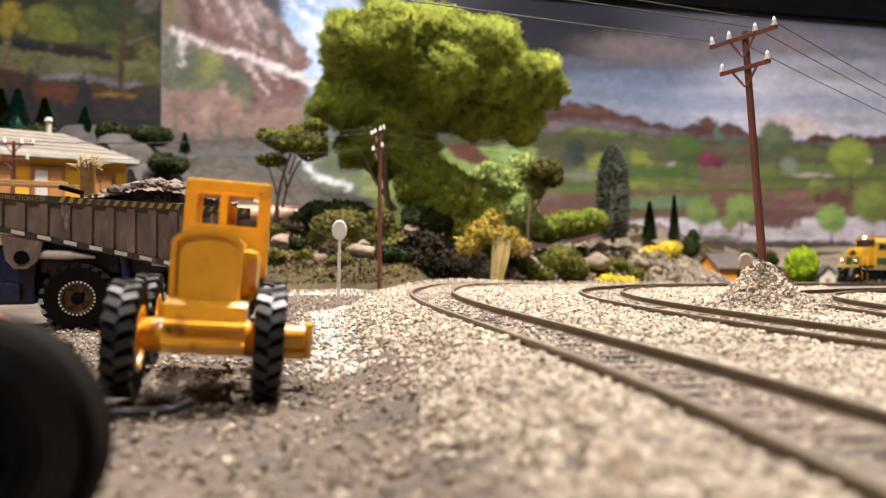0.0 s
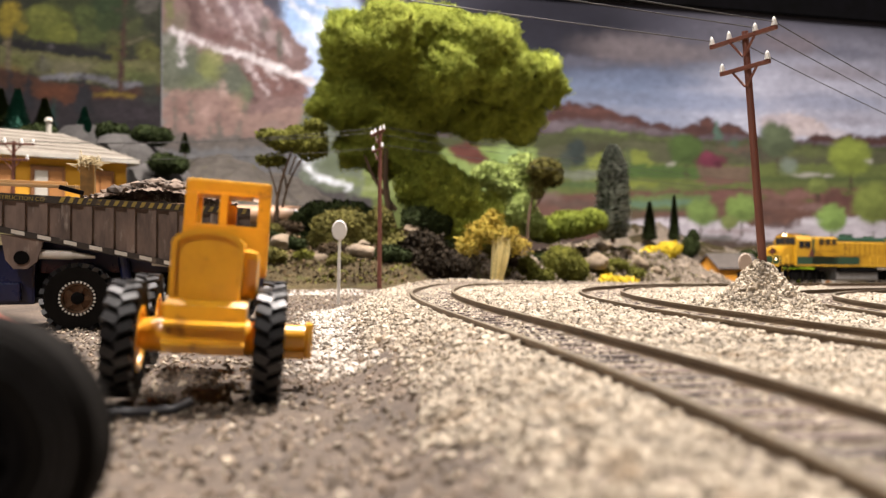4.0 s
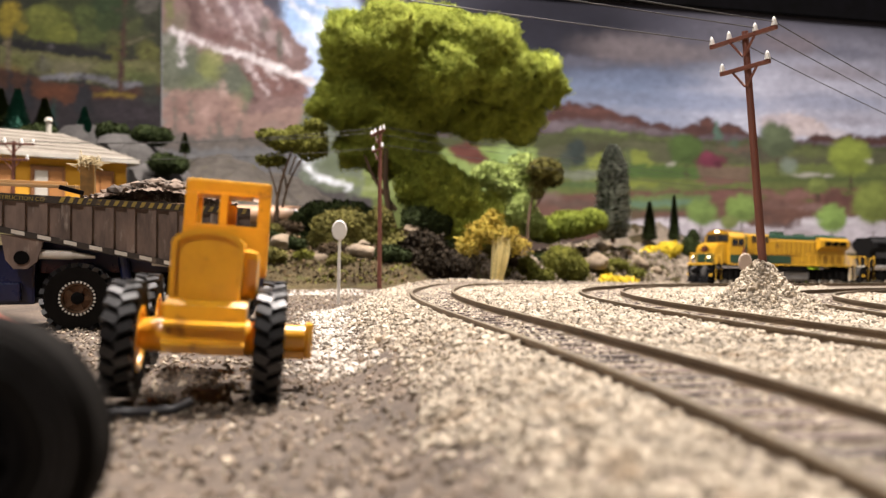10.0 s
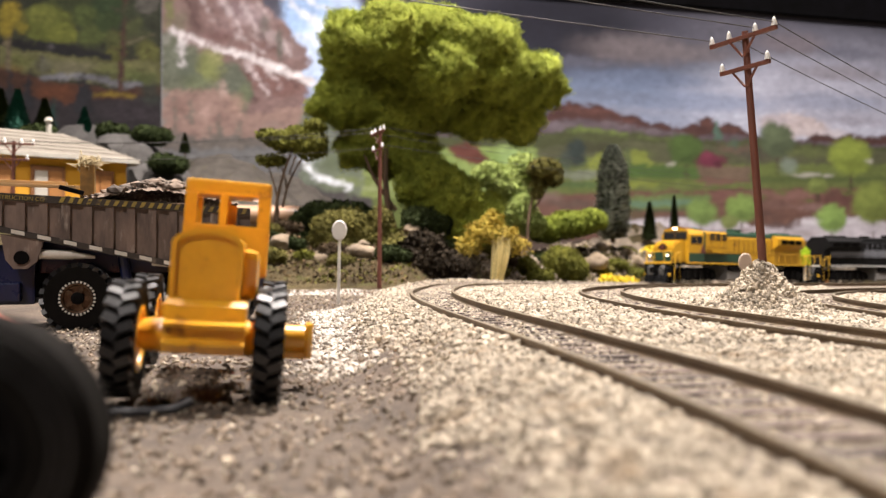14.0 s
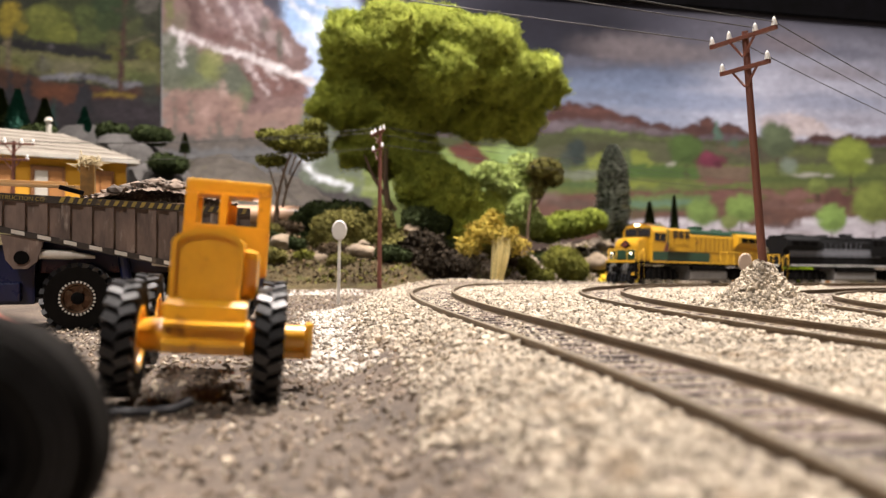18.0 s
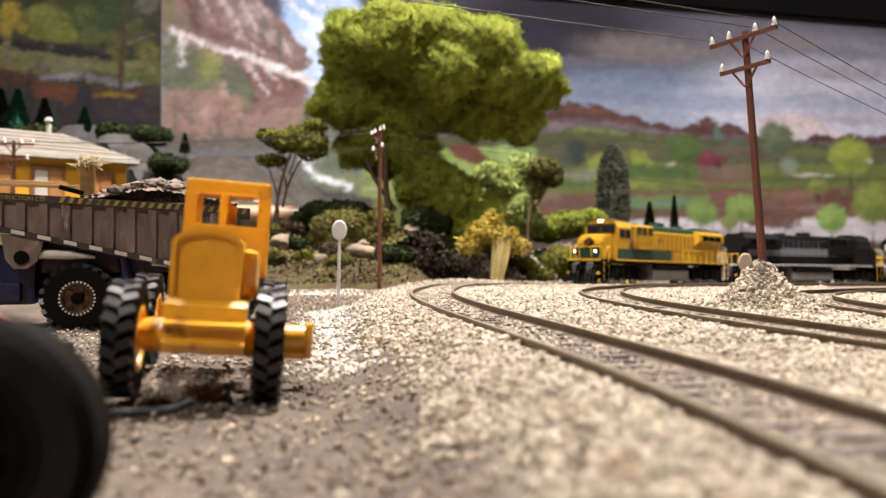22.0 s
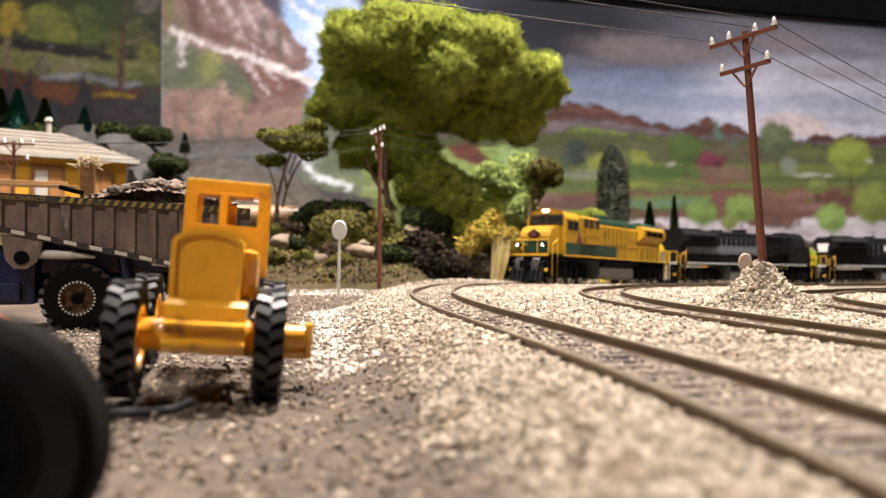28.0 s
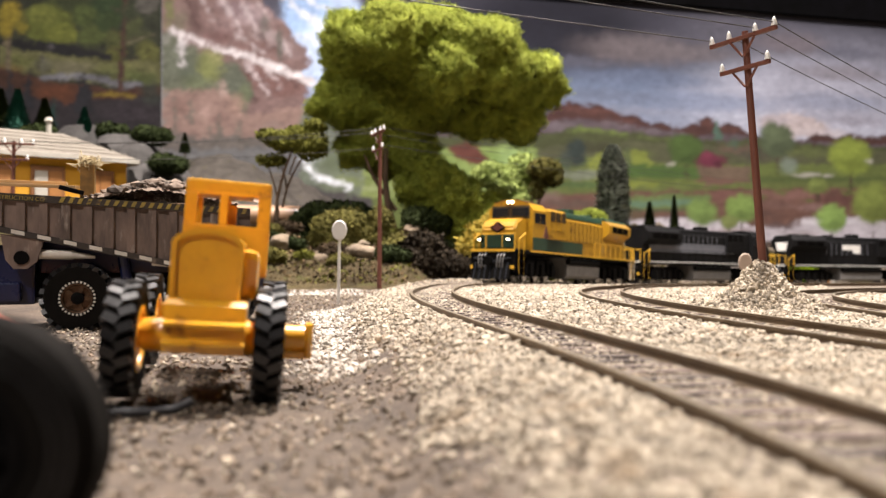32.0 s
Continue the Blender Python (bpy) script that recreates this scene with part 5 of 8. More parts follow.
    if logo == "diamond":
        for s, mm in ((0.0044, TRUCK_BLACK), (0.0034, DARK_RED)):
            bm = bmesh.new()
            prism(bm, [(-s * 1.25, 0.0322), (0, 0.0322 - s * 0.9), (s * 1.25, 0.0322), (0, 0.0322 + s * 0.9)], "x", 0.1168, 0.1187 - s * 0.1 + 0.0008)
            part("nose_emblem", bm, mm, nose, "small dark diamond emblem")
        for side in (-1, 1):
            bm = bmesh.new()
            prism(bm, [(0.0715, 0.0268), (0.0805, 0.0268), (0.0760, 0.0360)], "y", side * 0.0164, side * 0.0168)
            part("side_emblem", bm, DARK_RED, cab, "dark triangular side emblem")
            bm = bmesh.new()
            box(bm, 0.085, 0.0004, 0.0095, 0.0310, side * 0.0100, 0.0174)
            part("hood_stripe", bm, LOCO_GREEN, root, "dark green lower band")
            bm = bmesh.new()
            box(bm, 0.0240, 0.0004, 0.0092, 0.0862, side * 0.0165, 0.0172)
            part("cab_stripe", bm, LOCO_GREEN, cab, "dark green lower band")
    if logo in ("stripe", "horse"):
        for side in (-1, 1):
            bm = bmesh.new()
            if logo == "stripe":
                box(bm, 0.150, 0.0004, 0.0068, -0.028, side * 0.0104, 0.0265)
                box(bm, 0.080, 0.0004, 0.0018, -0.010, side * 0.0104, 0.0338)
                part("hood_stripe", bm, LOCO_GREY, root, "wide grey stripe on black hood")
            else:
                box(bm, 0.0120, 0.0004, 0.0100, -0.004, side * 0.0104, 0.0310)
                box(bm, 0.0180, 0.0004, 0.0062, -0.019, side * 0.0104, 0.0350)
                part("hood_emblem", bm, LOGO_WHITE, root, "plain white emblem patch")
                if side > 0:
                    bm = bmesh.new()
                    prism(bm, [(-0.0085, 0.0430), (0.0085, 0.0430), (0.0060, 0.0330), (-0.0060, 0.0330)], "x", -0.1136, -0.1130)
                    part("end_panel", bm, LOGO_WHITE, root, "plain white end panel")
    # head and ditch lamps
    bm = bmesh.new()
    box(bm, 0.0030, 0.0068, 0.0032, 0.0978, 0, 0.0500, 0.0005)
    house = part("headlight_housing", bm, upper, root)
    for y in (-0.0015, 0.0015):
        bm = bmesh.new()
        rod(bm, (0.0990, y, 0.0517), (0.0998, y, 0.0517), 0.0011, seg=12)
        part("headlight", bm, LAMP_ON if lit else LAMP_OFF, house, "glowing warm headlight" if lit else "unlit headlight")
    for y in (-0.0105, 0.0105):
        bm = bmesh.new()
        rod(bm, (0.1215, y, 0.0235), (0.1242, y, 0.0235), 0.0019, seg=12)
        can = part("ditch_light", bm, TRUCK_BLACK, root)
        bm = bmesh.new()
        rod(bm, (0.1240, y, 0.0235), (0.1246, y, 0.0235), 0.00085, seg=12)
        part("lens", bm, LAMP_ON if lit else LAMP_OFF, can, "glowing warm lens" if lit else "")
    # pilots, steps, plough, couplers
    for end in (-1, 1):
        bm = bmesh.new()
        box(bm, 0.0030, 0.0320, 0.0110, end * 0.1240, 0, 0.0058, 0.0004)
        part("pilot", bm, TRUCK_BLACK, root)
        bm = bmesh.new()
        box(bm, 0.0008, 0.0320, 0.0016, end * 0.1257, 0, 0.0152)
        part("pilot_stripe", bm, edge, root)
        bm = bmesh.new()
        prism(bm, [(end * 0.1250, 0.0030), (end * 0.1300, 0.0018), (end * 0.1265, 0.0095)], "y", -0.0135, 0.0135)
        plough = part("snow_plough", bm, TRUCK_BLACK, root)
        for k in range(7):
            y = -0.0117 + 0.0039 * k
            bm = bmesh.new()
            prism(bm, [(end * 0.1252, 0.0028), (end * 0.1306, 0.0016), (end * 0.1270, 0.0097), (end * 0.1262, 0.0097)], "y", y - 0.0003, y + 0.0003)
            part("plough_rib", bm, PILOT_STEEL, plough, "worn steel rib")
        bm = bmesh.new()
        tube(bm, [(end * 0.1262, -0.0135, 0.0118), (end * 0.1272, -0.0060, 0.0108), (end * 0.1276, 0.0, 0.0100), (end * 0.1272, 0.0060, 0.0108), (end * 0.1262, 0.0135, 0.0118)], 0.00040, 6)
        part("uncoupling_lever", bm, PILOT_STEEL, root, "thin bright uncoupling bar")
        for y in (-0.0092, -0.0070, -0.0048, 0.0048, 0.0070, 0.0092):
            bm = bmesh.new()
            tube(bm, [(end * 0.1258, y, 0.0138), (end * 0.1278, y, 0.0122), (end * 0.1284, y * 0.96, 0.0095), (end * 0.1278, y * 0.92, 0.0072)], 0.00045, 6)
            part("air_hose", bm, TANK_GREY, root, "grey rubber hose")
        for side in (-1, 1):
            bm = bmesh.new()
            box(bm, 0.0010, 0.0052, 0.0016, end * 0.1262, side * 0.0132, 0.0066, 0.0002)
            part("footboard_edge", bm, rails, root, "yellow step edge")
        bm = bmesh.new()
        box(bm, 0.0100, 0.0026, 0.0026, end * 0.1300, 0, 0.0090, 0.0004)
        box(bm, 0.0036, 0.0046, 0.0040, end * 0.1340, 0.0006, 0.0083, 0.0006)
        part("coupler", bm, TRUCK_BLACK, root, "knuckle coupler")
        for side in (-1, 1):
            for k in range(4):
                bm = bmesh.new()
                box(bm, 0.0074, 0.0030, 0.0005, end * 0.1165, side * 0.0158, 0.0035 + 0.0034 * k)
                part("step", bm, TRUCK_BLACK, root)
            for x in (0.1205, 0.1125):
                bm = bmesh.new()
                box(bm, 0.0006, 0.0032, 0.0125, end * x, side * 0.0158, 0.0035)
                part("step_side", bm, CREAM if logo == "diamond" and end < 0 else TRUCK_BLACK, root)
            bm = bmesh.new()
            rod(bm, (end * 0.1205, side * 0.0168, 0.0040), (end * 0.1205, side * 0.0168, 0.0240), 0.00035, seg=6)
            rod(bm, (end * 0.1125, side * 0.0168, 0.0040), (end * 0.1125, side * 0.0168, 0.0270), 0.00035, seg=6)
            rod(bm, (end * 0.1205, side * 0.0168, 0.0240), (end * 0.1110, side * 0.0168, 0.0285), 0.00035, seg=6)
            part("grab_rail", bm, rails, root)
        bm = bmesh.new()
        for y in (-0.0150, -0.0060, 0.0060, 0.0150):
            rod(bm, (end * 0.1235, y, 0.0165), (end * 0.1235, y, 0.0275), 0.00035, seg=6)
        rod(bm, (end * 0.1235, -0.0150, 0.0275), (end * 0.1235, 0.0150, 0.0275), 0.00035, seg=6)
        part("end_railing", bm, rails, root)
    # side railings
    for side in (-1, 1):
        bm = bmesh.new()
        xs = [-0.110 + 0.0126 * k for k in range(15)]
        if logo == "diamond":
            xs = xs[:8]
        for x in xs:
            rod(bm, (x, side * 0.0163, 0.0165), (x, side * 0.0163, 0.0283), 0.00024, seg=6)
        rod(bm, (xs[0], side * 0.0163, 0.0283), (xs[-1], side * 0.0163, 0.0283), 0.00026, seg=6)
        part("side_railing", bm, rails if lit else TRUCK_BLACK, root, "thin handrail on stanchions")
    # tank
    bm = bmesh.new()
    prism(bm, [(-0.0125, 0.0030), (0.0125, 0.0030), (0.0150, 0.0046), (0.0150, 0.0098), (0.0130, 0.0102), (0.0130, 0.0138), (-0.0130, 0.0138), (-0.0130, 0.0102), (-0.0150, 0.0098), (-0.0150, 0.0046)], "x", -0.036, 0.033)
    part("fuel_tank", bm, TANK_GREY, root)
    for side in (-1, 1):
        bm = bmesh.new()
        rod(bm, (-0.034, side * 0.0150, 0.0119), (0.031, side * 0.0150, 0.0119), 0.0017, seg=10)
        part("air_reservoir", bm, TRUCK_BLACK, root)
    # trucks with three wheelsets each
    trucks = []
    for end in (1, -1):
        bm = bmesh.new()
        for side in (-1, 1):
            prism(bm, [(-0.0290, 0.0046), (0.0290, 0.0046), (0.0290, 0.0082), (0.0240, 0.0112), (-0.0240, 0.0112), (-0.0290, 0.0082)], "y", side * 0.0114, side * 0.0132)
            for x in (-0.0205, 0, 0.0205):
                box(bm, 0.0055, 0.0030, 0.0062, x, side * 0.0134, 0.0034, 0.0004)
            for x in (-0.0100, 0.0105):
                rod(bm, (x, side * 0.0138, 0.0050), (x, side * 0.0138, 0.0110), 0.0017, seg=8)
        box(bm, 0.040, 0.0226, 0.0030, 0, 0, 0.0095)
        bogie = part("truck", bm, TRUCK_BLACK, root, "black three-axle truck")
        bogie.matrix_basis = pose(end * HALF, 0, 0)
        sets = []
        for x in (-0.0205, 0, 0.0205):
            bm = bmesh.new()
            for side in (-1, 1):
                turn = Matrix.Rotation(radians(-90 * side), 4, "X")
                lathe(bm, [(0, -0.0103), (0.0013, -0.0105), (0.0014, -0.0098), (0.0046, -0.0094), (0.0052, -0.0098), (WHEEL_R, -0.0097), (WHEEL_R, -0.0079), (WHEEL_R + 0.0006, -0.0076), (WHEEL_R + 0.0006, -0.0070), (0, -0.0070)],
                      turn, 20)
            rod(bm, (0, -0.0118, 0), (0, 0.0118, 0), 0.0011, seg=8)
            box(bm, 0.0010, 0.0002, 0.0050, 0, 0.01045, 0.0015)
            ws = part("wheelset", bm, WHEEL_STEEL, bogie, "bright steel wheels on an axle", smooth=True)
            ws.matrix_basis = pose(x, 0, WHEEL_R)
            sets.append((ws, x))
        trucks.append((bogie, end, sets))
    # the body stands high on its running gear
    for ob in root.children_recursive:
        if ob.type == "MESH" and not ob.name.startswith("wheelset"):
            for v in ob.data.vertices:
                v.co.z = v.co.z * 1.38 if v.co.z < 0.0138 else 0.01904 + (v.co.z - 0.0138) * 0.935
                if not ob.name.startswith("truck"):
                    v.co.x *= 0.925
    return root, trucks


ENGINES = [
    (*engine("yellow and green six-axle diesel engine with lit headlights", LOCO_YELLOW, LOCO_YELLOW, LOCO_GREEN, RAIL_YELLOW, RAIL_YELLOW, True, "diamond"), 0),
    (*engine("black six-axle diesel engine with wide grey stripe", LOCO_BLACK, LOCO_BLACK, LOCO_BLACK, RAIL_WHITE, RAIL_YELLOW, False, "stripe"), 180),
    (*engine("black six-axle diesel engine with white emblem patch", LOCO_BLACK, LOCO_BLACK, LOCO_BLACK, RAIL_WHITE, RAIL_YELLOW, False, "horse"), 180),
]
# ---- vehicles beside the track ----
TOY_YELLOW = material("toy_yellow_plastic", (0.95, 0.51, 0.024), (0.66, 0.29, 0.013), 0.34, spec=0.8, scale=210, spread=0.7, coat=0.6, spot=(0.26, 0.095, 0.012), spot_scale=150, spot_at=0.58, bump=0.00008)
TYRE = material("tyre_rubber", (0.005, 0.0045, 0.004), (0.010, 0.009, 0.008), 0.75, scale=300, spread=0.7, bump=0.00008, spec=0.05)
# tread blocks: slightly paler and glossier than the tyre
TREAD_RUBBER = material("tyre_tread", (0.008, 0.008, 0.009), (0.020, 0.020, 0.021), 0.36, scale=260, spread=0.6, bump=0.00008, spec=0.5)
BED_BROWN = material("weathered_bed_paint", (0.21, 0.150, 0.122), (0.085, 0.062, 0.052), 0.55, scale=300, spread=0.45, stretch=(1, 1, 0.30), spot=(0.32, 0.27, 0.23), spot_scale=260, spot_at=0.60, bump=0.00012)
RAIL_BROWN = material("grimy_rail_brown", (0.055, 0.042, 0.034), (0.022, 0.017, 0.014), 0.6, scale=260, spread=0.6, spot=(0.15, 0.12, 0.095), spot_scale=240, spot_at=0.60)
CAB_BLUE = material("dark_blue_enamel", (0.009, 0.014, 0.060), (0.005, 0.008, 0.030), 0.3, scale=120, coat=0.3)
CHASSIS = material("chassis_black", (0.003, 0.003, 0.003), (0.006, 0.0055, 0.0055), 0.7, scale=300, spec=0.05)
RIM_BRONZE = material("bronze_rim", (0.16, 0.092, 0.052), (0.07, 0.042, 0.025), 0.4, metal=0.6, scale=300)
DECAL_WHITE = material("decal_white", (0.70, 0.67, 0.60), (0.55, 0.52, 0.46), 0.5, scale=300)
DECAL_YELLOW = material("decal_yellow", (0.42, 0.32, 0.06), (0.22, 0.16, 0.04), 0.6, scale=500, spread=0.6, spot=(0.07, 0.05, 0.035), spot_scale=420, spot_at=0.55)
RED_PAINT = material("red_paint", (0.50, 0.19, 0.14), (0.40, 0.14, 0.10), 0.3, scale=120, coat=0.3)
LOAD_ROCK = material("load_rock", (0.175, 0.130, 0.098), (0.060, 0.044, 0.033), 0.9, scale=300, spread=0.6, bump=0.0005, each=0.65)
PLANK = material("plank_wood", (0.55, 0.36, 0.17), (0.40, 0.25, 0.11), 0.7, scale=300, stretch=(0.2, 1, 1), each=0.2)
CABLE = material("grey_cable", (0.05, 0.052, 0.06), (0.03, 0.03, 0.035), 0.5, scale=300)
CRATE_OCHRE = material("ochre_block", (0.30, 0.16, 0.035), (0.10, 0.06, 0.02), 0.6, scale=300, spread=0.5)
MOSS = material("dry_moss", (0.52, 0.44, 0.27), (0.26, 0.20, 0.10), 0.95, scale=400)


def ring_wheel(name, parent, m, r, width, rim_r, rim_mat, lugs, lug_depth, dots=False, spokes=5):
    """A chunky wheel turned about its local z: tyre with tread blocks, rim with spokes and hub."""
    bm = bmesh.new()
    w = width / 2
    lathe(bm, [(rim_r, -w * 0.8), (rim_r * 1.15, -w), (r * 0.88, -w), (r - lug_depth, -w * 0.72), (r - lug_depth, w * 0.72), (r * 0.88, w), (rim_r * 1.15, w), (rim_r, w * 0.8), (rim_r, -w * 0.8)], m, 36)
    tyre = part("tyre", bm, TYRE, parent, smooth=True)
    bm = bmesh.new()
    if not lugs:
        for k in range(3):
            lathe(bm, [(r * (0.66 + 0.08 * k), w), (r * (0.67 + 0.08 * k), w * 1.03), (r * (0.69 + 0.08 * k), w)], m, 40)
    for k in range(lugs):
        for side in (-1, 1):
            a = 2 * math.pi * (k + (0.5 if side > 0 else 0)) / lugs
            turn = m @ Matrix.Rotation(a, 4, "Z") @ Matrix.Translation((r - lug_depth * 0.75, 0, side * w * 0.47)) @ Matrix.Rotation(radians(24 * side), 4, "X")
            vs = box(bm, lug_depth * 1.5, 2 * math.pi * r / lugs * 0.52, w * 1.02, 0, 0, -w * 0.51)
            for v in vs:
                v.co = turn @ v.co
    part("tread", bm, TREAD_RUBBER, tyre, "rubber tread blocks, slightly paler than the tyre")
    for side in (-1, 1):
        bm = bmesh.new()
        f = m @ Matrix.Translation((0, 0, side * w * 0.55))
        flip = f if side > 0 else f @ Matrix.Rotation(math.pi, 4, "X")
        lathe(bm, [(rim_r * 1.12, w * 0.42), (rim_r * 1.02, w * 0.48), (rim_r * 0.86, w * 0.40), (rim_r * 0.80, 0.0), (rim_r * 0.42, 0.0), (rim_r * 0.36, w * 0.30), (rim_r * 0.26, w * 0.36), (0, w * 0.36)], flip, 30)
        for k in range(spokes):
            vs = box(bm, rim_r * 0.62, rim_r * 0.26, w * 0.28, rim_r * 0.55, 0, 0)
            t = flip @ Matrix.Rotation(2 * math.pi * k / spokes, 4, "Z")
            for v in vs:
                v.co = t @ v.co
        rim = part("rim", bm, rim_mat, parent)
        if dots:
            bm = bmesh.new()
            lathe(bm, [(rim_r * 1.13, w * 0.44), (rim_r * 1.05, w * 0.50), (rim_r * 0.93, w * 0.47)], flip, 36)
            part("bead_ring", bm, CHASSIS, rim)
            bm = bmesh.new()
            lathe(bm, [(rim_r * 0.40, w * 0.20), (rim_r * 0.38, w * 0.42), (rim_r * 0.20, w * 0.50), (0, w * 0.50)], flip, 20)
            part("hub", bm, CHASSIS, rim, "dark wheel hub")
            for k in range(28):
                bm = bmesh.new()
                vs = box(bm, rim_r * 0.14, rim_r * 0.13, w * 0.10, rim_r * 1.03, 0, w * 0.46, rim_r * 0.03)
                t = flip @ Matrix.Rotation(2 * math.pi * k / 28, 4, "Z")
                for v in vs:
                    v.co = t @ v.co
                part("bolt", bm, DECAL_WHITE, rim, "white-tipped rim bolt")
    return tyre


def wheel_group(name, parent, x, y, z, r, width, rim_r, rim_mat, lugs, depth, dots=False, axis="X"):
    hub = new(name)
    hub.empty_display_size = 0.005
    hub.parent = parent
    hub.matrix_basis = pose(x, y, z)
    ring_wheel(name, hub, Matrix.Rotation(radians(90), 4, "Y" if axis == "X" else "X"), r, width, rim_r, rim_mat, lugs, depth, dots)
    return hub


# yellow toy tractor; local x to its left-hand side as seen from its nose, nose towards -y
def tractor():
    root = thing("toy_tractor", pose(-0.0440, 0.1407, 0.0010, 0, 4.0, 11.8), "yellow plastic toy tractor with an open cab", "tractor")
    for side in (-1, 1):
        wheel_group("front_wheel", root, 0.0130 if side > 0 else -0.0108, 0, 0.0100, 0.0100, 0.0050, 0.0052, TOY_YELLOW, 22, 0.0010)
        wheel_group("rear_wheel", root, side * 0.0135, 0.042, 0.0100, 0.0100, 0.0050, 0.0052, TOY_YELLOW, 22, 0.0010)
    # axle housing: a stepped box with ribs
    bm = bmesh.new()
    prism(bm, [(0.0075, 0.0088), (-0.0080, 0.0088), (-0.0082, 0.0100), (-0.0096, 0.0102), (-0.0096, 0.0107), (-0.0084, 0.0110), (-0.0083, 0.0130), (-0.0095, 0.0132), (-0.0095, 0.0138), (-0.0074, 0.0142), (-0.0070, 0.0166), (-0.0060, 0.0174), (0.0075, 0.0174)], "x", -0.0040, 0.0090)
    part("axle_housing", bm, TOY_YELLOW, root)
    for side in (-1, 1):
        bm = bmesh.new()
        rod(bm, (0.0025 + side * 0.0055, -0.0010, 0.0112), (0.0018 + side * 0.0096, -0.0005, 0.0108), 0.0032, 0.0028, 20)
        rod(bm, (0.0015 + side * 0.0090, -0.0003, 0.0108), (0.0010 + side * 0.0115, 0, 0.0104), 0.0021, seg=16)
        part("axle_tube", bm, TOY_YELLOW, root, "round axle tube", smooth=True)
    # engine hood with an arched top
    bm = bmesh.new()
    arch = [(-0.0040, 0.0170), (0.0076, 0.0170), (0.0077, 0.0268)] + [(0.0018 + 0.0059 * math.cos(a), 0.0268 + 0.0026 * math.sin(a)) for a in np.linspace(0.25, math.pi - 0.25, 9)] + [(-0.0041, 0.0268)]
    prism(bm, arch, "y", -0.0035, 0.0190)
    bmesh.ops.bevel(bm, geom=[e for e in bm.edges if e.calc_length() < 0.014], offset=0.0003, segments=1, affect="EDGES")
    hood = part("hood", bm, TOY_YELLOW, root)
    bm = bmesh.new()
    outer = arch
    inner = [(0.0018 + (x - 0.0018) * 0.86, 0.0230 + (z - 0.0230) * 0.86) for x, z in arch]
    vo = [bm.verts.new((x, -0.0041, z)) for x, z in outer]
    vi = [bm.verts.new((x, -0.0041, z)) for x, z in inner]
    vb = [bm.verts.new((x, -0.0034, z)) for x, z in outer]
    vd = [bm.verts.new((x, -0.0036, z)) for x, z in inner]
    n = len(outer)
    for i in range(n):
        j = (i + 1) % n
        bm.faces.new((vo[i], vo[j], vi[j], vi[i]))
        bm.faces.new((vb[i], vb[j], vo[j], vo[i]))
        bm.faces.new((vi[i], vi[j], vd[j], vd[i]))
    part("grille_surround", bm, TOY_YELLOW, hood, "raised rim round the radiator")
    bm = bmesh.new()
    box(bm, 0.0040, 0.0120, 0.0092, 0.0084, 0.0070, 0.0172, 0.0017)
    part("side_tank", bm, TOY_YELLOW, root)
    # cab: posts, roof slab, lower panels, open windows
    cab = new("cab")
    cab.parent = root
    cab.matrix_basis = pose(0.0034, 0.0235, 0.0)
    bm = bmesh.new()
    box(bm, 0.0164, 0.0012, 0.0098, 0, -0.0055, 0.0212, 0.0003)
    box(bm, 0.0164, 0.0012, 0.0098, 0, 0.0055, 0.0212, 0.0003)
    for side in (-1, 1):
        box(bm, 0.0012, 0.0110, 0.0098, side * 0.0076, 0, 0.0212, 0.0003)
    part("cab_panel", bm, TOY_YELLOW, cab)
    bm = bmesh.new()
    box(bm, 0.0164, 0.0122, 0.0030, 0, 0, 0.0367, 0.0007)
    part("cab_roof", bm, TOY_YELLOW, cab)
    for x in (-0.0072, 0.0072):
        for y in (-0.0054, 0.0054):
            bm = bmesh.new()
            box(bm, 0.0024, 0.0014, 0.0064, x * 0.96, y, 0.0307, 0.0003)
            part("cab_post", bm, TOY_YELLOW, cab)
    for y in (-0.0054, 0.0054):
        bm = bmesh.new()
        box(bm, 0.0016, 0.0013, 0.0064, -0.0008, y, 0.0307, 0.0003)
        part("window_post", bm, TOY_YELLOW, cab)
    bm = bmesh.new()
    box(bm, 0.0034, 0.0010, 0.0046, -0.0002, 0.0010, 0.0308, 0.0008)
    box(bm, 0.0036, 0.0040, 0.0012, -0.0002, -0.0010, 0.0300, 0.0003)
    part("seat", bm, TOY_YELLOW, cab)
    # frame to the rear axle, drawbar cylinder at the side
    bm = bmesh.new()
    box(bm, 0.0110, 0.0480, 0.0060, 0, 0.0230, 0.0105, 0.0006)
    box(bm, 0.0150, 0.0080, 0.0045, 0, 0.0420, 0.0078, 0.0006)
    part("frame", bm, TOY_YELLOW, root)
    bm = bmesh.new()
    rod(bm, (0.0020, 0.0148, 0.0098), (0.0200, 0.0148, 0.0098), 0.0027, seg=20)
    box(bm, 0.0190, 0.0044, 0.0016, 0.0104, 0.0148, 0.0062, 0.0003)
    part("side_arm", bm, TOY_YELLOW, root, "round arm reaching out sideways", smooth=True)
    bm = bmesh.new()
    box(bm, 0.0014, 0.0062, 0.0066, 0.0205, 0.0148, 0.0064, 0.0004)
    part("arm_end_plate", bm, TOY_YELLOW, root)
    return root


tractor()


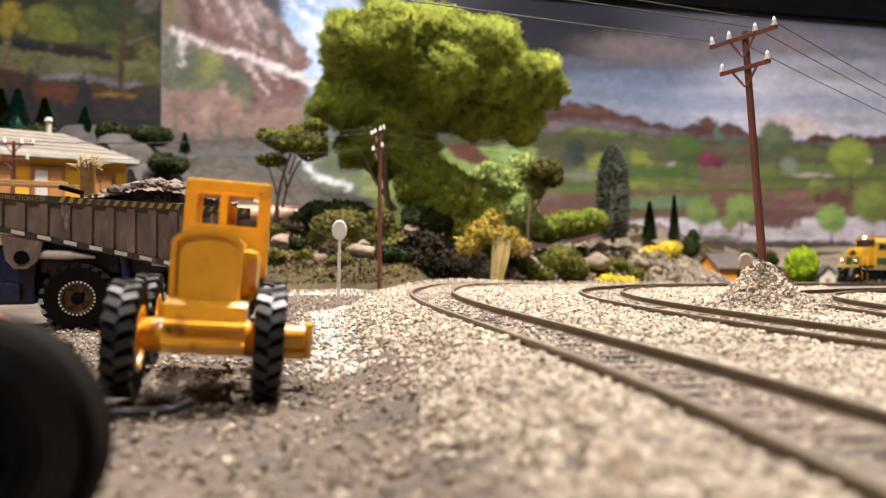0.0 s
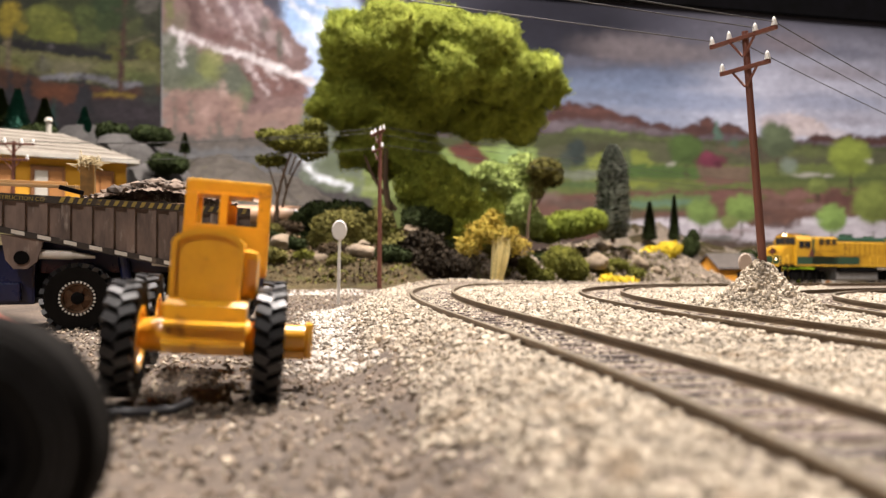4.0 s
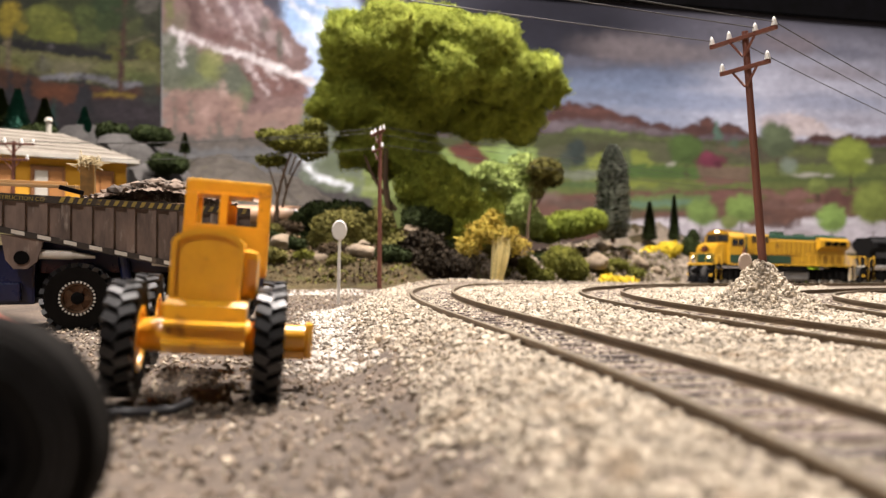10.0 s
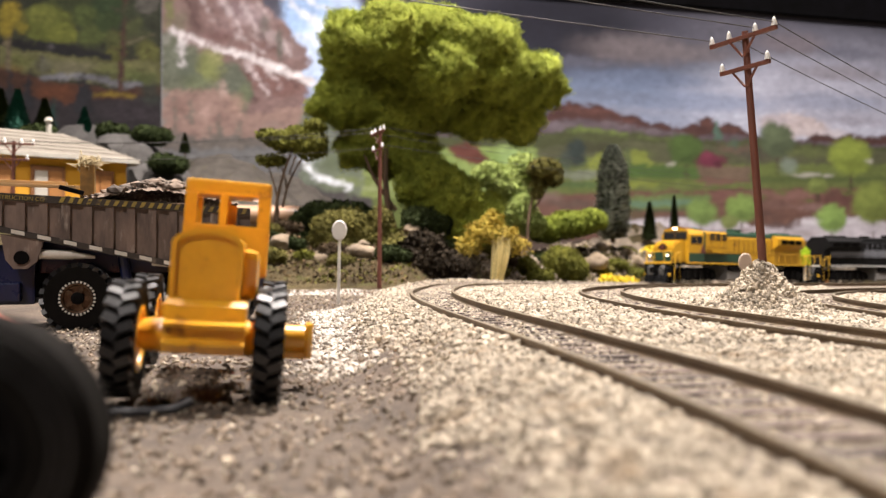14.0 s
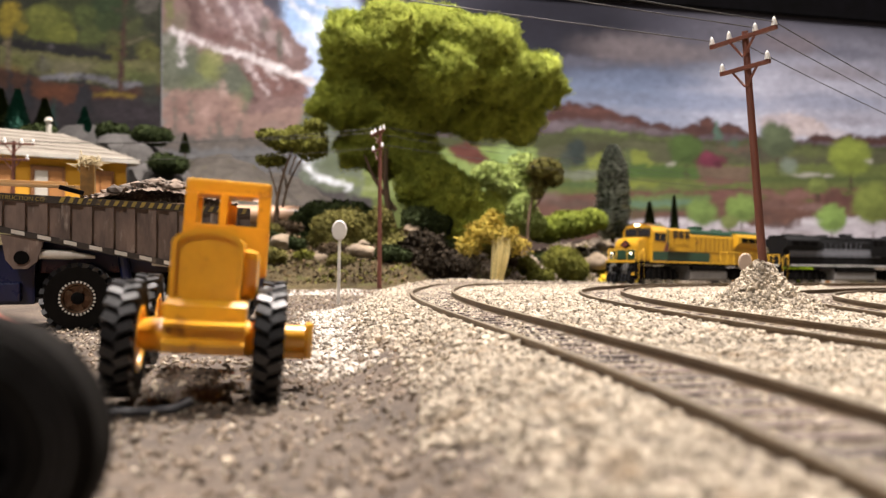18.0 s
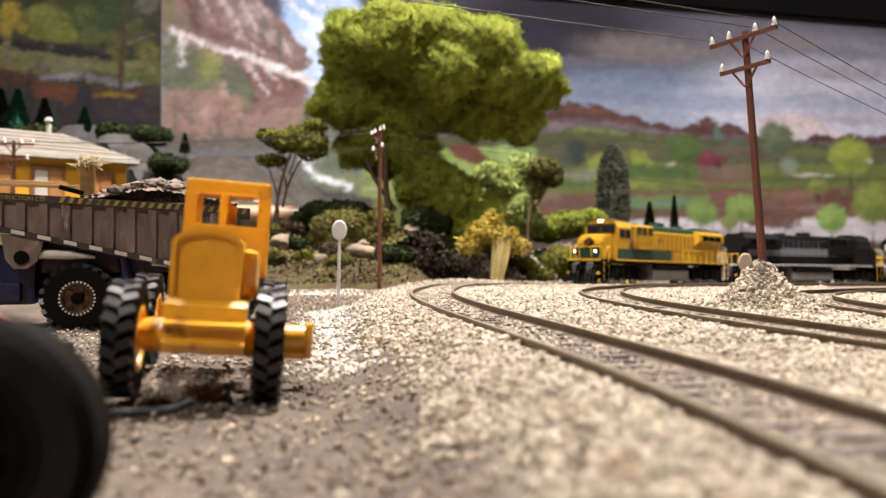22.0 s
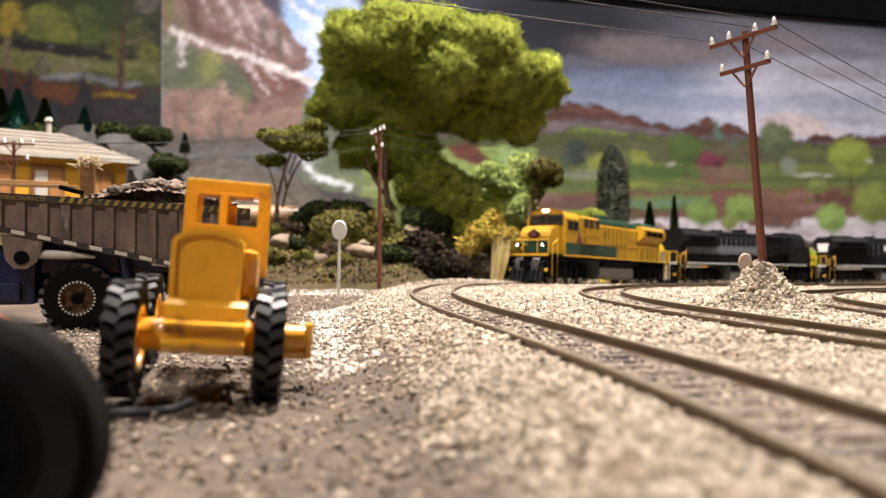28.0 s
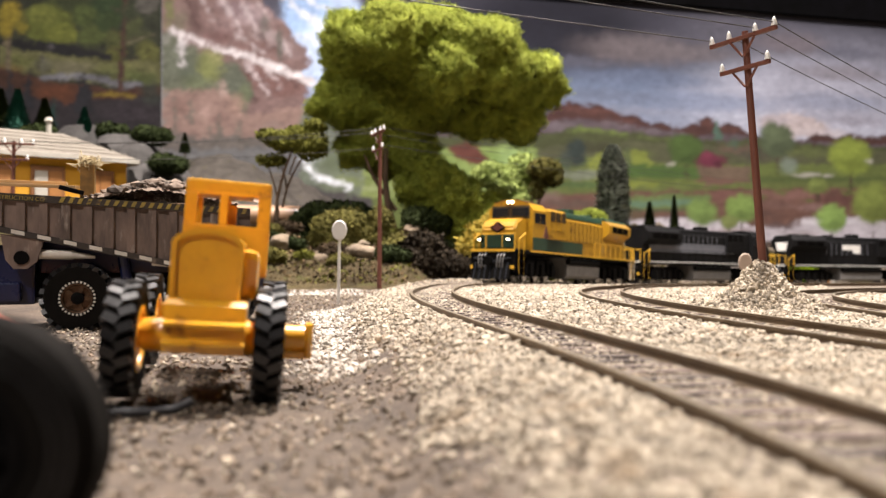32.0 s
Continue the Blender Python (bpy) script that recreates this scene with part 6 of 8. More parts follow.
def text_on(body, size, parent, m, mat, name, label):
    cu = bpy.data.curves.new(name, "FONT")
    cu.body, cu.size, cu.extrude = body, size, 0.00005
    tmp = bpy.data.objects.new(name, cu)
    me = bpy.data.meshes.new_from_object(tmp)
    bpy.data.objects.remove(tmp)
    me.materials.append(mat)
    ob = new(name, me)
    ob.parent = parent
    ob.matrix_basis = m
    return tagged(ob, label)


# dump truck; local x towards its nose, near side at -y
def dump_truck():
    root = thing("dump_truck", pose(-0.1223, 0.2740, 0, 0, 0, 16), "brown-bodied blue dump truck loaded with dirt and rocks", "truck")
    hw = 0.0175

    def low(x):
        return 0.0284 - 0.215 * x

    def top(x):
        return 0.0450 - 0.049 * x
    x0, x1 = -0.052, 0.056
    bed = new("bed")
    bed.parent = root
    for y in (0.0, 2 * hw):
        bm = bmesh.new()
        prism(bm, [(x0, low(x0)), (x1, low(x1)), (x1, top(x1)), (x0, top(x0))], "y", y - 0.0006, y + 0.0006)
        part("bed_side", bm, BED_BROWN, bed)
    bm = bmesh.new()
    prism(bm, [(x0, low(x0)), (x1, low(x1)), (x1, low(x1) + 0.0015), (x0, low(x0) + 0.0015)], "y", 0.0006, 2 * hw - 0.0006)
    part("bed_floor", bm, BED_BROWN, bed)
    bm = bmesh.new()
    prism(bm, [(x1 - 0.0012, low(x1)), (x1, low(x1)), (x1, top(x1)), (x1 - 0.0012, top(x1))], "y", 0.0006, 2 * hw - 0.0006)
    part("bed_front", bm, BED_BROWN, bed)
    for y in (-0.0010, 2 * hw + 0.0010):
        out = -1 if y < 0 else 1
        for k in range(15):
            x = x0 + 0.006 + 0.0068 * k
            bm = bmesh.new()
            prism(bm, [(x, low(x) + 0.0018), (x + 0.0026, low(x) + 0.0018), (x + 0.0026, top(x) - 0.0016), (x, top(x) - 0.0016)], "y", y - 0.0005, y + 0.0005)
            part("rib", bm, BED_BROWN, bed)
        bm = bmesh.new()
        prism(bm, [(x0, top(x0) - 0.0021), (x1, top(x1) - 0.0021), (x1, top(x1) + 0.0003), (x0, top(x0) + 0.0003)], "y", y - 0.0009, y + 0.0009)
        part("top_rail", bm, RAIL_BROWN, bed, "dark top rail with hazard stripes")
        for k in range(22):
            x = -0.006 + 0.0028 * k
            if x > x1 - 0.003:
                break
            bm = bmesh.new()
            prism(bm, [(x, top(x) - 0.0018), (x + 0.0013, top(x) - 0.0018), (x + 0.0022, top(x)), (x + 0.0009, top(x))], "y", y + out * 0.0009, y + out * 0.0011)
            part("hazard_stripe", bm, DECAL_YELLOW, bed)
        bm = bmesh.new()
        prism(bm, [(x0, low(x0)), (x1, low(x1)), (x1, low(x1) + 0.0021), (x0, low(x0) + 0.0021)], "y", y - 0.0008, y + 0.0008)
        part("bottom_rail", bm, RAIL_BROWN, bed)
        for k in range(9):
            x = -0.036 + 0.0079 * k
            bm = bmesh.new()
            prism(bm, [(x, low(x) + 0.0005), (x + 0.0040, low(x + 0.004) + 0.0005), (x + 0.0040, low(x + 0.004) + 0.0018), (x, low(x) + 0.0018)], "y", y + out * 0.0008, y + out * 0.0010)
            part("marker_strip", bm, DECAL_WHITE, bed)
    text_on("220", 0.0030, bed, pose(0.0285, -0.0018, low(0.0285) + 0.0003, 90, 11.9, 0), DECAL_WHITE, "fleet_number", "white painted number")
    text_on("CONSTRUCTION CO", 0.0019, bed, pose(-0.0285, -0.0021, top(-0.0285) - 0.0017, 90, 2.8, 0), DECAL_YELLOW, "lettering", "small yellow lettering")
    # hinge bracket
    for y in (-0.0005, 2 * hw + 0.0005):
        bm = bmesh.new()
        prism(bm, [(-0.0235, 0.0330), (-0.0105, 0.0315), (-0.0125, 0.0240), (-0.0155, 0.0215), (-0.0195, 0.0215), (-0.0220, 0.0245)], "y", y - 0.0008, y + 0.0008)
        br = part("hinge_bracket", bm, BED_BROWN, root)
        # black plug for the bracket's open hole, its darkness put in as colour
        bm = bmesh.new()
        rod(bm, (-0.0172, y - 0.0013, 0.0252), (-0.0172, y + 0.0013, 0.0252), 0.0023, seg=18)
        part("hinge_pin", bm, CHASSIS, br)
    # chassis, cab, wheels
    bm = bmesh.new()
    box(bm, 0.108, 0.0240, 0.0080, 0.006, hw, 0.0120, 0.0006)
    part("chassis", bm, CHASSIS, root)
    bm = bmesh.new()
    box(bm, 0.0380, 0.0270, 0.0200, -0.0330, hw, 0.0095, 0.0010)
    part("rear_housing", bm, CAB_BLUE, root)
    bm = bmesh.new()
    box(bm, 0.0440, 0.0180, 0.0130, 0.0080, hw, 0.0180, 0.0010)
    part("gearbox_housing", bm, CAB_BLUE, root)
    bm = bmesh.new()
    box(bm, 0.0120, 0.0330, 0.0065, -0.0240, hw, 0.0105, 0.0008)
    part("side_box", bm, CAB_BLUE, root)
    bm = bmesh.new()
    rod(bm, (0.0160, 0.0030, 0.0110), (0.0130, 0.0030, 0.0290), 0.0018, seg=12)
    part("hoist_cylinder", bm, CAB_BLUE, root)
    bm = bmesh.new()
    rod(bm, (-0.0125, 0.0010, 0.0264), (-0.0020, 0.0010, 0.0261), 0.0016, seg=14)
    rod(bm, (-0.0020, 0.0010, 0.0261), (0.0050, 0.0010, 0.0254), 0.0014, 0.0005, 14)
    part("air_pipe", bm, DECAL_WHITE, root, "pale pipe under the bed")
    bm = bmesh.new()
    rod(bm, (0.0230, 0.0030, 0.0232), (0.0310, 0.0030, 0.0226), 0.0008, seg=10)
    part("air_pipe", bm, DECAL_WHITE, root, "pale pipe under the bed")
    bm = bmesh.new()
    box(bm, 0.0200, 0.0330, 0.0170, 0.0510, hw, 0.0090, 0.0012)
    cab = part("cab", bm, CAB_BLUE, root)
    bm = bmesh.new()
    box(bm, 0.0160, 0.0320, 0.0030, 0.0530, hw, 0.0258, 0.0008)
    part("cab_roof", bm, DECAL_WHITE, cab, "pale cab roof")
    bm = bmesh.new()
    box(bm, 0.0100, 0.0004, 0.0055, 0.0530, 0.0009, 0.0188, 0.0001)
    part("cab_window", bm, GLASSDARK, cab)
    bm = bmesh.new()
    box(bm, 0.0030, 0.0320, 0.0040, 0.0610, hw, 0.0085, 0.0005)
    part("bumper", bm, DECAL_WHITE, cab, "pale front bumper")
    for x in (0.0, 0.047):
        for y in (0.0005, 2 * hw - 0.0005):
            wheel_group("wheel", root, x, y, 0.0132 - 0.0015, 0.0117, 0.0075, 0.0053, RIM_BRONZE, 20, 0.0010, True, "Y")
    # the load: one heap and loose rocks
    rng = random.Random(5)
    bm = bmesh.new()
    n, mth = 130, 40
    grid = [[bm.verts.new((x0 + 0.004 + (x1 - x0 - 0.008) * i / n, 0.0010 + (2 * hw - 0.002) * j / mth,
                           top(0) + 0.0005 + 0.0074 * math.exp(-((i / n - 0.72) / 0.20) ** 2 - ((j / mth - 0.4) / 0.6) ** 2) - 0.0022 + rng.uniform(0, 0.0012))) for j in range(mth + 1)] for i in range(n + 1)]
    for i in range(n):
        for j in range(mth):
            bm.faces.new((grid[i][j], grid[i + 1][j], grid[i + 1][j + 1], grid[i][j + 1]))
    part("load_of_dirt", bm, LOAD_ROCK, root, "dark brown dirt heaped in the bed")
    for k in range(420):
        s = rng.choice((0.0006, 0.0008, 0.0010, 0.0013, 0.0016, 0.0022)) * rng.uniform(0.8, 1.15)
        x, y = rng.gauss(0.026, 0.013), rng.uniform(0.002, 2 * hw - 0.003)
        x = min(max(x, x0 + 0.006), x1 - 0.006)
        z = top(0) + -0.0008 + 0.0074 * math.exp(-(((x - x0) / (x1 - x0) - 0.72) / 0.20) ** 2 - ((y / (2 * hw) - 0.4) / 0.6) ** 2)
        bm = bmesh.new()
        bmesh.ops.create_icosphere(bm, subdivisions=1, radius=s)
        for v in bm.verts:
            v.co = Vector((v.co.x * rng.uniform(0.7, 1.6), v.co.y * rng.uniform(0.7, 1.3), v.co.z * rng.uniform(0.5, 0.9))) + Vector((x, y, z + s * 0.3))
        part("rock", bm, LOAD_ROCK, root)
    for k, (x, y, z, ln, rz) in enumerate(((-0.020, 0.006, 0.0492, 0.036, 2), (-0.024, 0.010, 0.0506, 0.038, -3), (-0.018, 0.016, 0.0500, 0.034, 5))):
        bm = bmesh.new()
        box(bm, ln, 0.0022, 0.0010, 0, 0, 0, 0.0001)
        ob = part("plank", bm, PLANK, root, "thin pale wooden plank")
        ob.matrix_basis = pose(x, y, z, 0, 1, rz)
    bm = bmesh.new()
    box(bm, 0.0046, 0.0046, 0.0120, 0.0012, 0.0120, 0.0458, 0.0004)
    post = part("crate_post", bm, CRATE_OCHRE, root, "ochre block topped with dry moss")
    rngm = np.random.default_rng(3)
    bm = bmesh.new()
    for k in range(170):
        p, q = rngm.normal(0, 1, 3) * (0.0019, 0.0019, 0.0009), rngm.normal(0, 1, 3) * 0.0009
        mid = Vector((0.0012 + p[0], 0.0120 + p[1], 0.0584 + p[2]))
        rod(bm, mid - Vector(q), mid + Vector(q), 0.00022, 0.00010, 4)
    part("moss", bm, MOSS, post)
    bm = bmesh.new()
    box(bm, 0.0080, 0.0030, 0.0014, -0.003, 0.0030, 0.0474, 0.0003, pose(0, 0, 0, 0, 14, 10))
    part("charred_board", bm, CHASSIS, root)
    return root


dump_truck()


# red vehicle close to the eye: one wheel, fender and sloping hood
def red_truck():
    root = thing("red_toy_truck", pose(-0.0375, 0.0650, 0.0, 0, 0, 0), "red toy truck with large black tyres", "truck")
    for name, x, y in (("front_wheel", 0, 0), ("rear_wheel", -0.056, 0.012)):
        hub = new(name)
        hub.parent = root
        hub.matrix_basis = pose(x, y, 0.0106, 0, 0, 6)
        ring_wheel(name, hub, Matrix.Rotation(radians(90), 4, "X"), 0.0105, 0.0062, 0.0048, CHASSIS, 0, 0.0002)
    bm = bmesh.new()
    prism(bm, [(-0.0870, 0.0126), (-0.0198, 0.0126), (-0.0194, 0.0144), (-0.0290, 0.0182), (-0.0870, 0.0220)], "y", 0.0455, 0.0545)
    bmesh.ops.bevel(bm, geom=list(bm.edges), offset=0.0008, segments=2, affect="EDGES")
    part("hood", bm, RED_PAINT, root, "sloping glossy red hood")
    bm = bmesh.new()
    box(bm, 0.066, 0.0500, 0.0060, -0.054, 0.0400, 0.0060, 0.0006)
    part("chassis", bm, CHASSIS, root)
    return root


red_truck()

# loose cable end on the dirt
def loose_cable():
    bm = bmesh.new()
    pts = [Vector((-0.066 + 0.0016 * k, 0.1300 + 0.0006 * math.sin(k * 0.5) + 0.00012 * k, 0.0006 + 0.0002 * (k % 2) + (0.0030 * ((k - 13) / 4) ** 2 if k > 13 else 0))) for k in range(17)]
    tube(bm, pts, 0.0008, 10)
    tagged(part("loose_cable", bm, CABLE, None, smooth=True), "dark grey loose cable end on the dirt", "cable")


loose_cable()
# ---- poles, wires, sign ----
def pole(x, y, z, top, lean, facing, label, lower=True):
    """A telegraph pole whose foot is at z; facing turns its crossarms."""
    root = thing("telegraph_pole", pose(x, y, z, 0, lean, 0) @ pose(0, 0, 0, 0, 0, facing), label, "utility pole", "telegraph poles")
    h = top - z
    bm = bmesh.new()
    rod(bm, (0, 0, -0.004), (0, 0, h), 0.00148, 0.00108, 14)
    part("post", bm, WOODPOLE, root, smooth=True)
    ends = []
    for dz, half, pins in ((-0.0022, 0.0132, (-0.0124, -0.0052, 0.0052, 0.0124)), (-0.0124, 0.0098, (-0.0090, 0.0090))):
        bm = bmesh.new()
        box(bm, 2 * half, 0.0013, 0.0014, 0, -0.0016, h + dz - 0.0007, 0.0002)
        arm = part("crossarm", bm, WOODPOLE, root)
        for s in (-1, 1):
            bm = bmesh.new()
            rod(bm, (s * 0.0048, -0.0017, h + dz - 0.0006), (s * 0.0004, -0.0017, h + dz - 0.0062), 0.00045, seg=6)
            part("brace", bm, WOODPOLE, root)
        for p in pins:
            bm = bmesh.new()
            zz = h + dz + 0.0007
            lathe(bm, [(0, 0), (0.00092, 0), (0.00100, 0.0005), (0.00074, 0.0010), (0.00080, 0.0014), (0.00046, 0.0024), (0.00016, 0.0029), (0, 0.0029)], Matrix.Translation((p, -0.0016, zz)), 12)
            part("insulator", bm, INSULATOR, arm, "white glass insulator", smooth=True)
            ends.append(root.matrix_world @ Vector((p, -0.0016, zz + 0.0012)))
    return root, ends


def wire(a, b, sag, label="thin dark telegraph wire"):
    a, b = Vector(a), Vector(b)
    bm = bmesh.new()
    n = 24
    pts = [a.lerp(b, k / n) - Vector((0, 0, sag * 4 * (k / n) * (1 - k / n))) for k in range(n + 1)]
    tube(bm, pts, 0.00017, 6)
    return tagged(part("wire", bm, WIRE, None), label, "wire", "telegraph wires")


def ground_at(x, y):
    return float(ground_height(np.array([x]), np.array([y]))[0])


near_pole, near_ends = pole(0.1082, 0.2740, 0.0120, 0.1016, -4.2, -58, "leaning brown telegraph pole set in a pile of gravel")
mid_pole, mid_ends = pole(-0.0390, 0.5000, ground_at(-0.039, 0.5), 0.1035, 0.3, -68, "brown telegraph pole with white insulators beside the bend")
left_pole, left_ends = pole(-0.2800, 0.5300, ground_at(-0.28, 0.53), 0.1010, 1.0, 8, "brown telegraph pole in front of the station")
for i, e in enumerate(near_ends[:4]):
    if i != 1:
        wire(e, e + Vector((-0.33, -0.172, -0.006)), 0.0008)
for i, e in enumerate(near_ends):
    if i in (1, 2, 3):
        wire(e, e + Vector((0.32, 0.293, -0.018)), 0.004)
for i, j in ((0, 0), (3, 3), (4, 4)):
    wire(mid_ends[i], left_ends[j], 0.004)
for i in (0, 3, 5):
    wire(mid_ends[i], mid_ends[i] + Vector((0.42, 0.50, 0.012)), 0.003)


PILE_STONE = material("pile_stone", (0.42, 0.362, 0.280), (0.24, 0.205, 0.158), 0.92, scale=1100, spread=0.6, island=0.5)


def pile_height(x, y):
    r = np.hypot((x - 0.1062) / 0.98, (y - 0.2730) / 0.85)
    tail = 0.0016 * np.exp(-(((x - 0.116) / 0.012) ** 2 + ((y - 0.262) / 0.010) ** 2))
    return 0.0100 * np.exp(-((r / 0.0090) ** 2.2)) + 0.0046 * np.exp(-((r / 0.0175) ** 2)) + tail


def gravel_pile():
    rng = np.random.default_rng(8)
    n = 11000
    r = rng.random(n) ** 0.7 * 0.028
    a = rng.uniform(0, 2 * np.pi, n)
    x, y = 0.1085 + r * np.cos(a) * 1.2, 0.2725 + r * np.sin(a) * 0.8
    z = rail_height(y) - 0.0030 + pile_height(x, y)
    d = from_track(x, y)
    a_, b_, c_ = beside_tracks(x, y, d)
    keep = (b_ > 0.0105) & (c_ > 0.0112) & (d > 0.05)
    scatter_stones("gravel_pile", "heap of pale gravel round the foot of the pole", x[keep], y[keep], 0.00105 * rng.uniform(0.6, 1.6, int(keep.sum())), PILE_STONE, 31, extra=z[keep] + rng.normal(0, 0.0006, int(keep.sum())), sink=0.4, flat=1.15)
    g = np.linspace(-0.024, 0.024, 40)
    gx, gy = np.meshgrid(0.1085 + g * 1.2, 0.2725 + g * 0.75)
    gd = from_track(gx, gy)
    gz = rail_height(gy) - 0.0040 + pile_height(gx, gy) * ease(0.011, 0.016, np.minimum(*beside_tracks(gx, gy, gd)[1:])) - 0.0022
    idx = np.arange(1600).reshape(40, 40)
    quads = np.stack([idx[:-1, :-1], idx[:-1, 1:], idx[1:, 1:], idx[1:, :-1]], -1).reshape(-1, 4)
    tagged(from_arrays("gravel_core", np.stack([gx, gy, gz], -1).reshape(-1, 3), quads, BALLAST, smooth=True), "packed tan gravel under the heap", "gravel")


gravel_pile()


SIGN_WHITE = material("sign_white", (0.74, 0.72, 0.68), (0.60, 0.58, 0.54), 0.5, scale=300, spot=(0.5, 0.46, 0.4), spot_scale=300, spot_at=0.62)


SIGN_PINK = material("sign_faded", (0.46, 0.36, 0.29), (0.38, 0.30, 0.24), 0.6, scale=300)


def round_sign(x, y, z, top, label, mat):
    root = thing("trackside_sign", pose(x, y, z, 0, 1.0, 0), label, "sign", "trackside signs")
    bm = bmesh.new()
    rod(bm, (0, 0, -0.002), (0, 0, top - z), 0.00075, seg=10)
    part("post", bm, mat, root)
    bm = bmesh.new()
    lathe(bm, [(0, -0.0007), (0.0045, -0.0007), (0.0050, -0.0002), (0.0050, 0.0003), (0.0045, 0.0007), (0, 0.0007)], Matrix.Translation((0, -0.0010, top - z)) @ Matrix.Rotation(radians(90), 4, "X") @ Matrix.Diagonal((0.74, 1, 1, 1)), 26)
    part("disc", bm, mat, root, "plain round board")


round_sign(-0.0513, 0.4000, ground_at(-0.0513, 0.40), 0.0385, "round white sign on a thin white post", SIGN_WHITE)
round_sign(0.1660, 0.4500, ground_at(0.166, 0.45), 0.0225, "round faded pink sign behind the gravel heap", SIGN_PINK)

# ---- station ----
STATION_YELLOW = material("station_yellow", (0.66, 0.34, 0.02), (0.54, 0.26, 0.015), 0.7, scale=160, spread=0.8)
ROOF_GREY = material("roof_felt", (0.185, 0.165, 0.135), (0.13, 0.115, 0.095), 0.85, scale=150, spread=0.7, bump=0.0002)
TRIM_WHITE = material("eave_white", (0.42, 0.40, 0.35), (0.33, 0.31, 0.27), 0.7, scale=200)
DOOR_BROWN = material("door_brown", (0.38, 0.17, 0.05), (0.28, 0.12, 0.035), 0.6, scale=200)
FRAME_BROWN = material("frame_brown", (0.26, 0.11, 0.04), (0.18, 0.08, 0.03), 0.6, scale=200)
# pale panes: the white highlight on the glass is put into the colour
PANE = material("window_pane", (0.55, 0.52, 0.46), (0.35, 0.33, 0.30), 0.15, scale=80)


def station():
    # local x along the front, y to the back; the origin is the front corner nearest the bend, at the foot
    root = thing("station", pose(-0.2420, 0.6230, 0.0420, 0, 0, 41), "yellow station house with a pale hipped roof", "building")
    L, W, H = 0.150, 0.070, 0.0615
    bm = bmesh.new()
    box(bm, L, W, H, -L / 2, W / 2, -0.006)
    part("wall", bm, STATION_YELLOW, root)
    o = 0.007
    bm = bmesh.new()
    z1, ze = H + 0.0165, H - 0.0040
    base = [bm.verts.new(p) for p in ((-L - o, -o, ze), (o, -o, ze), (o, W + o, ze), (-L - o, W + o, ze))]
    ridge = [bm.verts.new(p) for p in ((-L + W / 2, W / 2, z1), (-W / 2, W / 2, z1))]
    bm.faces.new(base[::-1])
    bm.faces.new((base[0], base[1], ridge[1], ridge[0]))
    bm.faces.new((base[1], base[2], ridge[1]))
    bm.faces.new((base[2], base[3], ridge[0], ridge[1]))
    bm.faces.new((base[3], base[0], ridge[0]))
    roof = part("roof", bm, ROOF_GREY, root)
    for k in range(1, 6):
        t = k / 6
        bm = bmesh.new()
        a = Vector((-L - o, -o, ze)).lerp(Vector((-L + W / 2, W / 2, z1)), t)
        b = Vector((o, -o, ze)).lerp(Vector((-W / 2, W / 2, z1)), t)
        rod(bm, a + Vector((0, 0, 0.0002)), b + Vector((0, 0, 0.0002)), 0.0006, seg=6)
        part("roof_seam", bm, ROOF_GREY, roof)
    bm = bmesh.new()
    for (a, b) in (((-L - o, -o), (o, -o)), ((o, -o), (o, W + o))):
        mx, my = (a[0] + b[0]) / 2, (a[1] + b[1]) / 2
        box(bm, abs(b[0] - a[0]) + 0.0015, abs(b[1] - a[1]) + 0.0015, 0.0036, mx, my, ze - 0.0034, 0.0002)
    part("fascia", bm, TRIM_WHITE, root, "pale eave board")
    bm = bmesh.new()
    rod(bm, (-0.046, W / 2, z1 - 0.002), (-0.046, W / 2, z1 + 0.0085), 0.0020, seg=12)
    rod(bm, (-0.046, W / 2, z1 + 0.0085), (-0.046, W / 2, z1 + 0.0115), 0.0032, 0.0022, 12)
    part("chimney", bm, TRIM_WHITE, root, "pale stovepipe chimney")
    for x, w, h, z, kind in ((-0.0200, 0.0170, 0.051, -0.006, "door"), (-0.0560, 0.0190, 0.024, 0.022, "window"), (-0.088, 0.016, 0.051, -0.006, "door"), (-0.120, 0.019, 0.024, 0.022, "window")):
        bm = bmesh.new()
        box(bm, w + 0.004, 0.0016, h + 0.004, x, -0.0006, z - 0.001, 0.0002)
        fr = part("door_frame" if kind == "door" else "window_frame", bm, FRAME_BROWN, root)
        for s in (-1, 1):
            bm = bmesh.new()
            box(bm, w * 0.45, 0.0010, h - 0.002, x + s * w * 0.25, -0.0015, z + 0.001, 0.0001)
            part("door_leaf" if kind == "door" else "pane", bm, DOOR_BROWN if kind == "door" or s > 0 else PANE, fr)
    return root


station()

# ---- foliage ----
def leaf_material(name, a, b, island=0.35, rough=0.8):
    return material(name, a, b, rough, scale=55, spread=0.7, island=island, spec=0.12)


BIG_GREEN = material("fibre_green", (0.30, 0.335, 0.046), (0.115, 0.148, 0.022), 0.85, scale=130, spread=0.9, island=0.30, bump=0.0009, bump_scale=420, spec=0.15)
DARK_GREEN = leaf_material("dark_foliage", (0.034, 0.046, 0.013), (0.014, 0.021, 0.007))
OLIVE = leaf_material("olive_foliage", (0.15, 0.15, 0.025), (0.085, 0.09, 0.018))
LIME = leaf_material("lime_foliage", (0.30, 0.36, 0.11), (0.20, 0.26, 0.075))
MOSSY = leaf_material("mossy_foliage", (0.15, 0.135, 0.034), (0.065, 0.060, 0.018))
FERN = leaf_material("fern_foliage", (0.21, 0.25, 0.035), (0.10, 0.13, 0.02))
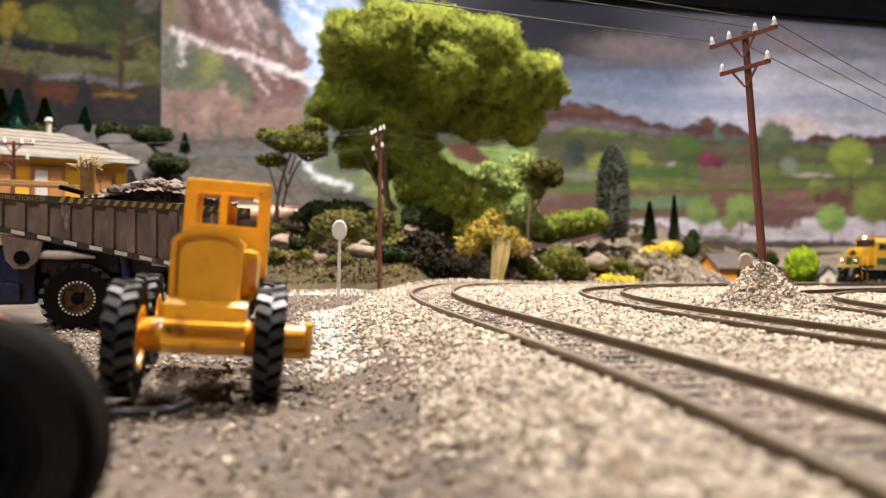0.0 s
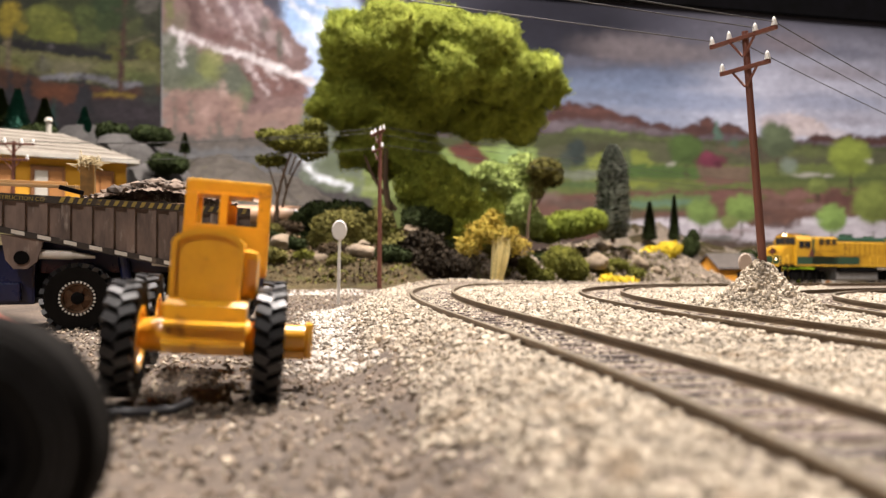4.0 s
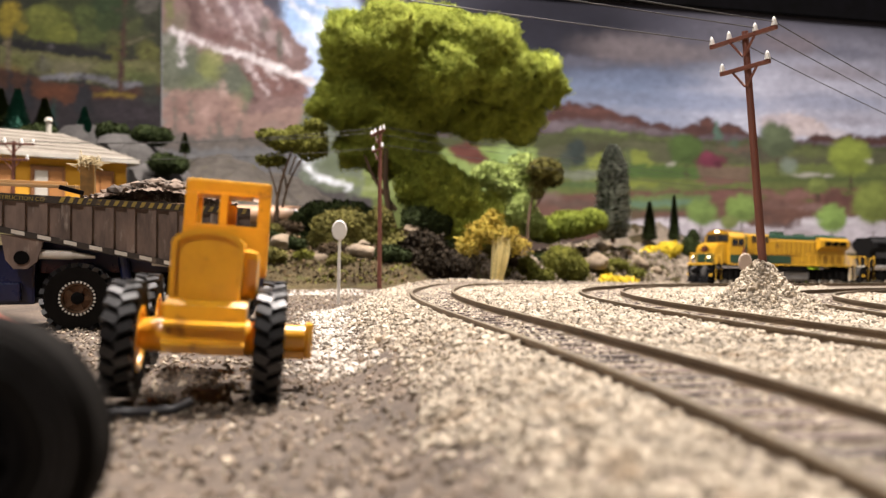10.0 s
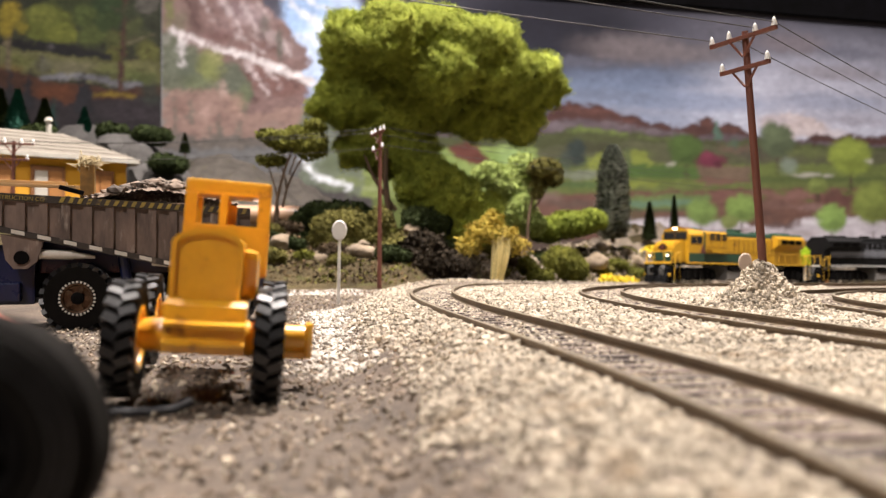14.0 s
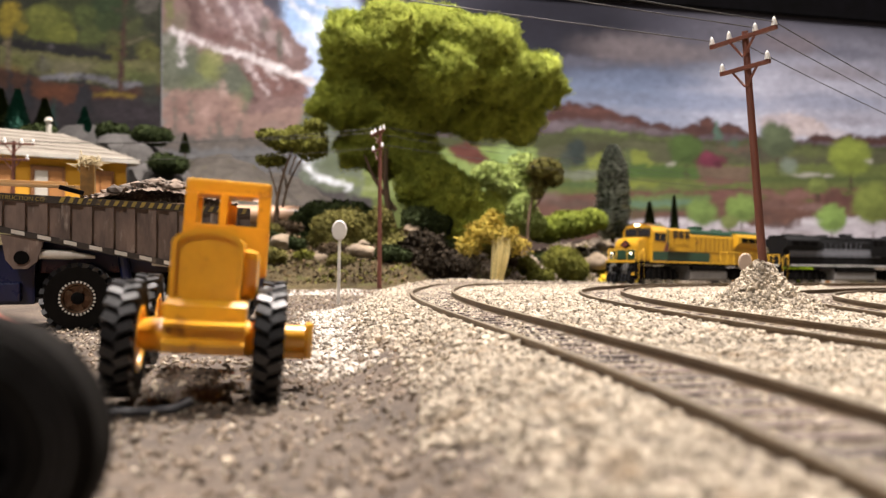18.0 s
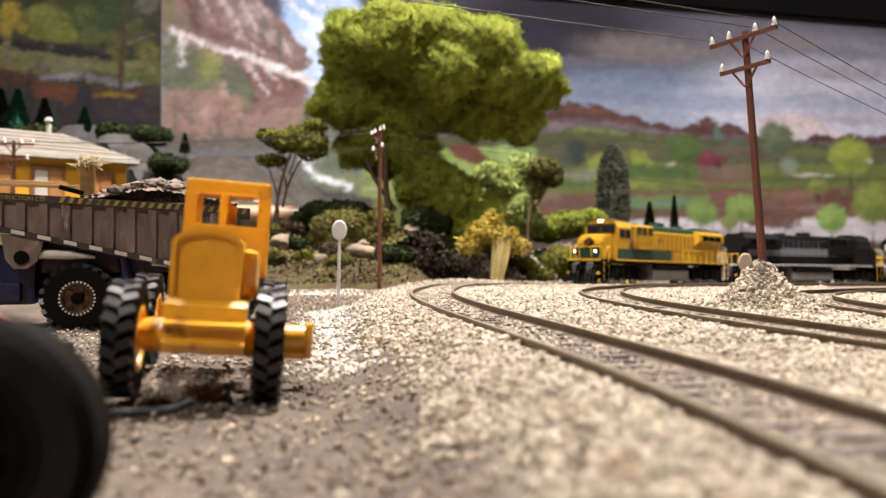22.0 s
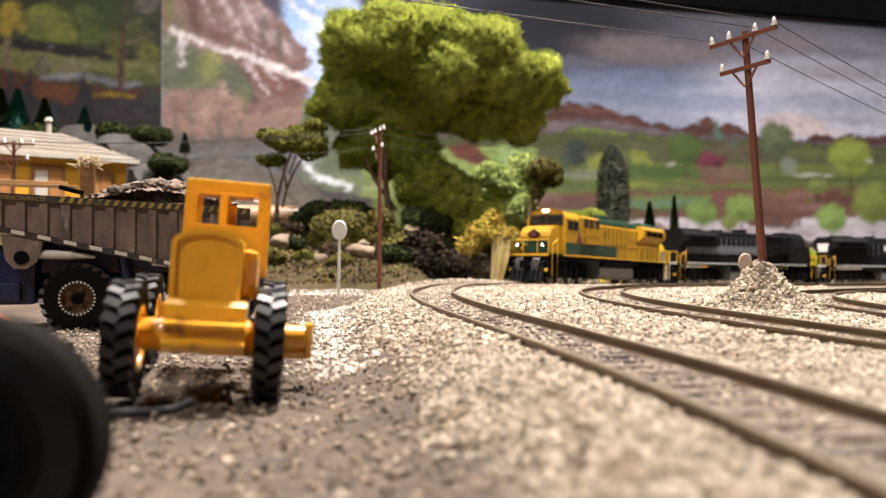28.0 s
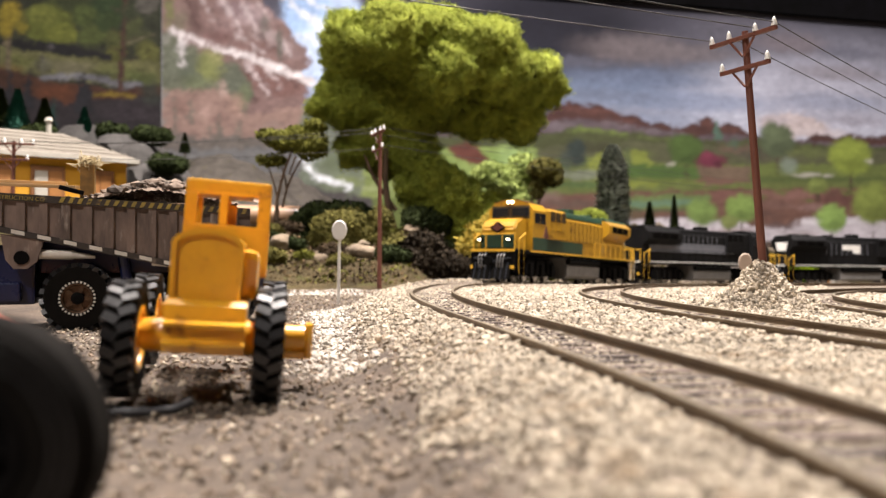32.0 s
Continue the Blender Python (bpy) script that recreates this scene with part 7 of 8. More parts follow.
GOLD = leaf_material("gold_foliage", (0.42, 0.33, 0.060), (0.25, 0.18, 0.032))
YELLOW = leaf_material("yellow_foliage", (0.66, 0.52, 0.04), (0.5, 0.38, 0.03))
STRAW = leaf_material("straw", (0.78, 0.68, 0.34), (0.62, 0.50, 0.20), 0.3)
PINE = leaf_material("pine_needles", (0.38, 0.40, 0.36), (0.040, 0.054, 0.044), 0.85)
TEAL = leaf_material("teal_needles", (0.02, 0.075, 0.055), (0.03, 0.10, 0.07))
ACID = leaf_material("bright_green", (0.30, 0.42, 0.02), (0.20, 0.30, 0.015))
RUST = leaf_material("rust_foliage", (0.26, 0.10, 0.035), (0.18, 0.07, 0.025))


def ball(level):
    """Points and triangles of a round ball."""
    bm = bmesh.new()
    bmesh.ops.create_icosphere(bm, subdivisions=level, radius=1.0)
    v, f = np.array([tuple(w.co) for w in bm.verts]), np.array([[w.index for w in q.verts] for q in bm.faces])
    bm.free()
    return v, f


BALLS = {3: ball(3), 5: ball(5)}


def clump(name, parent, lobes, tufts, size, mat, seed, core=0.90, rough=0.16, fine=3.0, label="", droop=0.0, lie=0.55, thin=0.38, level=3, lump=0.0):
    """A crown of lobes (x, y, z, rx, ry, rz): an uneven core, and a coat of small leaf blades that partly lie along it."""
    rng = np.random.default_rng(seed)
    lob = np.array(lobes, float)
    f = fine / float(np.mean(lob[:, 3:]))

    def field(q):
        """How far a point lies inside the fused lobes (1 on their skin), and the slope of that."""
        total, slope = np.zeros(len(q)), np.zeros(q.shape)
        for lo in lob:
            e = (q - lo[:3]) / lo[3:]
            w = np.exp(-4.0 * ((e ** 2).sum(1) - 1))
            total += w
            slope -= (8.0 * w)[:, None] * e / lo[3:]
        return total, slope

    def to_skin(q):
        """Move points to the skin of the fused crown; give their outward direction too."""
        for _ in range(7):
            total, slope = field(q)
            g = (slope ** 2).sum(1) + 1e-9
            step = (-np.log(np.maximum(total, 1e-9)) * total / g)[:, None] * slope
            far = np.linalg.norm(step, axis=1)[:, None] + 1e-12
            q = q + step * np.minimum(1, mean * 0.5 / far)
        _, slope = field(q)
        n = -slope / (np.linalg.norm(slope, axis=1)[:, None] + 1e-9)
        a, b, c = q.T
        h = mean * (rough * 1.3 * fbm(a * f + b * f * 0.7 + 7, c * f - b * f * 0.6, 4, seed) + lump * fbm(a * f * 3.6 + b * f * 2, c * f * 3.6 - b * f * 2, 4, seed + 5))
        return q + n * h[:, None], n
    mean = float(np.mean(lob[:, 3:]))
    area = (lob[:, 3] * lob[:, 5] + lob[:, 3] * lob[:, 4] + lob[:, 4] * lob[:, 5])
    pick = rng.choice(len(lob), tufts, p=area / area.sum())
    u = rng.normal(size=(tufts, 3))
    u /= np.linalg.norm(u, axis=1)[:, None]
    p = lob[pick, :3] + u * lob[pick, 3:]
    total, _ = field(p)
    p, n = to_skin(p[total < 3.5])
    count = len(p)
    p = p - n * (mean * rng.uniform(-0.05, 0.06, count))[:, None]
    a = rng.normal(size=(count, 3))
    a -= n * (a * n).sum(1)[:, None] * lie
    a[:, 2] -= droop
    a /= np.linalg.norm(a, axis=1)[:, None]
    a = a + n * 0.25 * lie
    b = np.cross(a, n * lie + rng.normal(size=(count, 3)) * (1 - lie) * 0.8)
    b /= np.linalg.norm(b, axis=1)[:, None] + 1e-9
    s = size * rng.uniform(0.5, 1.4, count)[:, None]
    v = np.stack([p - b * s * thin, p + b * s * thin, p + a * s], 1).reshape(-1, 3)
    crown = from_arrays(name, v, np.arange(len(v)).reshape(-1, 3), mat, parent, label)
    vs, fs = BALLS[level]
    body, tris = [], []
    for k, lo in enumerate(lob):
        q, n = to_skin(lo[:3] + vs * lo[3:])
        body.append(q - n * mean * (1 - core))
        tris.append(fs + k * len(vs))
    from_arrays("crown_core", np.concatenate(body), np.concatenate(tris), mat, crown, smooth=True)
    return crown


def branchy(root, paths, mat=None):
    """Tapered limbs: each path is (start, end, radius at start, radius at end) with a slight bend."""
    for k, (a, b, r1, r2) in enumerate(paths):
        a, b = Vector(a), Vector(b)
        bm = bmesh.new()
        n = 6
        side = Vector((0.06, 0.04, 0)) * (b - a).length * (1 if k % 2 else -1)
        pts = [a.lerp(b, i / n) + side * math.sin(math.pi * i / n) for i in range(n + 1)]
        tube(bm, pts, [r1 + (r2 - r1) * i / n for i in range(n + 1)], 9)
        part("trunk" if k == 0 else "limb", bm, mat or BARK, root, smooth=True)


def plant(name, x, y, z, lobes, tufts, size, mat, seed, label, category="bush", limbs=(), group="", **kw):
    root = thing(name, pose(x, y, z), label, category, group)
    if limbs:
        branchy(root, limbs)
    clump("crown" if limbs else "leaves", root, lobes, tufts, size, mat, seed, **kw)
    return root


# the large tree: lobes about the trunk's foot, in metres
plant("large_tree", -0.0300, 0.6600, 0.0430, [
    (-0.041, -0.008, 0.150, 0.023, 0.036, 0.026), (-0.010, -0.044, 0.146, 0.030, 0.036, 0.026), (0.016, -0.010, 0.156, 0.040, 0.046, 0.024), (0.056, -0.024, 0.142, 0.036, 0.042, 0.026),
    (0.034, -0.036, 0.122, 0.027, 0.032, 0.017), (0.080, -0.020, 0.124, 0.028, 0.034, 0.022), (0.105, -0.012, 0.122, 0.020, 0.026, 0.017), (0.121, -0.010, 0.119, 0.008, 0.012, 0.008), (-0.050, 0.004, 0.118, 0.023, 0.030, 0.028),
    (-0.064, 0.004, 0.104, 0.015, 0.018, 0.009), (-0.014, 0.022, 0.108, 0.046, 0.038, 0.030), (0.066, 0.026, 0.100, 0.034, 0.034, 0.020), (0.092, 0.018, 0.099, 0.021, 0.026, 0.020), (0.012, 0.018, 0.124, 0.052, 0.034, 0.030), (0.006, 0.022, 0.070, 0.022, 0.022, 0.018),
    (-0.032, 0.022, 0.078, 0.026, 0.026, 0.020), (-0.012, 0.024, 0.066, 0.024, 0.024, 0.016)], 340000, 0.0023, BIG_GREEN, 41, "large bushy green tree with a fibrous foam crown", "tree",
    limbs=[((-0.004, 0, -0.012), (-0.016, 0, 0.070), 0.0032, 0.0020), ((0.003, 0.004, -0.006), (0.010, 0.004, 0.066), 0.0022, 0.0012), ((-0.008, 0, 0.02), (-0.036, 0.004, 0.072), 0.0018, 0.001)],
    rough=0.34, fine=1.6, core=0.93, lie=0.62, thin=0.12, level=5, lump=0.30)
plant("leafy_shrub", 0.0020, 0.6380, 0.0240, [(-0.012, 0.004, 0.060, 0.022, 0.022, 0.020), (0.004, -0.002, 0.046, 0.024, 0.022, 0.020), (0.018, 0, 0.032, 0.024, 0.020, 0.018), (0.002, -0.004, 0.024, 0.020, 0.016, 0.014)],
      80000, 0.0027, BIG_GREEN, 42, "tall green shrub growing beside the large tree", rough=0.42, fine=1.7, lie=0.55, thin=0.14, level=5, lump=0.40, core=0.93)
plant("dark_bush", -0.0180, 0.6200, 0.0440, [(0, 0, 0.008, 0.013, 0.012, 0.012), (0.014, 0, 0.006, 0.010, 0.01, 0.009)], 5000, 0.0028, DARK_GREEN, 43, "small dark green bush under the tree")
# dark brown growth; the tree's shade on the bank is in its colour too
SHADED_BRACKEN = leaf_material("bracken", (0.024, 0.017, 0.009), (0.010, 0.007, 0.004), 0.5)
plant("bracken_thicket", -0.0100, 0.5760, 0.0080, [(-0.014, 0, 0.012, 0.015, 0.012, 0.015), (0.004, 0, 0.010, 0.016, 0.012, 0.014), (0.020, 0, 0.008, 0.013, 0.011, 0.011), (-0.004, 0.004, 0.026, 0.014, 0.010, 0.009)], 12000, 0.0026, SHADED_BRACKEN, 143, "dark brown bracken thicket, toned for the tree's shade on the bank", "undergrowth", rough=0.4, lump=0.3)
plant("dark_bush", -0.1020, 0.6700, 0.0440, [(0, 0, 0.012, 0.016, 0.014, 0.014), (0.018, 0, 0.014, 0.016, 0.014, 0.013), (-0.014, 0, 0.008, 0.010, 0.01, 0.010), (0.034, 0, 0.012, 0.012, 0.01, 0.013)], 8000, 0.003, DARK_GREEN, 44, "dark green bushes below the small tree")
plant("olive_bush", -0.0720, 0.5900, 0.0160, [(0, 0, 0.014, 0.018, 0.015, 0.016), (0.004, 0, 0.032, 0.014, 0.013, 0.012), (-0.012, 0, 0.026, 0.012, 0.012, 0.014), (0.020, 0, 0.020, 0.012, 0.012, 0.014), (0.026, 0, 0.036, 0.009, 0.009, 0.009)], 17000, 0.0022, MOSSY, 45, "olive moss-covered bush on the bank behind the pole", lump=0.2)
plant("mossy_bank_bush", -0.0250, 0.5900, 0.0110, [(0, 0, 0.010, 0.015, 0.012, 0.012), (0.018, 0, 0.006, 0.014, 0.012, 0.009), (-0.010, 0, 0.018, 0.012, 0.010, 0.012)], 9000, 0.0024, MOSSY, 46, "low dark mossy growth on the bank")
plant("round_bush", -0.1270, 0.6100, 0.0300, [(0, 0, 0.006, 0.008, 0.008, 0.009)], 2200, 0.0024, DARK_GREEN, 47, "small round dark bush at the small tree's foot")
plant("gold_bush", 0.0335, 0.6020, 0.0250, [(-0.014, 0, 0.009, 0.009, 0.010, 0.006), (-0.004, 0, 0.019, 0.011, 0.010, 0.007), (0.010, 0, 0.017, 0.012, 0.010, 0.006), (0.023, 0, 0.008, 0.007, 0.008, 0.005), (0.002, 0, 0.028, 0.007, 0.007, 0.006), (-0.022, 0, 0.002, 0.005, 0.006, 0.004)],
      3000, 0.0030, GOLD, 48, "golden yellow dry bush on the bank", core=0.35, rough=0.6, lie=0.1, thin=0.20)
plant("lime_bush", 0.1150, 0.8200, 0.0440, [(-0.012, 0, 0.008, 0.020, 0.018, 0.012), (0.012, 0, 0.014, 0.022, 0.018, 0.013), (0.034, 0, 0.018, 0.016, 0.014, 0.011)], 14000, 0.0021, FERN, 49, "spreading yellow-green bush above the bank")
plant("light_shrub", 0.0750, 0.8000, 0.0500, [(0, 0, 0.020, 0.018, 0.016, 0.020), (-0.012, 0, 0.048, 0.020, 0.016, 0.016), (0.004, 0, 0.062, 0.017, 0.015, 0.014), (0.010, 0, 0.008, 0.018, 0.015, 0.012), (-0.030, 0, 0.056, 0.016, 0.014, 0.012)], 22000, 0.0028, LIME, 50, "tall pale lime-green shrub behind the bank", core=0.8, rough=0.25, fine=1.2)
plant("bronze_tree", 0.0920, 0.7700, 0.0460, [(0.004, 0, 0.062, 0.015, 0.013, 0.010), (0.012, 0, 0.054, 0.009, 0.009, 0.008), (-0.004, 0, 0.044, 0.007, 0.007, 0.009)], 4500, 0.0024, MOSSY, 51, "small tree with bronze-brown leaves", "tree",
      limbs=[((-0.012, 0, -0.01), (-0.002, 0, 0.052), 0.0014, 0.0008), ((-0.006, 0, 0.025), (0.010, 0, 0.055), 0.001, 0.0006)], core=0.55, rough=0.3)
plant("bank_bush", 0.1080, 0.7550, 0.0060, [(0, 0, 0.014, 0.016, 0.014, 0.014), (0.012, 0, 0.008, 0.013, 0.012, 0.012), (-0.008, 0, 0.006, 0.011, 0.010, 0.009)], 8000, 0.0028, OLIVE, 52, "olive bush at the foot of the rocky bank")
plant("bank_bush", 0.0760, 0.7100, 0.0030, [(0, 0, 0.006, 0.010, 0.009, 0.009), (0.012, 0, 0.004, 0.008, 0.008, 0.007), (-0.004, 0, 0.014, 0.008, 0.008, 0.008)], 4200, 0.0026, OLIVE, 53, "small olive bush beside the straw")
plant("yellow_bush", 0.2520, 0.9400, 0.0230, [(-0.012, 0, 0.006, 0.012, 0.010, 0.008), (0.004, 0, 0.009, 0.010, 0.009, 0.010), (0.014, 0, 0.012, 0.008, 0.008, 0.007)], 4200, 0.0030, YELLOW, 54, "bright yellow flowering bush on the bank")
plant("yellow_bush", 0.1600, 0.7900, -0.0020, [(0, 0, 0.004, 0.008, 0.007, 0.006), (0.018, 0, 0.002, 0.010, 0.008, 0.005), (0.008, 0, 0.003, 0.008, 0.007, 0.005)], 3000, 0.0028, YELLOW, 55, "low yellow flowering bush beside the track")


def straw_tuft():
    root = thing("straw_tuft", pose(0.0385, 0.5920, 0.0040), "upright tuft of pale straw on the bank", "grass")
    rng = random.Random(3)
    bm = bmesh.new()
    for k in range(240):
        a, r = rng.uniform(0, 6.28), rng.uniform(0, 0.0042)
        x, y = r * math.cos(a), r * math.sin(a)
        h = rng.uniform(0.026, 0.040)
        w = Vector((rng.uniform(-1, 1), rng.uniform(-1, 1), 0)).normalized() * 0.0005
        tip = Vector((x * 1.9 + 0.0045, y * 1.9, h))
        p = Vector((x, y, 0))
        bm.faces.new([bm.verts.new(p - w), bm.verts.new(p + w), bm.verts.new(tip)])
    tagged(part("straw", bm, STRAW, root), kind="stuff")


straw_tuft()

# the small tree left of the large one: bare stems and flat foliage pads
plant("small_tree", -0.1270, 0.6200, 0.0330, [
    (0.004, 0, 0.083, 0.013, 0.012, 0.005), (0.018, 0, 0.086, 0.010, 0.012, 0.006), (-0.006, 0, 0.084, 0.009, 0.010, 0.004), (0.026, 0, 0.078, 0.013, 0.012, 0.011), (0.011, 0, 0.078, 0.016, 0.012, 0.005),
    (-0.004, 0, 0.066, 0.011, 0.010, 0.004), (0.030, 0, 0.092, 0.008, 0.008, 0.005)], 11000, 0.0022, OLIVE, 61,
    "slender small tree with flat olive leaf pads", "tree",
    limbs=[((0, 0, -0.004), (0.013, 0, 0.076), 0.0016, 0.0008), ((0.001, 0, 0.010), (-0.006, 0, 0.062), 0.0009, 0.0005), ((0.005, 0, 0.03), (0.024, 0, 0.074), 0.0010, 0.0006), ((0.008, 0, 0.044), (0.000, 0.003, 0.068), 0.0008, 0.0005), ((0.010, 0, 0.055), (0.028, 0, 0.088), 0.0007, 0.0004)],
    core=0.75, rough=0.3)


def cypress(x, y, z, h, r, mat, seed, label, tufts=6000, cone=False):
    """A closed column or cone of needle scales, in drooping rows."""
    root = thing("cypress", pose(x, y, z), label, "conifer", "conifers")
    rng = np.random.default_rng(seed)
    bm = bmesh.new()
    rod(bm, (0, 0, -0.004), (0, 0, h * 0.5), r * 0.16, r * 0.08, 8)
    part("trunk", bm, BARK, root)
    t = rng.random(tufts) ** 0.8
    wide = [1.0, 1.0, 0.78, 0.36, 0.14, 0.03] if cone else [0.7, 0.95, 1.0, 0.85, 0.5, 0.06]
    prof = r * np.interp(t, [0, 0.08, 0.3, 0.7, 0.9, 1.0], wide)
    a = rng.uniform(0, 2 * np.pi, tufts)
    rows = 1 + 0.10 * np.sin(t * 120 + a * 3) + rng.normal(0, 0.04, tufts)
    p = np.stack([prof * rows * np.cos(a), prof * rows * np.sin(a), t * h], 1)
    out = np.stack([np.cos(a), np.sin(a), np.full(tufts, 0.5)], 1)
    side = np.stack([-np.sin(a), np.cos(a), np.zeros(tufts)], 1)
    s = (r * 0.22) * rng.uniform(0.6, 1.3, tufts)[:, None]
    v = np.stack([p - side * s * 0.6, p + side * s * 0.6, p + out * s], 1).reshape(-1, 3)
    crown = from_arrays("crown", v, np.arange(len(v)).reshape(-1, 3), mat, root)
    bm = bmesh.new()
    lathe(bm, [(0, 0)] + [(0.88 * r * w, k * h) for k, w in zip((0.02, 0.1, 0.3, 0.7, 0.9), wide)] + [(0, h * 0.98)], None, 16)
    # pale needles stand over a core of darker green
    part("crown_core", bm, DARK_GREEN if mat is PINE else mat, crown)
    return root


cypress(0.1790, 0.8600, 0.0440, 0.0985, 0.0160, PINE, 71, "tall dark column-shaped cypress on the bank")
# ---- far corner of the layout ----
cypress(0.3040, 1.2000, 0.0500, 0.0560, 0.0110, DARK_GREEN, 72, "small dark green cone-shaped conifer by the backdrop", 2500, True)
cypress(0.3430, 1.2100, 0.0500, 0.0660, 0.0090, DARK_GREEN, 73, "small dark green cone-shaped conifer by the backdrop", 2500, True)
plant("ball_tree", 0.4750, 1.0800, ground_at(0.475, 1.08), [(0, 0, 0.026, 0.018, 0.018, 0.020), (0, 0, 0.034, 0.015, 0.015, 0.016)], 7000, 0.0036, ACID, 74, "bright yellow-green rounded tree", "tree", limbs=[((0, 0, -0.003), (0, 0, 0.012), 0.002, 0.0016)])
plant("rust_bush", 0.5050, 1.1600, ground_at(0.505, 1.16), [(0, 0, 0.020, 0.014, 0.012, 0.014), (0.012, 0, 0.014, 0.010, 0.010, 0.012)], 3500, 0.0036, RUST, 75, "rust-brown bush near the back")
plant("dark_bush", 0.3700, 1.2200, ground_at(0.37, 1.22), [(0, 0, 0.016, 0.012, 0.010, 0.014), (0.004, 0, 0.030, 0.007, 0.007, 0.010)], 3000, 0.0036, DARK_GREEN, 76, "dark bush beside the far shed")
plant("dark_bush", 0.4600, 1.2300, ground_at(0.46, 1.23), [(0, 0, 0.014, 0.018, 0.012, 0.012), (0.030, 0, 0.012, 0.014, 0.010, 0.010)], 3500, 0.0036, DARK_GREEN, 77, "low dark bushes in front of the backdrop")
SHED_ORANGE = material("shed_orange", (0.62, 0.28, 0.03), (0.50, 0.21, 0.02), 0.7, scale=160)
SHED_ROOF = material("shed_roof", (0.10, 0.085, 0.075), (0.07, 0.06, 0.052), 0.85, scale=160)
SHED_WHITE = material("shed_white", (0.60, 0.58, 0.52), (0.46, 0.44, 0.40), 0.75, scale=160)


def shed(name, x, y, turn, L, W, H, rise, wall_mat, roof_mat, label):
    root = thing(name, pose(x, y, ground_at(x, y) - 0.002, 0, 0, turn), label, "shed")
    bm = bmesh.new()
    prism(bm, [(-W / 2, 0), (W / 2, 0), (W / 2, H), (0, H + rise), (-W / 2, H)], "x", -L / 2, L / 2)
    body = part("wall", bm, wall_mat, root)
    o = 0.004
    for s in (-1, 1):
        bm = bmesh.new()
        k = rise / (W / 2)
        prism(bm, [(0, H + rise + 0.0003), (s * (W / 2 + o), H - k * o + 0.0003), (s * (W / 2 + o), H - k * o + 0.0022), (0, H + rise + 0.0022)], "x", -L / 2 - o, L / 2 + o)
        part("roof", bm, roof_mat, root)
    bm = bmesh.new()
    box(bm, 0.0012, W * 0.3, H * 0.62, -L / 2 - 0.0004, 0, 0.001)
    part("door", bm, DOOR_BROWN, root)
    bm = bmesh.new()
    box(bm, L * 0.22, 0.0012, H * 0.35, L * 0.05, -W / 2 - 0.0004, H * 0.4)
    part("window", bm, GLASSDARK, root)
    return root


shed("orange_shed", 0.3850, 1.1000, 20, 0.066, 0.042, 0.026, 0.016, SHED_ORANGE, SHED_ROOF, "orange wooden shed with a dark gabled roof")
shed("small_white_shed", 0.5320, 1.1350, 80, 0.020, 0.020, 0.020, 0.010, SHED_WHITE, SHED_ROOF, "tiny white shed with a dark doorway")
PIPE_TAN = material("culvert_tan", (0.42, 0.27, 0.17), (0.30, 0.18, 0.11), 0.3, scale=120)
bm = bmesh.new()
rod(bm, (-0.235, 0.700, 0.0625), (-0.120, 0.690, 0.0600), 0.0085, seg=28)
tagged(part("large_pipe", bm, PIPE_TAN, None, smooth=True), "large tan pipe lying on the slope", "pipe")
# boulders on the banks
BOULDER = material("boulder", (0.21, 0.162, 0.108), (0.095, 0.072, 0.050), 0.9, scale=140, spread=0.6, bump=0.0008, each=0.3)
GREYROCK = material("grey_rock", (0.062, 0.058, 0.055), (0.026, 0.024, 0.023), 0.9, scale=90, spread=0.6, bump=0.0012, each=0.3)


def boulder(x, y, z, sx, sy, sz, mat, seed, label):
    rng = random.Random(seed)
    bm = bmesh.new()
    bmesh.ops.create_icosphere(bm, subdivisions=3, radius=1.0)
    off = rng.uniform(0, 50)
    for v in bm.verts:
        k = 1 + 0.45 * noise.noise(v.co * 1.1 + Vector((off, 0, 0))) + 0.22 * abs(noise.noise(v.co * 2.6 + Vector((0, off, 0)))) + 0.10 * noise.noise(v.co * 7.0 + Vector((0, off, off)))
        v.co = Vector((v.co.x * sx * k, v.co.y * sy * k, v.co.z * sz * k))
    ob = part("boulder", bm, mat, smooth=True)
    ob.location = (x, y, z)
    ob.rotation_euler = (0, 0, rng.uniform(0, 6))
    return tagged(ob, label, "rock", "boulders")


for k, (x, y, z, s) in enumerate(((-0.115, 0.585, 0.020, 0.009), (-0.107, 0.60, 0.034, 0.007), (-0.054, 0.555, 0.0165, 0.0075), (-0.080, 0.60, 0.047, 0.006), (-0.112, 0.57, 0.034, 0.0078), (-0.135, 0.60, 0.020, 0.008), (-0.092, 0.58, 0.015, 0.010),
                                  (0.150, 0.80, 0.020, 0.010), (0.205, 0.87, 0.018, 0.010), (0.165, 0.835, 0.036, 0.006), (0.232, 0.94, 0.024, 0.008))):
    boulder(x, y, z, s * 1.2, s, s * 0.8, BOULDER, k + 1, "tan boulder set into the bank")
for k, (x, y, z, s) in enumerate(((-0.330, 0.86, 0.120, 0.036), (-0.285, 0.83, 0.098, 0.030), (-0.240, 0.82, 0.080, 0.024), (-0.195, 0.78, 0.062, 0.018), (-0.385, 0.88, 0.130, 0.036), (-0.150, 0.77, 0.055, 0.016))):
    boulder(x, y, z, s * 1.3, s, s * 0.85, GREYROCK, k + 30, "large grey rock on the rear slope")
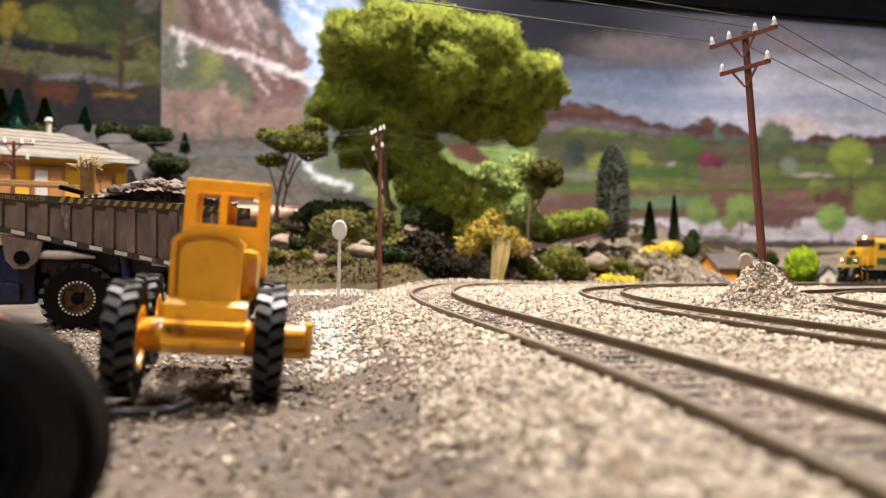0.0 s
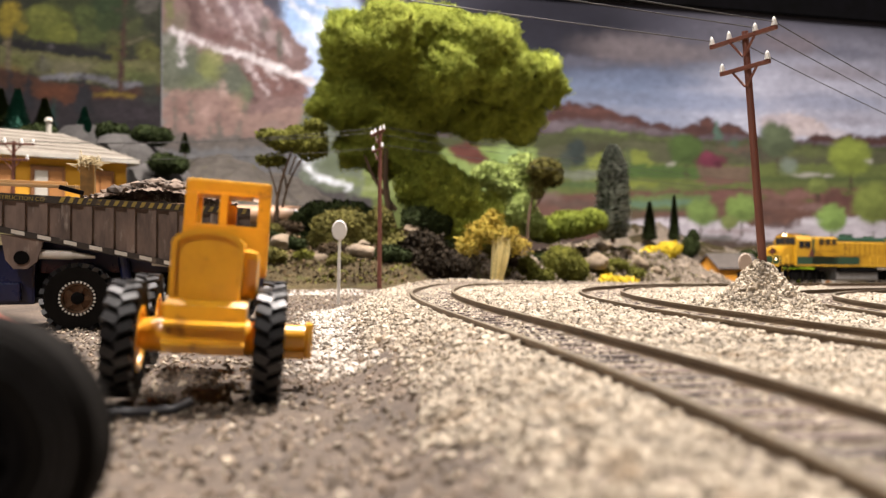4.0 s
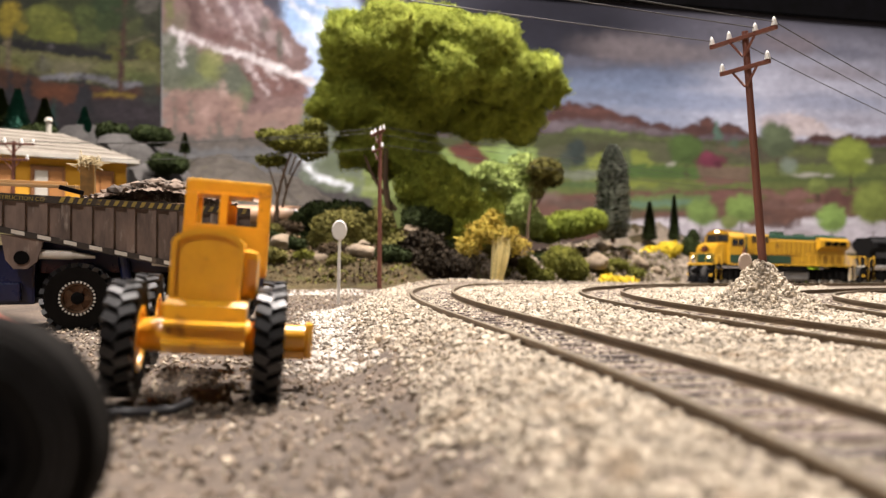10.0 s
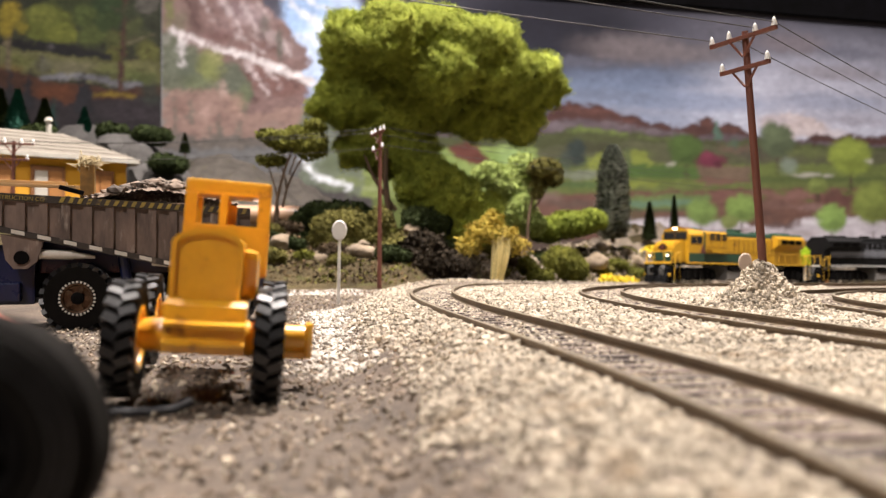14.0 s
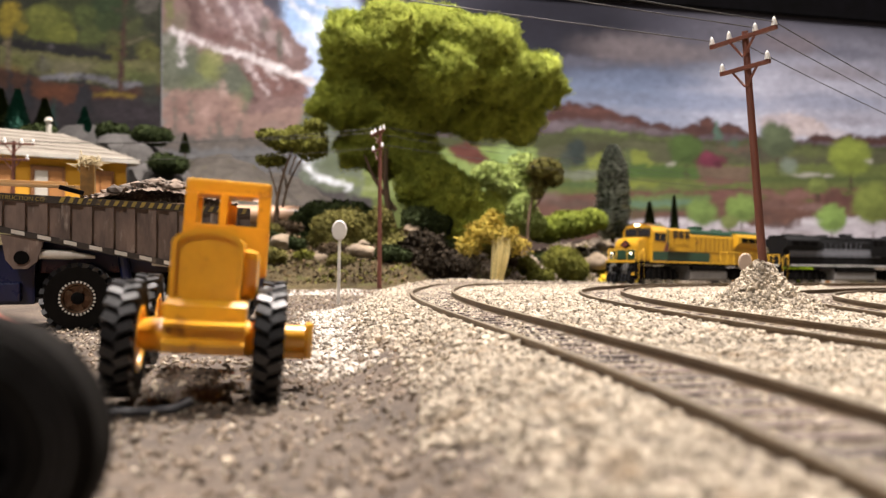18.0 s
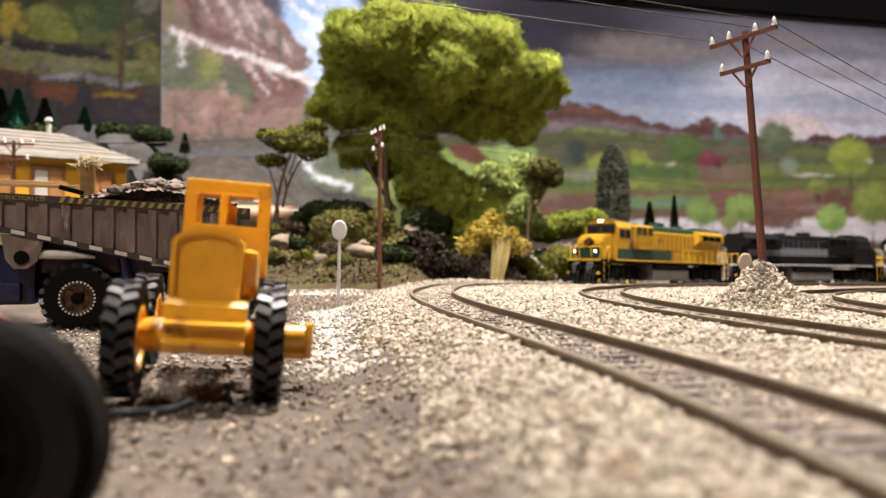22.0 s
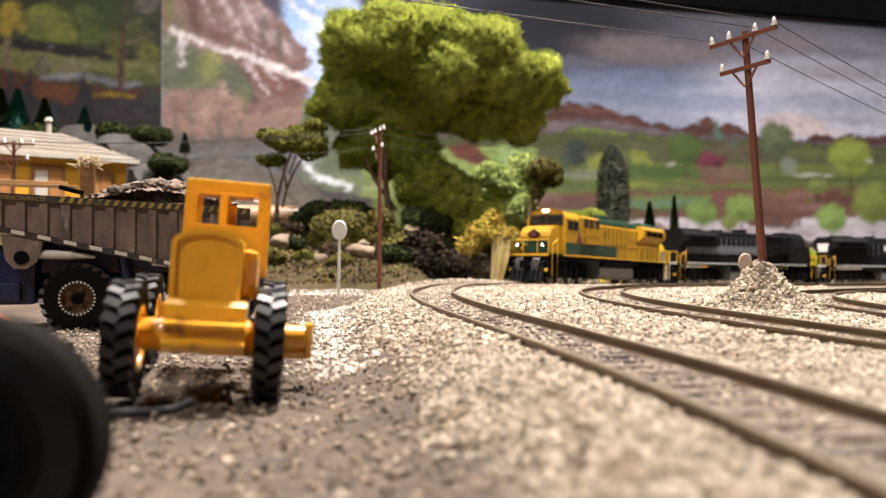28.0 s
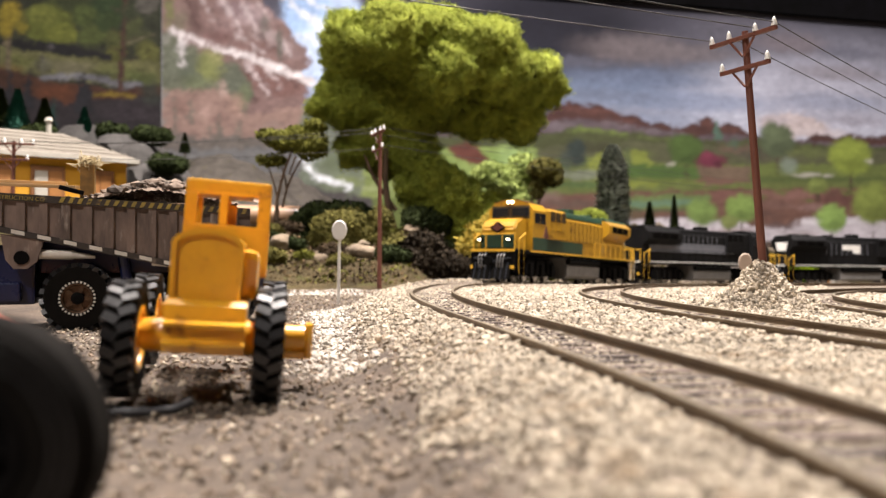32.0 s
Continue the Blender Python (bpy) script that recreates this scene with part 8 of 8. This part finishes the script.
for k, (x, y, z, h, mm) in enumerate(((-0.470, 0.90, 0.165, 0.045, TEAL), (-0.440, 0.90, 0.160, 0.040, DARK_GREEN), (-0.405, 0.92, 0.160, 0.034, TEAL), (-0.500, 0.92, 0.165, 0.05, DARK_GREEN), (-0.285, 0.90, 0.140, 0.022, DARK_GREEN), (-0.375, 0.86, 0.14, 0.03, TEAL))):
    cypress(x, y, z, h, h * 0.28, mm, 80 + k, "small conifer on the slope behind the station", 1500, True)
for k, (x, y, z, s) in enumerate(((-0.305, 0.84, 0.145, 0.014), (-0.275, 0.80, 0.112, 0.013), (-0.345, 0.84, 0.150, 0.012), (-0.430, 0.86, 0.150, 0.014))):
    plant("dark_bush", x, y, z, [(0, 0, s * 0.4, s, s, s * 0.7), (s, 0, s * 0.3, s * 0.8, s * 0.7, s * 0.6)], 2500, 0.003, DARK_GREEN, 90 + k, "dark bush between the grey rocks")


# earth crumbs and dry litter on every slope
UMBER = leaf_material("umber_litter", (0.055, 0.037, 0.019), (0.024, 0.016, 0.009), 0.5)
EARTH = material("earth_crumb", (0.125, 0.086, 0.044), (0.045, 0.031, 0.017), 0.95, spec=0.1, scale=500, spread=0.6, island=0.6)
TAN_CRUMB = material("tan_rubble", (0.30, 0.245, 0.185), (0.13, 0.105, 0.080), 0.95, scale=500, spread=0.6, island=0.55)


def litter():
    rng = np.random.default_rng(61)
    x, y = rng.uniform(-0.22, 0.06, 8000), rng.uniform(0.49, 0.72, 8000)
    d = from_track(x, y)
    keep = (d < -0.044) & (hill(x, y, d) > 0.003)
    x, y = x[keep], y[keep]
    scatter_stones("earth_crumbs", "crumbs of dark brown earth on the slope", x, y, 0.0012 * rng.uniform(0.4, 1.7, len(x)) ** 1.4, EARTH, 62, crumb=True)
    x, y = rng.uniform(0.03, 0.36, 15000), rng.uniform(0.52, 1.05, 15000)
    d = from_track(x, y)
    keep = (d < -0.048) & (d > -0.20) & (hill(x, y, d) > 0.003)
    x, y = x[keep], y[keep]
    scatter_stones("bank_rubble", "tan rubble on the rocky bank", x, y, 0.0024 * rng.uniform(0.4, 1.8, len(x)) ** 1.5, TAN_CRUMB, 63, crumb=True)
    for mat, seed, count in ((UMBER, 64, 26000), (MOSSY, 65, 24000), (OLIVE, 66, 16000)):
        x, y = rng.uniform(-0.22, 0.30, count), rng.uniform(0.50, 0.92, count)
        d = from_track(x, y)
        keep = (d < -0.046) & ((x > -0.05) | (y < 0.74)) & (hill(x, y, d) > 0.003) & (fbm(x * 40, y * 40, 3, seed) > (-0.02 if x.size and mat is UMBER else 0.04))
        x, y = x[keep], y[keep]
        p = np.stack([x, y, ground_height(x, y)], 1)
        a, b = rng.normal(size=p.shape), rng.normal(size=p.shape)
        a[:, 2] = np.abs(a[:, 2]) + 0.3
        a /= np.linalg.norm(a, axis=1)[:, None]
        b = np.cross(a, b)
        b /= np.linalg.norm(b, axis=1)[:, None]
        s = 0.0028 * rng.uniform(0.5, 1.4, len(x))[:, None]
        v = np.stack([p - b * s * 0.35, p + b * s * 0.35, p + a * s], 1).reshape(-1, 3)
        tagged(from_arrays("undergrowth", v, np.arange(len(v)).reshape(-1, 3), mat, kind="stuff"), "low dry undergrowth on the bank", "undergrowth")


litter()


# moss, small bushes and stones all along the bank
def dress_bank():
    rng = random.Random(17)
    for k in range(60):
        s = rng.uniform(0.62, 1.12)
        at = np.interp(s, LENGTH_2D, LINE[:, 0]), np.interp(s, LENGTH_2D, LINE[:, 1])
        sd = np.interp(s, LENGTH_2D, SIDE[:, 0]), np.interp(s, LENGTH_2D, SIDE[:, 1])
        off = rng.uniform(0.058, 0.115)
        x, y = at[0] - sd[0] * off, at[1] - sd[1] * off
        if y < 0.57:
            continue
        z = ground_at(x, y)
        if k % 3 == 2:
            q = rng.uniform(0.002, 0.005)
            boulder(x, y, z + q * 0.2, q * 1.3, q, q * 0.8, BOULDER, 300 + k, "brown stone set into the bank")
        else:
            q = rng.uniform(0.004, 0.008)
            mat = (MOSSY, UMBER, OLIVE, DARK_GREEN, MOSSY)[k % 5]
            plant("moss_clump", x, y, z - 0.001, [(0, 0, q * 0.4, q * 1.3, q, q * 0.8), (q, 0, q * 0.3, q, q * 0.8, q * 0.6)], 1800, 0.0020, mat, 400 + k, "low clump of olive moss on the bank", "moss", group="moss clumps")


def dress_left():
    rng = random.Random(23)
    for k in range(70):
        x, y = rng.uniform(-0.17, -0.03), rng.uniform(0.545, 0.66)
        z = ground_at(x, y)
        if k % 6 == 1:
            q = rng.uniform(0.003, 0.007)
            boulder(x, y, z + q * 0.2, q * 1.3, q, q * 0.8, BOULDER, 500 + k, "stone lying on the grassy slope")
        else:
            q = rng.uniform(0.004, 0.008)
            plant("moss_clump", x, y, z - 0.001, [(0, 0, q * 0.4, q * 1.3, q, q * 0.8), (q, 0, q * 0.3, q, q * 0.8, q * 0.6)], 1800, 0.0020, (MOSSY, UMBER, OLIVE, DARK_GREEN, MOSSY, UMBER)[k % 6], 600 + k, "low clump of olive moss on the slope", "moss", group="moss clumps")


dress_left()
LENGTH_2D = np.concatenate([[0], np.cumsum(np.hypot(*np.diff(LINE, axis=0).T))])
dress_bank()
# ---- motion ----
RAILS3 = np.concatenate([LINE, rail_height(LINE[:, 1])[:, None]], 1)
LENGTH = np.concatenate([[0], np.cumsum(np.linalg.norm(np.diff(RAILS3, axis=0), axis=1))])


def on_track(s):
    return Vector([float(np.interp(s, LENGTH, RAILS3[:, k])) for k in range(3)])


# the distance of the first engine's front truck along the track, in metres, against seconds
TRAVEL = [(0.0, 1.394), (2.5, 1.2946), (3.5, 1.2754), (5.5, 1.2387), (8.5, 1.1827), (11.0, 1.1374), (13.0, 1.1011), (14.5, 1.0755), (16.5, 1.0424), (18.0, 1.0175), (20.0, 0.9829), (25.0, 0.8991), (28.0, 0.8454), (32.0, 0.7789)]


def travelled(t):
    return float(np.interp(t, [a for a, _ in TRAVEL], [b for _, b in TRAVEL]))


def engine_pose(s, base):
    """An engine whose front and rear trucks stand at s and s + base along the track, nose towards smaller s."""
    a, b = on_track(s), on_track(s + base)
    x = (a - b).normalized()
    y = Vector((0, 0, 1)).cross(x).normalized()
    z = x.cross(y)
    m = Matrix((x, y, z)).transposed().to_4x4()
    m.translation = (a + b) / 2
    return m
SPACING = 0.2485


def row_times():
    """Times so close that no wheel turns by a right angle between two of them."""
    out, last = [0.0], travelled(0.0)
    for k in range(1, 640):
        t = k * 0.05
        if abs(travelled(t) - last) >= 0.0078:
            out.append(t)
            last = travelled(t)
    return out + [32.0]


def motions():
    times = row_times()
    for k, (root, trucks, turn) in enumerate(ENGINES):
        facing = 1 if turn == 0 else -1
        body, bogies, spins = [], {b.name: [] for b, _, _ in trucks}, {w.name: [] for _, _, sets in trucks for w, _ in sets}
        for t in times:
            s = travelled(t) + k * SPACING
            m = engine_pose(s, 2 * HALF) @ pose(0, 0, 0, 0, 0, turn)
            body.append((t, m))
            back = m.inverted()
            for b, end, sets in trucks:
                at = s if end * facing > 0 else s + 2 * HALF
                ahead = back.to_3x3() @ (on_track(at - 0.02) - on_track(at + 0.02)) * facing
                yaw = math.degrees(math.atan2(ahead.y, ahead.x))
                bogies[b.name].append((t, pose(end * HALF, 0, 0, 0, 0, yaw)))
                roll = math.degrees((travelled(0.0) - travelled(t)) / WHEEL_R) * facing
                for w, x in sets:
                    spins[w.name].append((t, pose(x, 0, WHEEL_R, 0, roll, 0)))
        walk(root, body)
        for b, _, sets in trucks:
            walk(b, bogies[b.name])
            for w, _ in sets:
                walk(w, spins[w.name])


motions()
